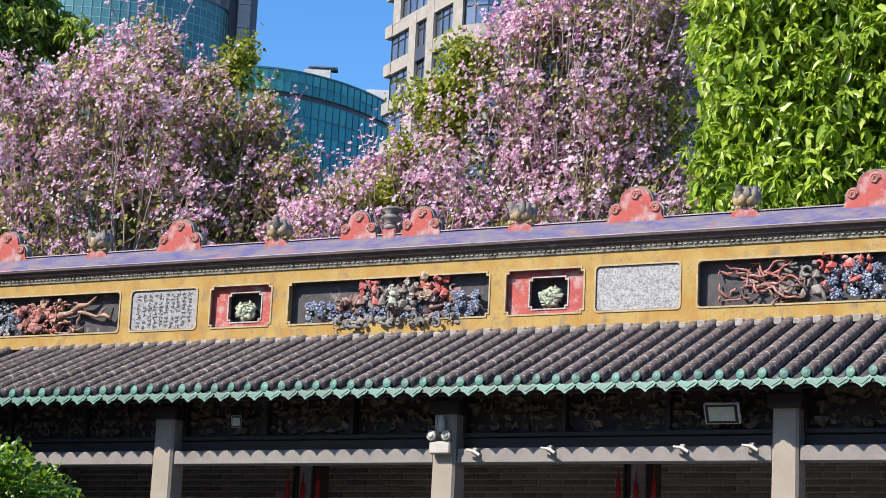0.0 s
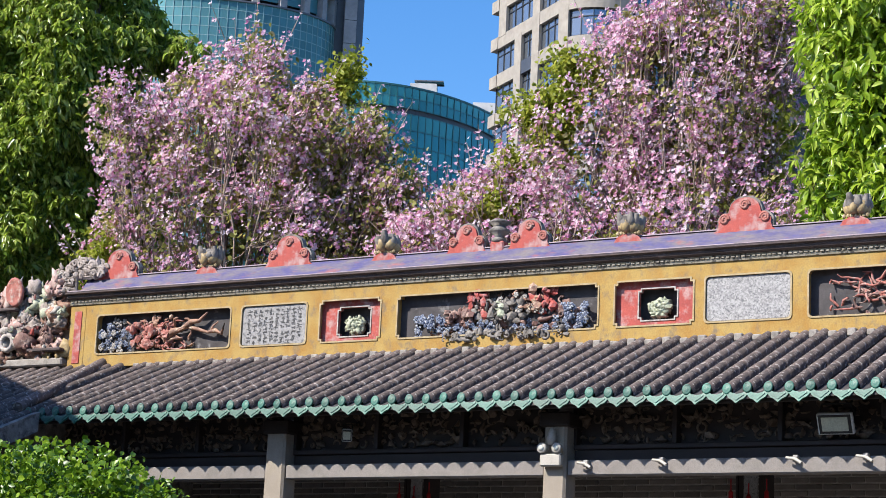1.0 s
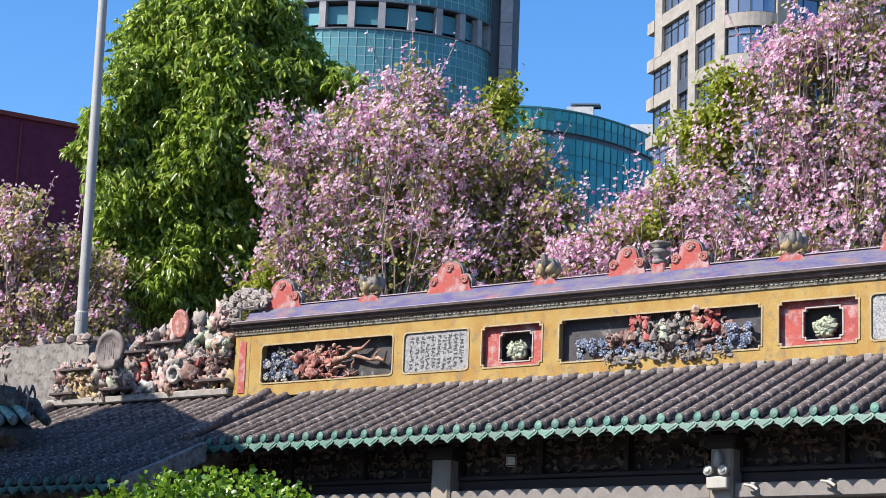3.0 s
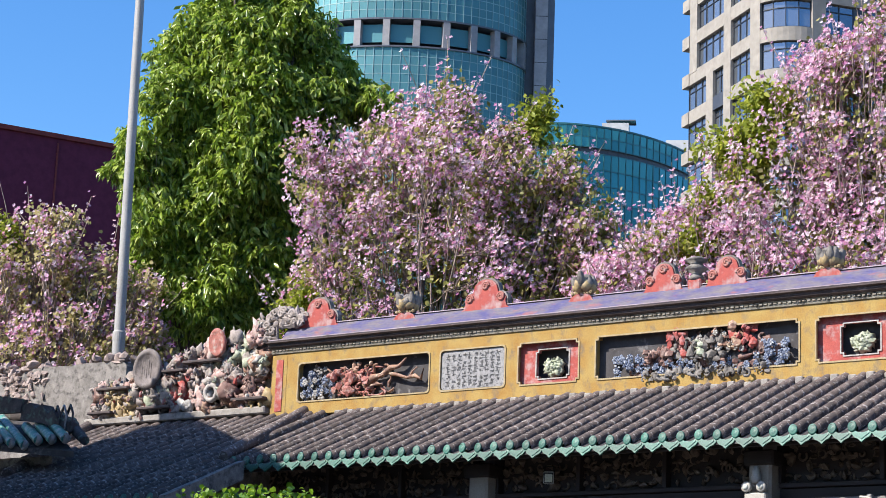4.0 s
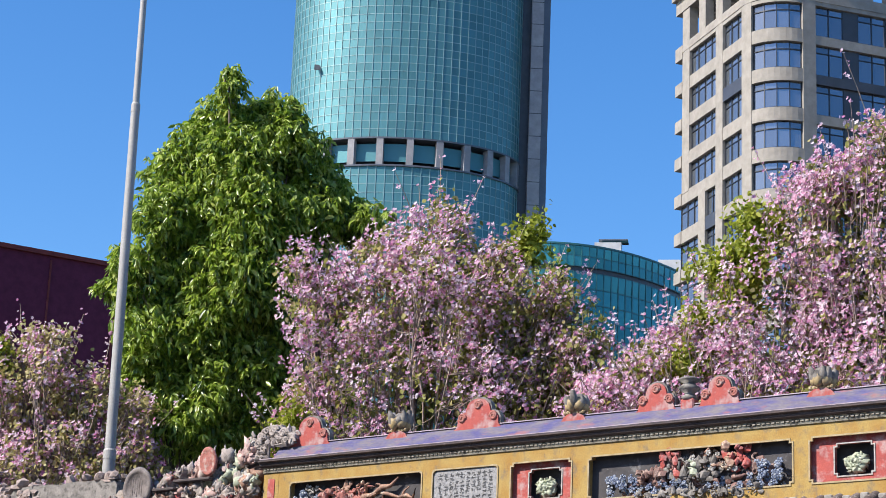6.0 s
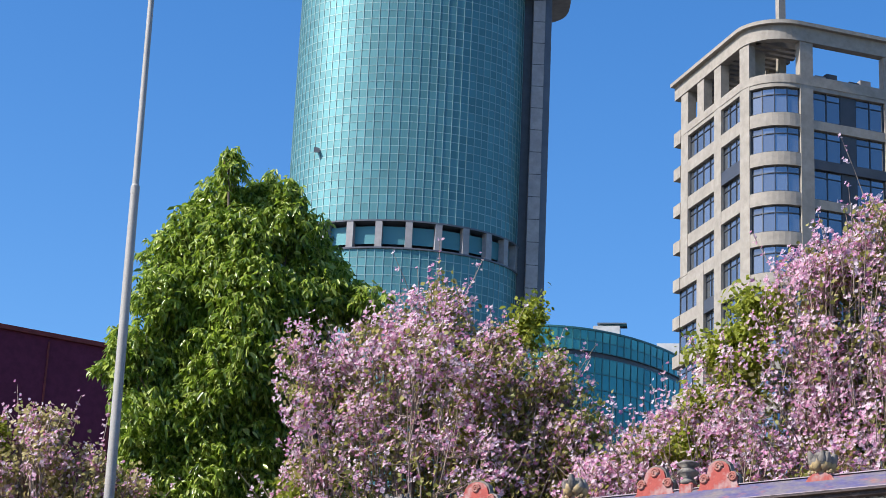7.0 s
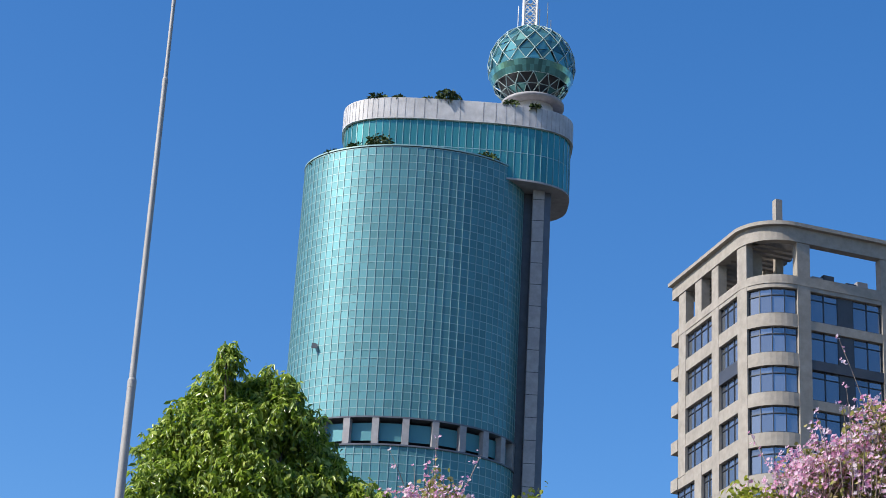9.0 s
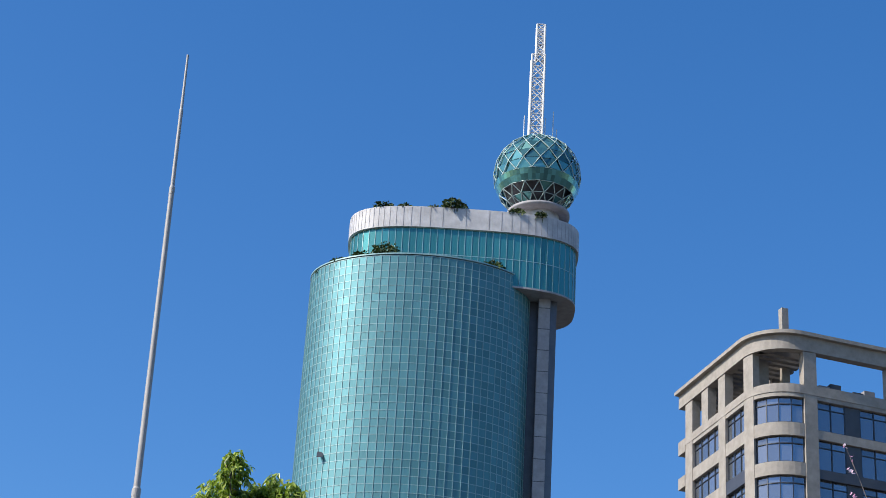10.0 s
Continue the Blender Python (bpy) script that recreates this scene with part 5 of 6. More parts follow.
orchid_tree("orchid tree in full pink blossom behind the ridge", -9.2, 38, A_LOBES, 26000, 34000, 1,
            [lobe(-6.4, 16.5, 37.8, .3, .4), lobe(-5.2, 13.4, 37.8, .2, .4), lobe(-12.9, 10.8, 37.8, .35, .5)], 230, 9,
            [lobe(-5.0, 13.0, 38.4, .5, .8), lobe(-4.6, 11.6, 38.4, .6, .9), lobe(-5.6, 14.8, 38.6, .4, .8)])
B_LOBES = [lobe(-3.6, 12.0, 36.3, .7, .7), lobe(-4.2, 10.7, 36.3, .8, .9), lobe(-2.1, 13.3, 36.3, .6, .6), lobe(3.4, 16.0, 36, 1.9, 1.9), lobe(5.6, 15.2, 36, 1.15, 2.2), lobe(0.6, 13.9, 36, 1.5, 1.6), lobe(-1.8, 12.4, 36.2, 1.3, 1.3), lobe(3.8, 12.2, 35.7, 2.4, 1.8),
           lobe(-0.2, 11.3, 35.8, 2.0, 1.1), lobe(4.6, 18.7, 36, 1.1, 1.1), lobe(2.6, 18.0, 36, .8, .6), lobe(-3.4, 11.0, 36.3, .75, 1.0), lobe(6.3, 18.0, 36, .7, 1.2)]
orchid_tree("broad orchid tree covered with pink blossom behind the ridge", 2.6, 36, B_LOBES, 37000, 32000, 2,
            [lobe(0.5, 17.1, 36.2, .4, .4), lobe(-0.6, 15.8, 36.2, .4, .4), lobe(-0.2, 15.1, 36.2, .45, .45), lobe(-1.2, 14.2, 36.2, .4, .4), lobe(0.4, 16.6, 36.2, .4, .55), lobe(0.0, 15.8, 36.0, .4, .5), lobe(-2.6, 13.0, 36.3, .25, .25), lobe(-3.3, 11.6, 36.2, .25, .25), lobe(6.6, 14.0, 35.8, .4, 1.2), lobe(-1.4, 13.2, 35.6, .35, .35)], 270, 9)
C_LOBES = [lobe(-20.4, 11.3, 41, 1.1, 1.2), lobe(-18.6, 11.0, 41, .8, 1.0), lobe(-22.0, 10.6, 41, 1.1, 1.2), lobe(-19.6, 9.2 , 40.8, 1.9, .9), lobe(-20.0, 12.7, 41, .5, .45), lobe(-17.3, 10.6, 40.6, .5, .9), lobe(-17.6, 9.2, 40.5, .9, .9), lobe(-16.6, 9.3, 40.5, .4, .5)]
orchid_tree("low orchid tree with pale pink blossom and bare twigs", -20.0, 41, C_LOBES, 7000, 12000, 3, [lobe(-21.2, 12.3, 41, .3, .35)], 240, 6, rear=.25, leaf_mat=M_TANLEAF)


def between(lobes):
    """Lobes that close the clefts between neighbours."""
    out = []
    for i, (c0, r0) in enumerate(lobes):
        for c1, r1 in lobes[i + 1:]:
            if (Vector(c0) - Vector(c1)).length < .95 * (r0[0] + r1[0]):
                out.append((tuple(Vector(c0).lerp(Vector(c1), .5)), tuple(.46 * (a + b) for a, b in zip(r0, r1))))
    return out


def mango_tree(label, base_az, dist, lobes, count, leaf, material, seed, height, slim=.15, r0=.28, clump=5, droop=.5):
    """Whorls of long drooping leaves at the ends of twigs, over a shaded inner crown."""
    rng = np.random.default_rng(seed)
    base = polar(base_az, dist)
    root = thing("mango_tree", label, "tree", base, "green trees", local=False)
    limbs(root, base, lobes, height, r0, rng, 60)
    lobes = [(c, tuple(1.1 * q for q in r)) for c, r in lobes]
    lobes = lobes + between(lobes)
    per = 10
    m = count // per
    p, d = in_crown(rng, m, lobes + clumpy(lobes, seed, clump, (.2, .42), 1.05), .82)
    tip = unit(d + np.array([0, 0, .45]) + rng.normal(size=d.shape) * .25)
    across = unit(np.cross(tip, rng.normal(size=tip.shape)))
    other = np.cross(tip, across)
    turn = np.tile(np.arange(per) * 2.4, m) + rng.normal(size=m * per) * .25
    open_ = np.radians(rng.uniform(30, 125, m * per))[:, None]
    T, A, B = np.repeat(tip, per, 0), np.repeat(across, per, 0), np.repeat(other, per, 0)
    out = unit(np.cos(open_) * T + np.sin(open_) * (np.cos(turn)[:, None] * A + np.sin(turn)[:, None] * B) + np.array([0, 0, -droop]))
    pts = np.repeat(p, per, 0) + T * (np.tile(np.linspace(-.4, .2, per), m) * leaf)[:, None]
    cloud_mesh("foliage", *leaf_quads(pts, out, leaf, slim, rng, .3), material, root, "long drooping glossy leaves")
    p, d = in_crown(rng, count // 2, lobes, .62)
    cloud_mesh("inner_foliage", *leaf_quads(p, unit(rng.normal(size=p.shape) + np.array([0, 0, -.6])), leaf * 1.2, slim * 1.2, rng, .3), material, root, "leaves inside the crown")
    return root


D_LOBES = [lobe(-15.32, 20.46, 41.4, 0.26, 0.39), lobe(-15.46, 19.54, 42.1, 0.52, 0.53), lobe(-16.13, 18.46, 42.1, 0.63, 0.63), lobe(-14.97, 18.39, 41.6, 0.72, 0.74),
           lobe(-13.64, 19.74, 41.8, 0.37, 0.44), lobe(-13.36, 18.81, 41.7, 0.56, 0.60), lobe(-12.52, 17.91, 42.0, 0.54, 0.59), lobe(-16.90, 17.69, 42.1, 0.49, 0.55),
           lobe(-17.00, 16.58, 41.4, 0.56, 0.68), lobe(-17.75, 15.33, 41.3, 0.39, 0.34), lobe(-18.33, 14.55, 42.1, 0.26, 0.16), lobe(-17.27, 14.66, 41.7, 0.63, 0.67),
           lobe(-15.83, 16.66, 42.1, 0.87, 0.91), lobe(-14.36, 16.77, 41.3, 0.87, 0.91), lobe(-12.86, 16.70, 41.7, 0.74, 0.68), lobe(-11.70, 17.30, 42.0, 0.43, 0.36),
           lobe(-10.86, 17.09, 41.5, 0.35, 0.25), lobe(-11.20, 16.55, 42.2, 0.49, 0.29), lobe(-16.03, 14.91, 42.2, 0.87, 0.90), lobe(-14.40, 15.02, 41.3, 0.87, 0.84),
           lobe(-17.16, 13.25, 41.3, 0.56, 0.67), lobe(-15.73, 13.11, 41.8, 0.87, 0.78), lobe(-14.13, 13.45, 42.2, 0.65, 0.78), lobe(-16.76, 11.85, 41.7, 0.65, 0.67),
           lobe(-15.29, 11.48, 41.5, 0.76, 0.66), lobe(-14.19, 11.86, 41.7, 0.54, 0.67), lobe(-15.95, 10.57, 41.3, 0.76, 0.44), lobe(-14.43, 10.66, 41.5, 0.54, 0.33),
           lobe(-12.86, 15.27, 43.0, 0.72, 0.60), lobe(-11.91, 14.52, 43.2, 0.66, 0.60), lobe(-12.85, 13.68, 43.0, 0.72, 0.72), lobe(-11.67, 13.10, 43.2, 0.72, 0.72),
           lobe(-12.90, 11.93, 42.8, 0.83, 0.71), lobe(-11.59, 11.52, 43.0, 0.72, 0.60), lobe(-14.51, 18.97, 42.0, 0.47, 0.58), lobe(-14.36, 19.77, 42.0, 0.26, 0.28),
           lobe(-13.94, 15.52, 41.4, 0.57, 0.57), lobe(-13.63, 14.43, 41.5, 0.52, 0.58), lobe(-14.00, 12.66, 41.4, 0.57, 0.57),
           lobe(-13.29, 13.02, 41.8, 0.58, 0.70), lobe(-13.53, 11.58, 41.5, 0.58, 0.58), lobe(-15.00, 14.18, 41.2, 0.63, 0.63)]
mango_tree("tall conical mango tree with dense dark green leaves", -15.0, 42, D_LOBES, 115000, .155, M_LEAF, 11, 15, .16, r0=.2, droop=.85)
E_LOBES = [lobe(9.2, 16.0, 30, 1.0, 1.2), lobe(11.6, 15.0, 30, 1.3, 1.6), lobe(8.2, 14.2, 30, .6, .9), lobe(10.0, 18.6, 30, 1.3, 1.0), lobe(12.8, 18.0, 30, 1.3, 1.5), lobe(8.0, 18.6, 30, .65, .5), lobe(10.5, 13.0, 30, 1.4, .8), lobe(14.5, 16.0, 30, 1.4, 2.0)]
mango_tree("mango tree with bright young green leaves behind the ridge", 11.5, 30, E_LOBES, 40000, .18, M_LEAFBRIGHT, 12, 10, .16, clump=22, droop=.4)

rng = np.random.default_rng(21)
BUSH = [((*polar(-13.6, 13.0)[:2], 2.08), (.95, .95, .82)), ((*polar(-15.6, 13.0)[:2], 2.0), (.85, .85, .76)), ((*polar(-12.2, 13.0)[:2], 1.93), (.8, .8, .76))]
bb = polar(-13.8, 13.0)
shrub = thing("round_shrub", "clipped round shrub with small bright green leaves in the courtyard", "shrub", bb, local=False)
limbs(shrub, bb, BUSH, 1.5, .07, rng, 0)
p, d = clustered(rng, 52000, BUSH + BUSH + clumpy(BUSH, 3, 26, (.10, .17), .84), 6, .024, .90)
cloud_mesh("foliage", *leaf_quads(p, unit(d * .55 + rng.normal(size=p.shape) * .8 + np.array([0, 0, .25])), .050, .32, rng), M_SHRUB, shrub, "small bright green leaves")

# ---- far buildings ----
mb = thing("maroon_building", "plain maroon clad building with a thin dark roof edge", "building", polar(-20, 72), local=False)
P0, P1 = polar(-27, 68, 15.75), polar(-12, 74.5, 14.55)
dirm = Vector((P1.x - P0.x, P1.y - P0.y, 0)).normalized()
back = Vector((-dirm.y, dirm.x, 0)) * 12
zt = (P0.z + P1.z) / 2
P0.z = P1.z = zt - .12
s = Shape()
s.add([(P0.x, P0.y, 0), (P1.x, P1.y, 0), (P1.x + back.x, P1.y + back.y, 0), (P0.x + back.x, P0.y + back.y, 0),
       (P0.x, P0.y, P0.z), (P1.x, P1.y, P1.z), (P1.x + back.x, P1.y + back.y, P1.z), (P0.x + back.x, P0.y + back.y, P0.z)],
      [(0, 1, 5, 4), (1, 2, 6, 5), (2, 3, 7, 6), (3, 0, 4, 7), (4, 5, 6, 7)])
part("wall", s, M_MAROON, mb)
L = (P1 - P0).length
for k in range(8):
    p = P0.lerp(P1, (k + .55) / 8)
    q = Shape()
    n = Vector((dirm.y, -dirm.x, 0))
    for a, b in ((-.03, .03),):
        c0, c1 = p + dirm * a, p + dirm * b
        q.add([(*c0.xy, 0), (*c1.xy, 0), (*c1.xy, p.z - .15), (*c0.xy, p.z - .15)] + [(*(c + n * .05).xy, z) for c, z in ((c0, 0), (c1, 0), (c1, p.z - .15), (c0, p.z - .15))],
              [(4, 5, 6, 7), (0, 4, 7, 3), (1, 2, 6, 5)])
    part("seam", q, M_REDDARK, mb)
q = Shape()
n = Vector((dirm.y, -dirm.x, 0)) * .12
q.add([(P0 + n)[:], (P1 + n)[:], (P1 + n + Vector((0, 0, .16)))[:], (P0 + n + Vector((0, 0, .16)))[:], (P0 - n)[:], (P1 - n)[:], (P1 - n + Vector((0, 0, .16)))[:], (P0 - n + Vector((0, 0, .16)))[:]],
      [(0, 1, 2, 3), (3, 2, 6, 7), (7, 6, 5, 4), (0, 4, 5, 1)])
part("roof_edge", q, M_REDDARK, mb, "thin dark roof edge")

# the round tower
TA = radians(-10.1)
TC = polar(-10.1, 290)
TX, TY = Vector((math.cos(TA), -math.sin(TA), 0)), Vector((math.sin(TA), math.cos(TA), 0))
tower = thing("round_tower", "tall rounded teal glass tower with a white crown", "tower", TC, local=False)


def at_tower(x, y, z):
    return (TC + TX * x + TY * y + Vector((0, 0, z)))[:]


def oval(a, b, t, p=2.0):
    c, s_ = math.cos(t), math.sin(t)
    return a * math.copysign(abs(c) ** (2 / p), c), b * math.copysign(abs(s_) ** (2 / p), s_)


def curtain(a, b, z0, z1, n, rows, seed, cx=0.0, cy=0.0, p=2.0, tilt=.006, gap=.10, t0=0.0, t1=2 * math.pi, frac=None):
    """Single panes set round an oval, each a trifle out of true, and the mullions between them."""
    rnd = random.Random(seed)
    g_, m_ = Shape(), Shape()
    fine_t = [t0 + (t1 - t0) * k / 2000 for k in range(2001)]
    run_ = [0.0]
    for k in range(2000):
        a0, a1 = oval(a, b, fine_t[k], p), oval(a, b, fine_t[k + 1], p)
        run_.append(run_[-1] + math.hypot(a1[0] - a0[0], a1[1] - a0[1]))
    ts = list(np.interp([run_[-1] * k / n for k in range(n + 1)], run_, fine_t)) if p > 2.5 else [t0 + (t1 - t0) * k / n for k in range(n + 1)]
    zs = [z0 + (z1 - z0) * (r + (0 if r % 2 == 0 or not frac else frac)) / rows for r in range(rows)] + [z1]
    lean_ = [rnd.gauss(0, tilt * 1.2) for _ in range(rows)]
    for k in range(n):
        x0, y0 = oval(a, b, ts[k], p)
        x1, y1 = oval(a, b, ts[k + 1], p)
        e = Vector((x1 - x0, y1 - y0, 0))
        if e.length < 1e-4:
            continue
        e.normalize()
        nn = Vector((e.y, -e.x, 0))
        for r in range(rows):
            za, zb = zs[r] + gap / 2, zs[r + 1] - gap / 2
            j = [rnd.gauss(0, tilt), lean_[r] + rnd.gauss(0, tilt)]
            w = math.hypot(x1 - x0, y1 - y0)
            def pt(u_, z_, q):
                bx, by = x0 + e.x * u_ * w, y0 + e.y * u_ * w
                o = (u_ - .5) * w * j[0] + (q - .5) * (zb - za) * j[1]
                return at_tower(cx + bx + nn.x * o, cy + by + nn.y * o, z_)
            gg = gap * .5 / max(w, .2)
            g_.add([pt(gg, za, 0), pt(1 - gg, za, 0), pt(1 - gg, zb, 1), pt(gg, zb, 1)], [(0, 1, 2, 3)])
        # upright mullion
        h = .05
        m_.add([at_tower(cx + x0 + nn.x * q - e.x * f, cy + y0 + nn.y * q - e.y * f, z) for z in (z0, z1) for q, f in ((-.1, -h), (-.1, h), (.07, h), (.07, -h))],
               [(2, 3, 7, 6), (1, 2, 6, 5), (3, 0, 4, 7)])
        for r in range(rows + 1):
            z = zs[r]
            m_.add([at_tower(cx + px_ + nn.x * .03, cy + py_ + nn.y * .03, z + dz) for dz in (-.06, .06) for px_, py_ in ((x0, y0), (x1, y1))], [(0, 1, 3, 2)])
    return g_, m_


TOWER_A, TOWER_B, RIM, TBX, BAYS, BAY0 = 17.5, 11.4, 143.0, .4, 25, .95
gs, ms = curtain(TOWER_A, TOWER_B, 99.0, RIM - .3, 84, 34, 1, TBX)
part("glass_panes", gs, M_TEAL, tower, "pale teal panes", "stuff")
part("mullions", ms, M_MULLION, tower, "fine pale mullions", "stuff")
gs, ms = curtain(TOWER_A, TOWER_B, 20.0, 94.6, 84, 56, 2, TBX)
part("lower_glass_panes", gs, M_TEAL, tower, "pale teal panes", "stuff")
part("lower_mullions", ms, M_MULLION, tower, "fine pale mullions", "stuff")


def slab(a, b, z0, z1, n=72, p=2.0, cx=0, cy=0):
    s = Shape()
    ring_ = [oval(a, b, 2 * math.pi * k / n, p) for k in range(n)]
    s.add([at_tower(cx + x, cy + y, z) for z in (z0, z1) for x, y in ring_], [(k, (k + 1) % n, (k + 1) % n + n, k + n) for k in range(n)] + [tuple(reversed(range(n))), tuple(range(n, 2 * n))])
    return s


part("core", slab(TOWER_A - .5, TOWER_B - .5, 0, 94.6, cx=TBX), M_DARKPANEL, tower)
part("core", slab(TOWER_A - 2.2, TOWER_B - 2.2, 94.6, 98.9, cx=TBX), M_DARKPANEL, tower)
part("core", slab(TOWER_A - .5, TOWER_B - .5, 98.9, RIM - .2, cx=TBX), M_DARKPANEL, tower)
part("rim", slab(TOWER_A + .15, TOWER_B + .15, RIM - .12, RIM + .1, cx=TBX), M_MULLION, tower, "thin white rim")
# belt slabs coloured dark for the shadow along the recessed windows
part("belt", slab(TOWER_A + .25, TOWER_B + .25, 94.55, 94.8, cx=TBX), M_DARKSTRIP, tower)
part("belt", slab(TOWER_A + .25, TOWER_B + .25, 98.75, 99.0, cx=TBX), M_DARKSTRIP, tower)
for k in range(BAYS):
    t = 2 * math.pi * (k + BAY0) / BAYS
    x, y = oval(TOWER_A, TOWER_B, t)
    dx, dy = oval(TOWER_A, TOWER_B, t + .01)
    e = Vector((dx - x, dy - y, 0)).normalized()
    n = Vector((e.y, -e.x, 0))
    if y > 4:
        continue
    q = Shape()
    q.add([at_tower(TBX + x + e.x * f + n.x * o, y + e.y * f + n.y * o, z) for z in (94.75, 98.8) for f, o in ((-.5, -1.0), (.5, -1.0), (.5, .2), (-.5, .2))],
          [(2, 3, 7, 6), (1, 2, 6, 5), (3, 0, 4, 7), (0, 1, 5, 4)])
    part("belt_pier", q, M_CONCRETE, tower)
gs, ms = curtain(TOWER_A - .8, TOWER_B - .8, 95.5, 98.3, BAYS, 1, 5, TBX, t0=2 * math.pi * BAY0 / BAYS, t1=2 * math.pi * (1 + BAY0 / BAYS))
for f in gs.f:
    x, y = (Vector(gs.v[f[0]]) - TC).dot(TX), (Vector(gs.v[f[0]]) - TC).dot(TY)
    if y < 4:
        part("belt_window", Shape().add([gs.v[i] for i in f], [(0, 1, 2, 3)]), M_TEAL, tower)

# one pane stands open
q = Shape().add([at_tower(-12.97 + dx, -7.36 - out, z) for z, out in ((111.08, .1), (109.98, .9)) for dx in (-.45, .45)], [(0, 1, 3, 2)])
q.add([(a, b, c + .05) for a, b, c in q.v], [(2, 3, 1, 0)])
part("open_pane", q, M_DARKPANEL, tower, "dark window pane that stands open")

# shaft beside the tower
SX0, SX1, SX2 = 18.9, 20.7, 21.77
part("shaft", Shape().add([at_tower(x, y, z) for z in (0, 140.6) for x, y in ((SX0, -3.5), (SX1, -3.5), (SX1, 3), (SX0, 3))],
     [(0, 1, 5, 4), (1, 2, 6, 5), (2, 3, 7, 6), (3, 0, 4, 7)]), M_CONCRETE, tower, "pale stone lift shaft")
part("shaft_side", Shape().add([at_tower(x, y, z) for z in (0, 140.6) for x, y in ((SX1 + .01, -3.0), (SX2, -2.6), (SX2, 3), (SX1 + .01, 3))],
     [(0, 1, 5, 4), (1, 2, 6, 5), (2, 3, 7, 6)]), M_DARKSTRIP, tower, "dark strip down the side of the shaft")
# dark coloured sheet gives the shade of the gap beside the shaft
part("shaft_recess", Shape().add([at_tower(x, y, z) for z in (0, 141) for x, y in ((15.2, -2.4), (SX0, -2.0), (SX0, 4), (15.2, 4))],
     [(0, 1, 5, 4), (1, 2, 6, 5)]), M_DARKPANEL, tower, "dark sheet for the shade between tower and shaft")
for k in range(34):
    z = 139 - 3.6 * k
    part("shaft_joint", Shape().add([at_tower(x, y, zz) for zz in (z - .06, z + .06) for x, y in ((SX0, -3.53), (SX1, -3.53))], [(0, 1, 3, 2)]), M_DARKPANEL, tower)

# crown
CX, CY = 6.7, 1.5
gs, ms = curtain(18.1, 8.4, 140.9, 150.0, 84, 2, 7, CX, CY, 3.2)
part("crown_panes", gs, M_TEALDEEP, tower, "teal panes of the crown", "stuff")
part("crown_mullions", ms, M_MULLION, tower, "pale ribs of the crown", "stuff")
part("crown_core", slab(17.6, 7.9, 141.0, 150, 84, 3.2, CX, CY), M_DARKPANEL, tower)
# underside shade is put into the soffit's grey colour
part("crown_soffit", slab(18.2, 8.5, 140.6, 140.9, 84, 3.2, CX, CY), M_CONCRETE, tower, "soffit under the overhang, coloured grey for its shade")
part("crown_band", slab(18.5, 8.8, 150.0, 153.6, 84, 3.2, CX, CY), M_OFFWHITE, tower, "white clad parapet band")
q = Shape()
for k in range(84):
    x, y = oval(18.5, 8.8, 2 * math.pi * k / 84, 3.2)
    x2, y2 = oval(18.5, 8.8, 2 * math.pi * (k + .5) / 84, 3.2)
    e = Vector((x2 - x, y2 - y, 0)).normalized()
    n = Vector((e.y, -e.x, 0)) * .03
    q.add([at_tower(CX + x + n.x + e.x * f, CY + y + n.y + e.y * f, z) for z in (150.1, 153.5) for f in (-.04, .04)], [(0, 1, 3, 2)])
part("band_joints", q, M_CONCRETE, tower, "fine panel joints", "stuff")

# sphere and mast
SPX, SPZ, SPR = 18.07, 164.2, 7.15
LATS = [-62, -47, -32, -15, 0, 15, 30, 45, 60, 75]
ROUND = 16


def ball(lat, k, r=SPR, shift=0.0):
    a, e = 2 * math.pi * (k + shift) / ROUND, radians(lat)
    return Vector((r * math.cos(e) * math.cos(a), r * math.cos(e) * math.sin(a), r * math.sin(e)))


bars, belt = Shape(), Shape()
rnd = random.Random(8)


def on_ball(p):
    return at_tower(SPX + p.x, p.y, SPZ + p.z)


q = Shape().blob((0, 0, 0), SPR * .86, 0, 0, 3)
q.v = [on_ball(Vector(p)) for p in q.v]
sph = part("sphere", q, M_DARKPANEL, tower, "faceted green glass sphere")


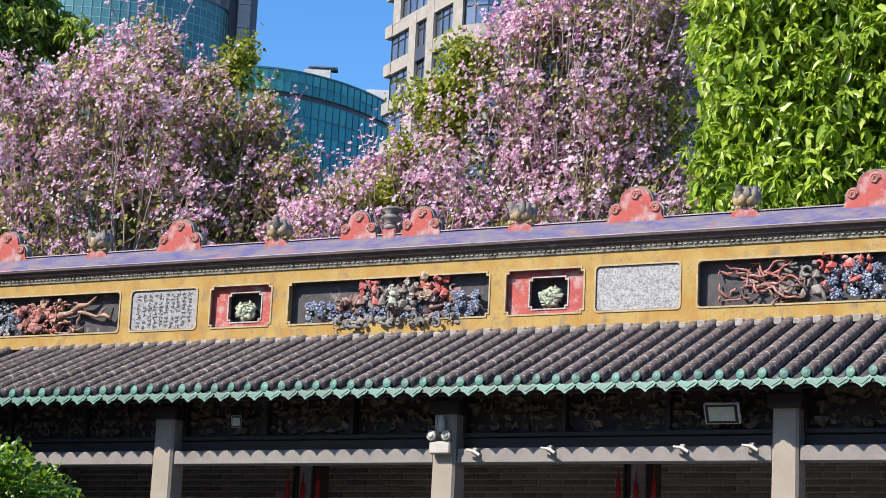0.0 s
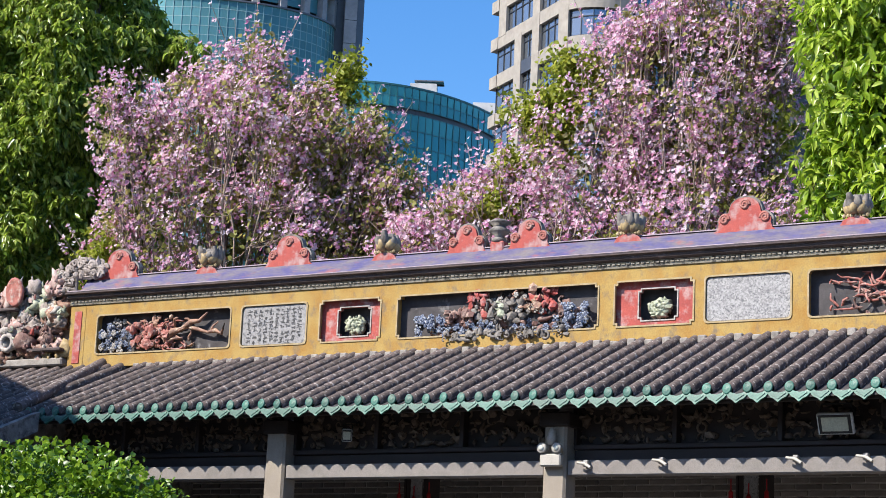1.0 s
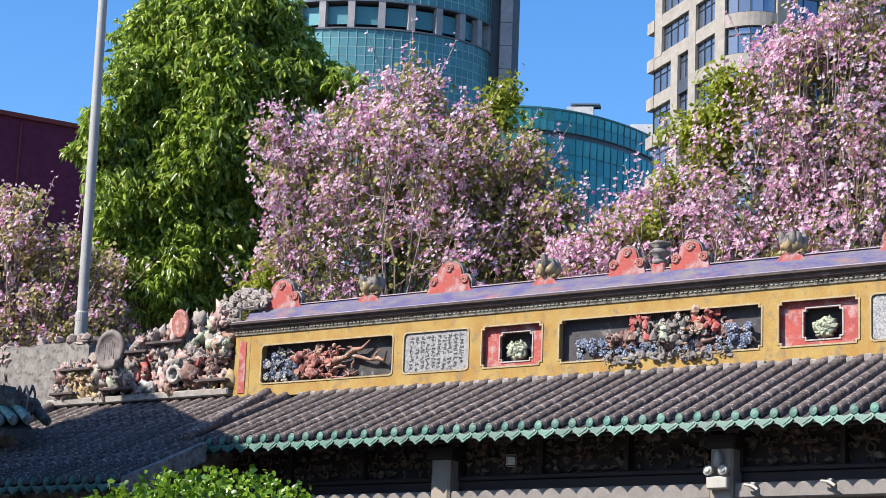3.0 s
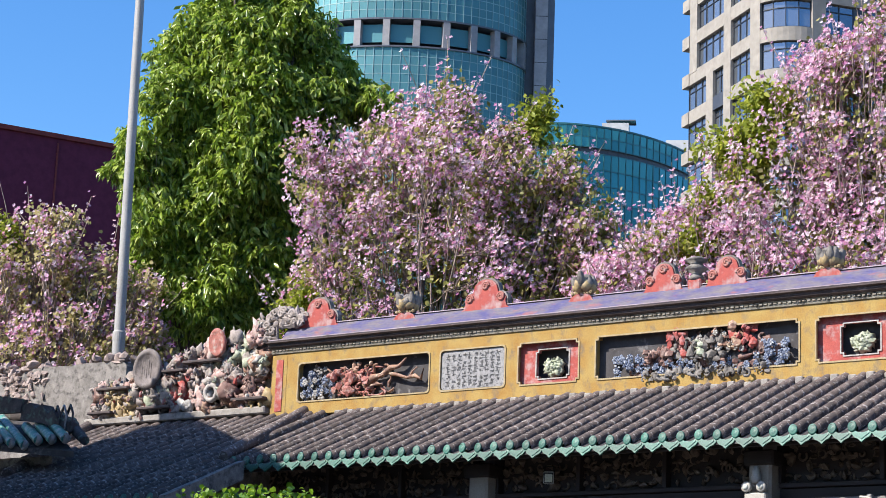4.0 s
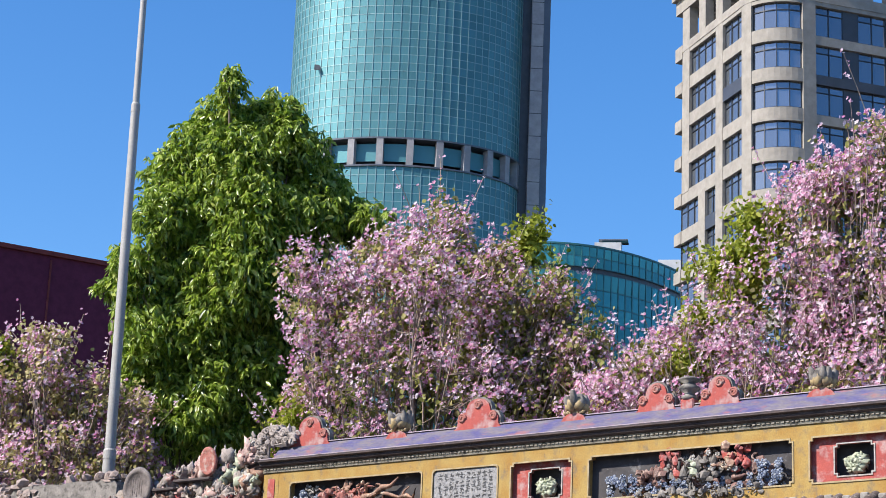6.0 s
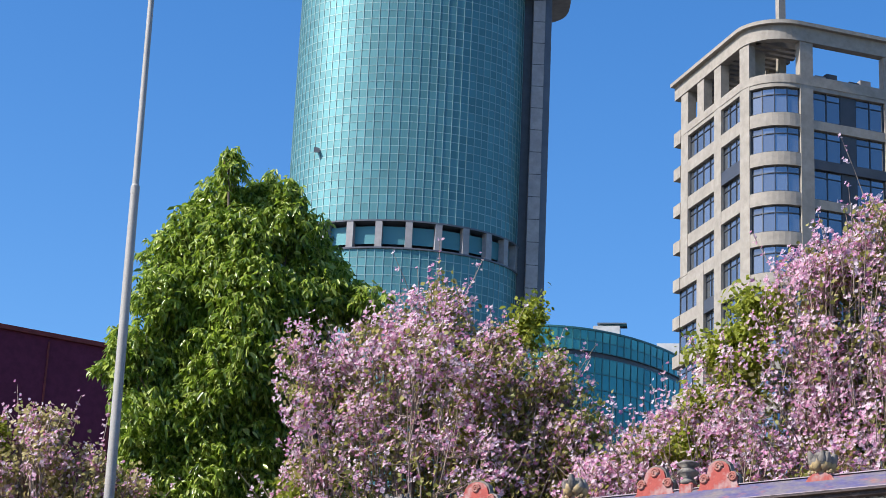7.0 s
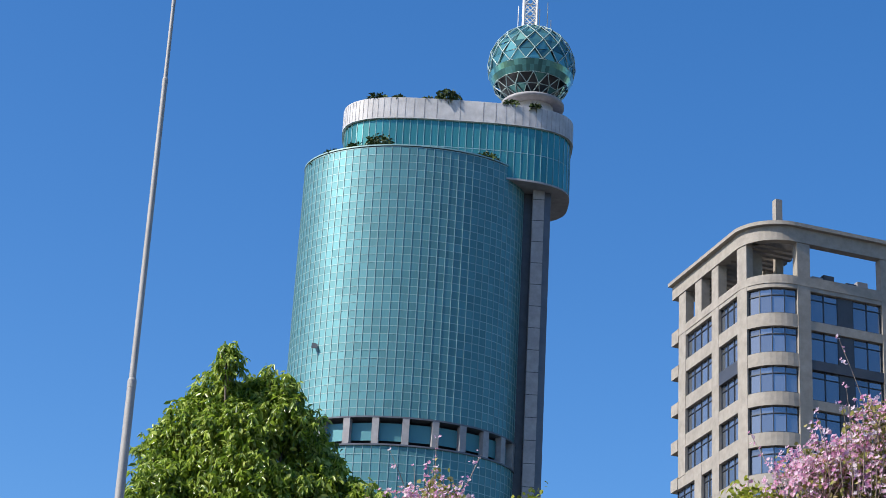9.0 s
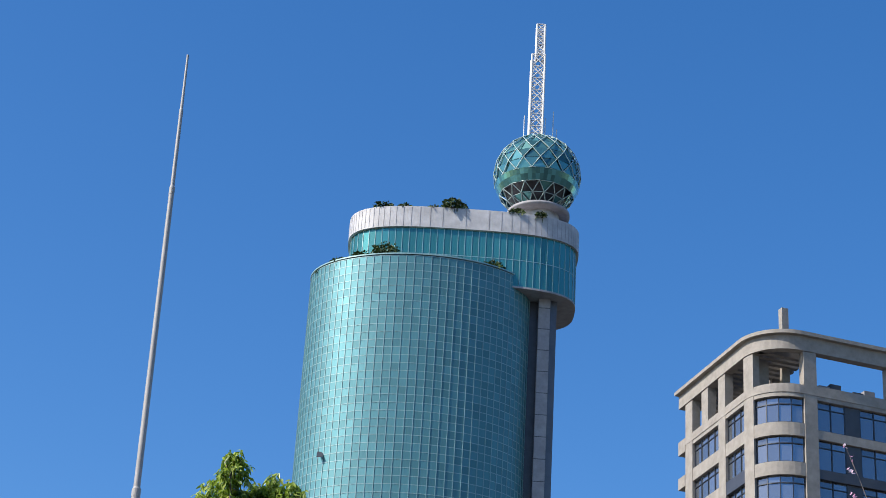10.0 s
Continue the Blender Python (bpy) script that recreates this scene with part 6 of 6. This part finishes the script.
for i in range(len(LATS) - 1):
    s0, s1 = .5 * (i % 2), .5 * ((i + 1) % 2)
    for k in range(ROUND):
        a, b = ball(LATS[i], k, shift=s0), ball(LATS[i], k + 1, shift=s0)
        c, d = ball(LATS[i + 1], k + (0 if s1 else 1), shift=s1), ball(LATS[i + 1], k + (1 if s1 else 2), shift=s1)
        if LATS[i] == -32:
            for q in range(4):
                belt.add([on_ball(ball(la, k + (q + f) / 4, SPR * .995)) for la, f in ((-32, 0), (-32, 1), (-23, 1), (-23, 0))], [(0, 1, 2, 3)])
                belt.add([on_ball(ball(la, k + (q + f) / 4, SPR * .995)) for la, f in ((-23, 0), (-23, 1), (-15, 1), (-15, 0))], [(0, 1, 2, 3)])
        else:
            for tri in ((a, b, c), (b, d, c)):
                m = (tri[0] + tri[1] + tri[2]) / 3
                if LATS[i] < -32 and rnd.random() < .8:
                    continue
                f = rnd.uniform(.955, .985)
                tip = Vector((rnd.gauss(0, .10), rnd.gauss(0, .10), rnd.gauss(0, .10)))
                outer = [on_ball((m + (p - m) * .93) * f + tip * (q - 1)) for q, p in enumerate(tri)]
                inner = [on_ball((m + (p - m) * .93) * (f - .006) + tip * (q - 1)) for q, p in enumerate(tri)]
                part("pane", Shape().add(outer + inner, [(0, 1, 2), (5, 4, 3), (0, 3, 4, 1), (1, 4, 5, 2), (2, 5, 3, 0)]), M_SPHERE, sph)
            for p, q in ((a, c), (b, c)):
                bars.tube([on_ball(p), on_ball(q)], .085, 4)
        if LATS[i] <= -15:
            bars.tube([on_ball(a), on_ball(b)], .06, 4)
part("sphere_belt", belt, M_SPHEREBELT, sph, "smooth belt of pale green glass")
part("sphere_lattice", bars, M_SPHEREBAR, sph, "diamond lattice of pale bars", "stuff")


def drum(profile, x, mat_, name, label=""):
    q = Shape().lathe(profile, 0, 0, 28)
    q.v = [at_tower(x + a, b, c) for a, b, c in q.v]
    return part(name, q, mat_, tower, label)


drum([(3.3, 153.5), (3.3, 157.9)], SPX + .5, M_OFFWHITE, "sphere_drum", "white drum under the sphere")
drum([(4.6, 156.7), (5.1, 156.8), (5.1, 157.3), (4.6, 157.5)], SPX + .4, M_CONCRETE, "sphere_ring", "white ring that carries the sphere")


def lattice(x, y, z0, z1, w, leg=.20, brace=.13):
    q = Shape()
    c = [(x - w / 2, y - w / 2), (x + w / 2, y - w / 2), (x + w / 2, y + w / 2), (x - w / 2, y + w / 2)]
    n = int((z1 - z0) / (w * .95))
    for a in c:
        q.tube([at_tower(*a, z0), at_tower(*a, z1)], leg, 5)
    for k in range(n):
        za, zb = z0 + (z1 - z0) * k / n, z0 + (z1 - z0) * (k + 1) / n
        for i in range(4):
            a, b = c[i], c[(i + 1) % 4]
            q.tube([at_tower(*a, za), at_tower(*b, zb)], brace, 4)
            q.tube([at_tower(*b, za), at_tower(*a, zb)], brace, 4)
            q.tube([at_tower(*a, zb), at_tower(*b, zb)], brace, 4)
    return q


part("mast", lattice(17.78, 0, 186.9, 193.6, 1.35), M_MAST, tower, "narrow top of the white lattice mast")
part("mast", lattice(17.5, 0, 171.0, 187.3, 2.15), M_MAST, tower, "white lattice mast")
for dx, h in ((-2.5, 175.8), (2.3, 176.9), (2.9, 173.5), (1.0, 175.5)):
    part("aerial", Shape().tube([at_tower(SPX + dx, 0, 170.6), at_tower(SPX + dx, 0, h)], .08, 5), M_MAST, tower)

# roof garden
rng = np.random.default_rng(31)
for x, y, z, r, n in ((-6.5, -6.0, 154.2, 1.3, 260), (-3.0, -7.0, 154.2, .6, 120), (4.6, -7.4, 154.3, 1.7, 420), (1.5, -7.4, 154, .6, 90), (-9, -8.4, 143.6, 1.5, 330), (-5.5, -9.4, 144.4, 1.9, 420), (-12.5, -7.2, 143.2, 1.2, 240),
                      (-15.0, -4.8, 142.9, .8, 140), (11.2, -8.0, 143.4, 1.6, 330), (13.0, -6.8, 143.0, 1.1, 200), (14.5, -7.5, 154, 1.0, 180), (18.5, -7.5, 154, .7, 120)):
    r *= .85
    c = Vector(at_tower(x, y + 1.1, z - .55))
    root = thing("roof_shrub", "dark green potted shrub on a tower terrace", "shrub", c, "roof garden shrubs", local=False)
    p, d = in_crown(rng, n, [(tuple(c + Vector((0, 0, r * .45))), (r * 1.35, r, r * .75))], .2)
    cloud_mesh("foliage", *leaf_quads(p, unit(d + rng.normal(size=p.shape) * .8), .75, .22, rng), M_DARKLEAF, root)
    part("stem", Shape().tube([c - Vector((0, 0, 1.2)), c + Vector((0, 0, r * .5))], .09, 5), M_BARK, root)

# curved teal block between the towers
GC = Vector((-24.0, 268.4, 0))
gb = thing("curved_glass_block", "lower curved teal glass office block", "building", GC, local=False)
TC_keep, TX_keep, TY_keep = TC, TX, TY
TC, TX, TY = GC, Vector((1, 0, 0)), Vector((0, 1, 0))
GA, GB, GT = 22.0, 40.0, 1.5 * math.pi - .04
gs, ms = curtain(GA, GB, 66.9, 69.4, 40, 2, 8, gap=.12, t0=GT, t1=2 * math.pi, tilt=.014)
part("glass_panes", gs, M_TEALDEEP, gb, kind="stuff")
part("mullions", ms, M_DEEPRIB, gb, kind="stuff")
gs, ms = curtain(GA, GB, 20, 66.2, 40, 24, 9, gap=.12, t0=GT, t1=2 * math.pi, tilt=.014)
part("lower_glass_panes", gs, M_TEALDEEP, gb, kind="stuff")
part("lower_mullions", ms, M_DEEPRIB, gb, kind="stuff")


def bow(a_, b_, z0, z1, n=40):
    """The bowed front drawn back to a straight rear."""
    pts = [oval(a_, b_, GT + (2 * math.pi - GT) * k / n) for k in range(n + 1)]
    pts += [(a_, 12.0), (pts[0][0], 12.0)]
    m = len(pts)
    return Shape().add([at_tower(x, y, z) for z in (z0, z1) for x, y in pts],
                       [(k, (k + 1) % m, (k + 1) % m + m, k + m) for k in range(m)] + [tuple(reversed(range(m))), tuple(range(m, 2 * m))])


part("core", bow(GA - .4, GB - .4, 0, 69.2), M_DARKPANEL, gb)
part("belt", bow(GA - .2, GB - .2, 66.2, 66.9), M_DARKPANEL, gb, "dark recessed belt")
part("roof_edge", bow(GA + .1, GB + .1, 69.4, 69.62), M_DEEPRIB, gb, "teal roof edge")
for x, y, w, h in ((8.0, -33.5, 1.6, 1.5), (15.2, -26.0, 1.5, 1.5)):
    u0 = Shape()
    u0.add([at_tower(x + a, y + b, z) for z in (69.6, 69.6 + h) for a, b in ((-w, -1), (w, -1), (w, 1), (-w, 1))], [(0, 1, 5, 4), (1, 2, 6, 5), (2, 3, 7, 6), (3, 0, 4, 7), (4, 5, 6, 7)])
    part("roof_unit", u0, M_OFFWHITE, gb, "pale roof plant")
part("roof_screen", Shape().add([at_tower(8.2 + a, -33.5 + b, z) for z in (71.35, 71.5) for a, b in ((-1.3, -1), (2.2, -1), (2.2, 1), (-1.3, 1))], [(0, 1, 5, 4), (1, 2, 6, 5), (2, 3, 7, 6), (3, 0, 4, 7), (4, 5, 6, 7)]), M_DARKSTRIP, gb, "dark flat screen on the roof plant")
TC, TX, TY = TC_keep, TX_keep, TY_keep

# beige tower with a rounded corner
RC = Vector((1.451, 144.289, 0))
RA, RB_ = Vector((-.457, .889, 0)), Vector((.889, .457, 0))
bt = thing("beige_tower", "beige stone tower with rounded corner windows and an open roof frame", "tower", RC, local=False)
RAD = 3.3
LA, LB = 14.7, 22.6


def face_point(t, out=0.0):
    """A point of the facade: t runs from the far end of the left face (-LA) round the corner (0) to the right face (LB)."""
    arc = RAD * math.pi / 2
    if t < -arc / 2:
        a = RAD + (-t - arc / 2)
        return RC + RA * a - RB_ * out
    if t > arc / 2:
        b = RAD + (t - arc / 2)
        return RC + RB_ * b - RA * out
    k = (t + arc / 2) / RAD
    c = RC + RA * RAD + RB_ * RAD
    return c - RB_ * (RAD + out) * math.cos(k) - RA * (RAD + out) * math.sin(k)


def t_of(a=None, b=None):
    arc = RAD * math.pi / 2
    return -(a - RAD + arc / 2) if a is not None else b - RAD + arc / 2


def facade_strip(t0, t1, z0, z1, out0, out1):
    """A solid band that follows the facade."""
    n = max(1, int(abs(t1 - t0) / .45)) if (t0 < 2.7 and t1 > -2.7) else 1
    s = Shape()
    ts = [t0 + (t1 - t0) * k / n for k in range(n + 1)]
    vs = []
    for t in ts:
        for o, z in ((out0, z0), (out1, z0), (out1, z1), (out0, z1)):
            p = face_point(t, o)
            vs.append((p.x, p.y, z))
    fs = [(i * 4 + j, (i + 1) * 4 + j, (i + 1) * 4 + (j + 1) % 4, i * 4 + (j + 1) % 4) for i in range(n) for j in range(4)]
    fs += [(3, 2, 1, 0), (n * 4, n * 4 + 1, n * 4 + 2, n * 4 + 3)]
    return s.add(vs, fs)


TL, TRR = t_of(a=LA), t_of(b=LB)
piers = [(t_of(a=13.77), t_of(a=12.47)), (t_of(a=7.72), t_of(a=6.52)), (t_of(a=3.3), -1.4), (t_of(b=3.45), t_of(b=4.55)), (t_of(b=10.8), t_of(b=11.9)), (t_of(b=16.6), t_of(b=17.6))]
bays = [(piers[0][1], piers[1][0]), (piers[1][1], piers[2][0]), (piers[2][1], piers[3][0]), (piers[3][1], t_of(b=7.05)), (t_of(b=8.3), piers[4][0]), (piers[4][1], t_of(b=13.8)), (t_of(b=13.8), piers[5][0])]
TOPW, STOREY = 63.97, 3.2
FLOORS = 17
# body
s = Shape()
n = 60
ts = [TL + (TRR - TL) * k / n for k in range(n + 1)]
pts = [face_point(t, -.75) for t in ts] + [RC + RB_ * LB + RA * LA]
m = len(pts)
s.add([(p.x, p.y, z) for z in (0, 64.3) for p in pts], [(k, (k + 1) % m, (k + 1) % m + m, k + m) for k in range(m)] + [tuple(range(m, 2 * m))])
part("core", s, M_DARKPANEL, bt, "dark body behind the windows")
ZMID = TOPW - STOREY * 4 + .9
for k, (a, b) in enumerate(piers):
    part("pier", facade_strip(a, b, ZMID if k == 0 else 8, 67.88, -.7, .03), M_BEIGE, bt, "beige stone pier")
part("pier", facade_strip(t_of(a=10.75), t_of(a=9.55), 8, ZMID, -.7, .03), M_BEIGE, bt, "beige stone pier")
part("pier", facade_strip(t_of(a=10.75), t_of(a=9.55), 64.3, 67.88, -.7, .03), M_BEIGE, bt, "beige stone pier of the roof frame")
low_bays = [(t_of(a=14.3), t_of(a=10.75)), (t_of(a=9.55), piers[1][0])]
for k in range(FLOORS):
    z = TOPW - STOREY * k
    part("spandrel", facade_strip(TL, piers[3][0], z, z + 1.06, -.7, .0), M_BEIGE, bt, "beige spandrel band")
    part("spandrel", facade_strip(piers[3][0], TRR, z, z + (.74 if k else 1.2), -.7, .0), M_BEIGE, bt, "beige spandrel band")
    for i, (a, b) in enumerate(bays if k < 4 else low_bays + bays[1:]):
        WH = 2.46 if a >= piers[3][1] else 2.14
        w = part("window", facade_strip(a, b, z - WH - .02, z - WH + .10, -.70, -.18), M_FRAME, bt, "dark framed window band")
        nv = max(2, round(abs(b - a) / 1.15))
        g_ = Shape()
        for j in range(nv):
            c0, c1 = a + (b - a) * j / nv + .04, a + (b - a) * (j + 1) / nv - .04
            p, q = face_point(c0, -.27), face_point(c1, -.27)
            g_.add([(p.x, p.y, z - WH + .1), (q.x, q.y, z - WH + .1), (q.x, q.y, z - .62), (p.x, p.y, z - .62)], [(0, 1, 2, 3)])
            g_.add([(p.x, p.y, z - .55), (q.x, q.y, z - .55), (q.x, q.y, z - .04), (p.x, p.y, z - .04)], [(0, 1, 2, 3)])
        part("panes", g_, M_WINDOW, w, "blue tinted panes")
        f_ = Shape()
        for j in range(nv + 1):
            c = a + (b - a) * j / nv
            c = min(max(c, min(a, b) + .03), max(a, b) - .03)
            q = facade_strip(c - .035, c + .035, z - WH, z, -.4, -.20)
            f_.add(q.v, q.f)
        q = facade_strip(a, b, z - .62, z - .55, -.4, -.21)
        f_.add(q.v, q.f)
        part("frame", f_, M_FRAME, w)
    # dark infill between the right-hand bays, and part-height grey bays on the left
    part("infill", facade_strip(t_of(b=7.05), t_of(b=8.3), z - 2.46, z, -.7, -.2), M_DARKPANEL, bt, "dark grey infill panel")
for k in (2, 4, 6, 8, 10):
    z = TOPW - STOREY * k
    part("dark_spandrel", facade_strip(piers[3][1], piers[4][0], z - .01, z + .75, -.3, .004), M_DARKPANEL, bt, "dark grey spandrel panel")
    if k == 2:
        part("dark_spandrel", facade_strip(piers[1][1], piers[2][0], z - .01, z + 1.07, -.3, .004), M_DARKPANEL, bt, "dark grey spandrel panel")
for k in range(5, FLOORS, 2):
    z = TOPW - STOREY * k
    part("dark_spandrel", facade_strip(*low_bays[1], z - .01, z + 1.07, -.3, .004), M_DARKPANEL, bt, "dark grey spandrel panel")
for k in range(FLOORS):
    z = TOPW - STOREY * k
    part("end_slab", facade_strip(TL - .35, TL + .9, z + .02 - (k == 0) * .2, z + 1.0, -.7, .07), M_BEIGE, bt, "projecting beige slab end")
# open roof frame
part("roof_beam", facade_strip(TL - .2, TRR, 67.9, 69.1, -.6, .10), M_BEIGE, bt, "beige roof beam")
part("roof_lip", facade_strip(TL - .35, TRR, 69.1, 69.4, -.9, .45), M_BEIGE, bt, "thin projecting roof lip")
part("parapet", facade_strip(TL, TRR, 64.3, 64.9, -.6, .05), M_BEIGE, bt, "beige parapet")
for k in range(16):
    b0 = RC + RB_ * .55 + RA * (1.8 + .82 * k)
    b1 = RC + RB_ * 4.8 + RA * (1.8 + .82 * k)
    w = RA * .22
    q = Shape()
    q.add([(*(p + s_ * w).xy, z) for z in (67.9, 68.7) for p, s_ in ((b0, -1), (b1, -1), (b1, 1), (b0, 1))], [(0, 1, 5, 4), (1, 2, 6, 5), (2, 3, 7, 6), (3, 0, 4, 7), (4, 5, 6, 7), (3, 2, 1, 0)])
    part("pergola_beam", q, M_BEIGE, bt)


def post(p, w, z0, z1, name="roof_post", mt=None):
    q = Shape()
    q.add([(*(p + RA * a * w + RB_ * b * w).xy, z) for z in (z0, z1) for a, b in ((-1, -1), (-1, 1), (1, 1), (1, -1))], [(0, 1, 5, 4), (1, 2, 6, 5), (2, 3, 7, 6), (3, 0, 4, 7), (4, 5, 6, 7), (3, 2, 1, 0)])
    return part(name, q, mt or M_BEIGE, bt)


for a, b in ((6.2, 4.2), (10.2, 4.2), (13.7, 4.2), (13.7, 8.6), (3.6, 1.7)):
    post(RC + RA * a + RB_ * b, .42, 64.2, 68.2)
part("roof_edge_beam", Shape().add([(*(RC + RA * a + RB_ * b).xy, z) for z in (67.8, 68.9) for a, b in ((5.4, 4.6), (LA, 4.6), (LA, 5.2), (5.4, 5.2))], [(0, 1, 5, 4), (1, 2, 6, 5), (2, 3, 7, 6), (3, 0, 4, 7), (4, 5, 6, 7), (3, 2, 1, 0)]), M_BEIGE, bt)
post(RC + RA * 3.8 + RB_ * 3.87, .29, 64.2, 73.2, "roof_post")
for k in range(7):
    p = RC + RA * 2.2 + RB_ * (5.2 + 1.0 * k)
    post(p, .46, 64.2, 65.85 + .3 * (k % 3), "roof_plant", M_CONCRETE if k % 2 else M_DARKPANEL)

# ---- single bricks of the gallery wall ----
q = Shape().box(-.178, .178, -.015, .015, -.0315, .0315, .005)
BRICK = mesh_of("brick", q, M_BRICK)
for r in range(8):
    z = 4.46 - .085 * r
    for k in range(37):
        u = -20.0 + .375 * k + (.1875 if r % 2 else 0)
        if u < -6.2:
            piece("brick", BRICK, wall, (u, VB + .012 + .003 * math.sin(u * 31 + r), z))
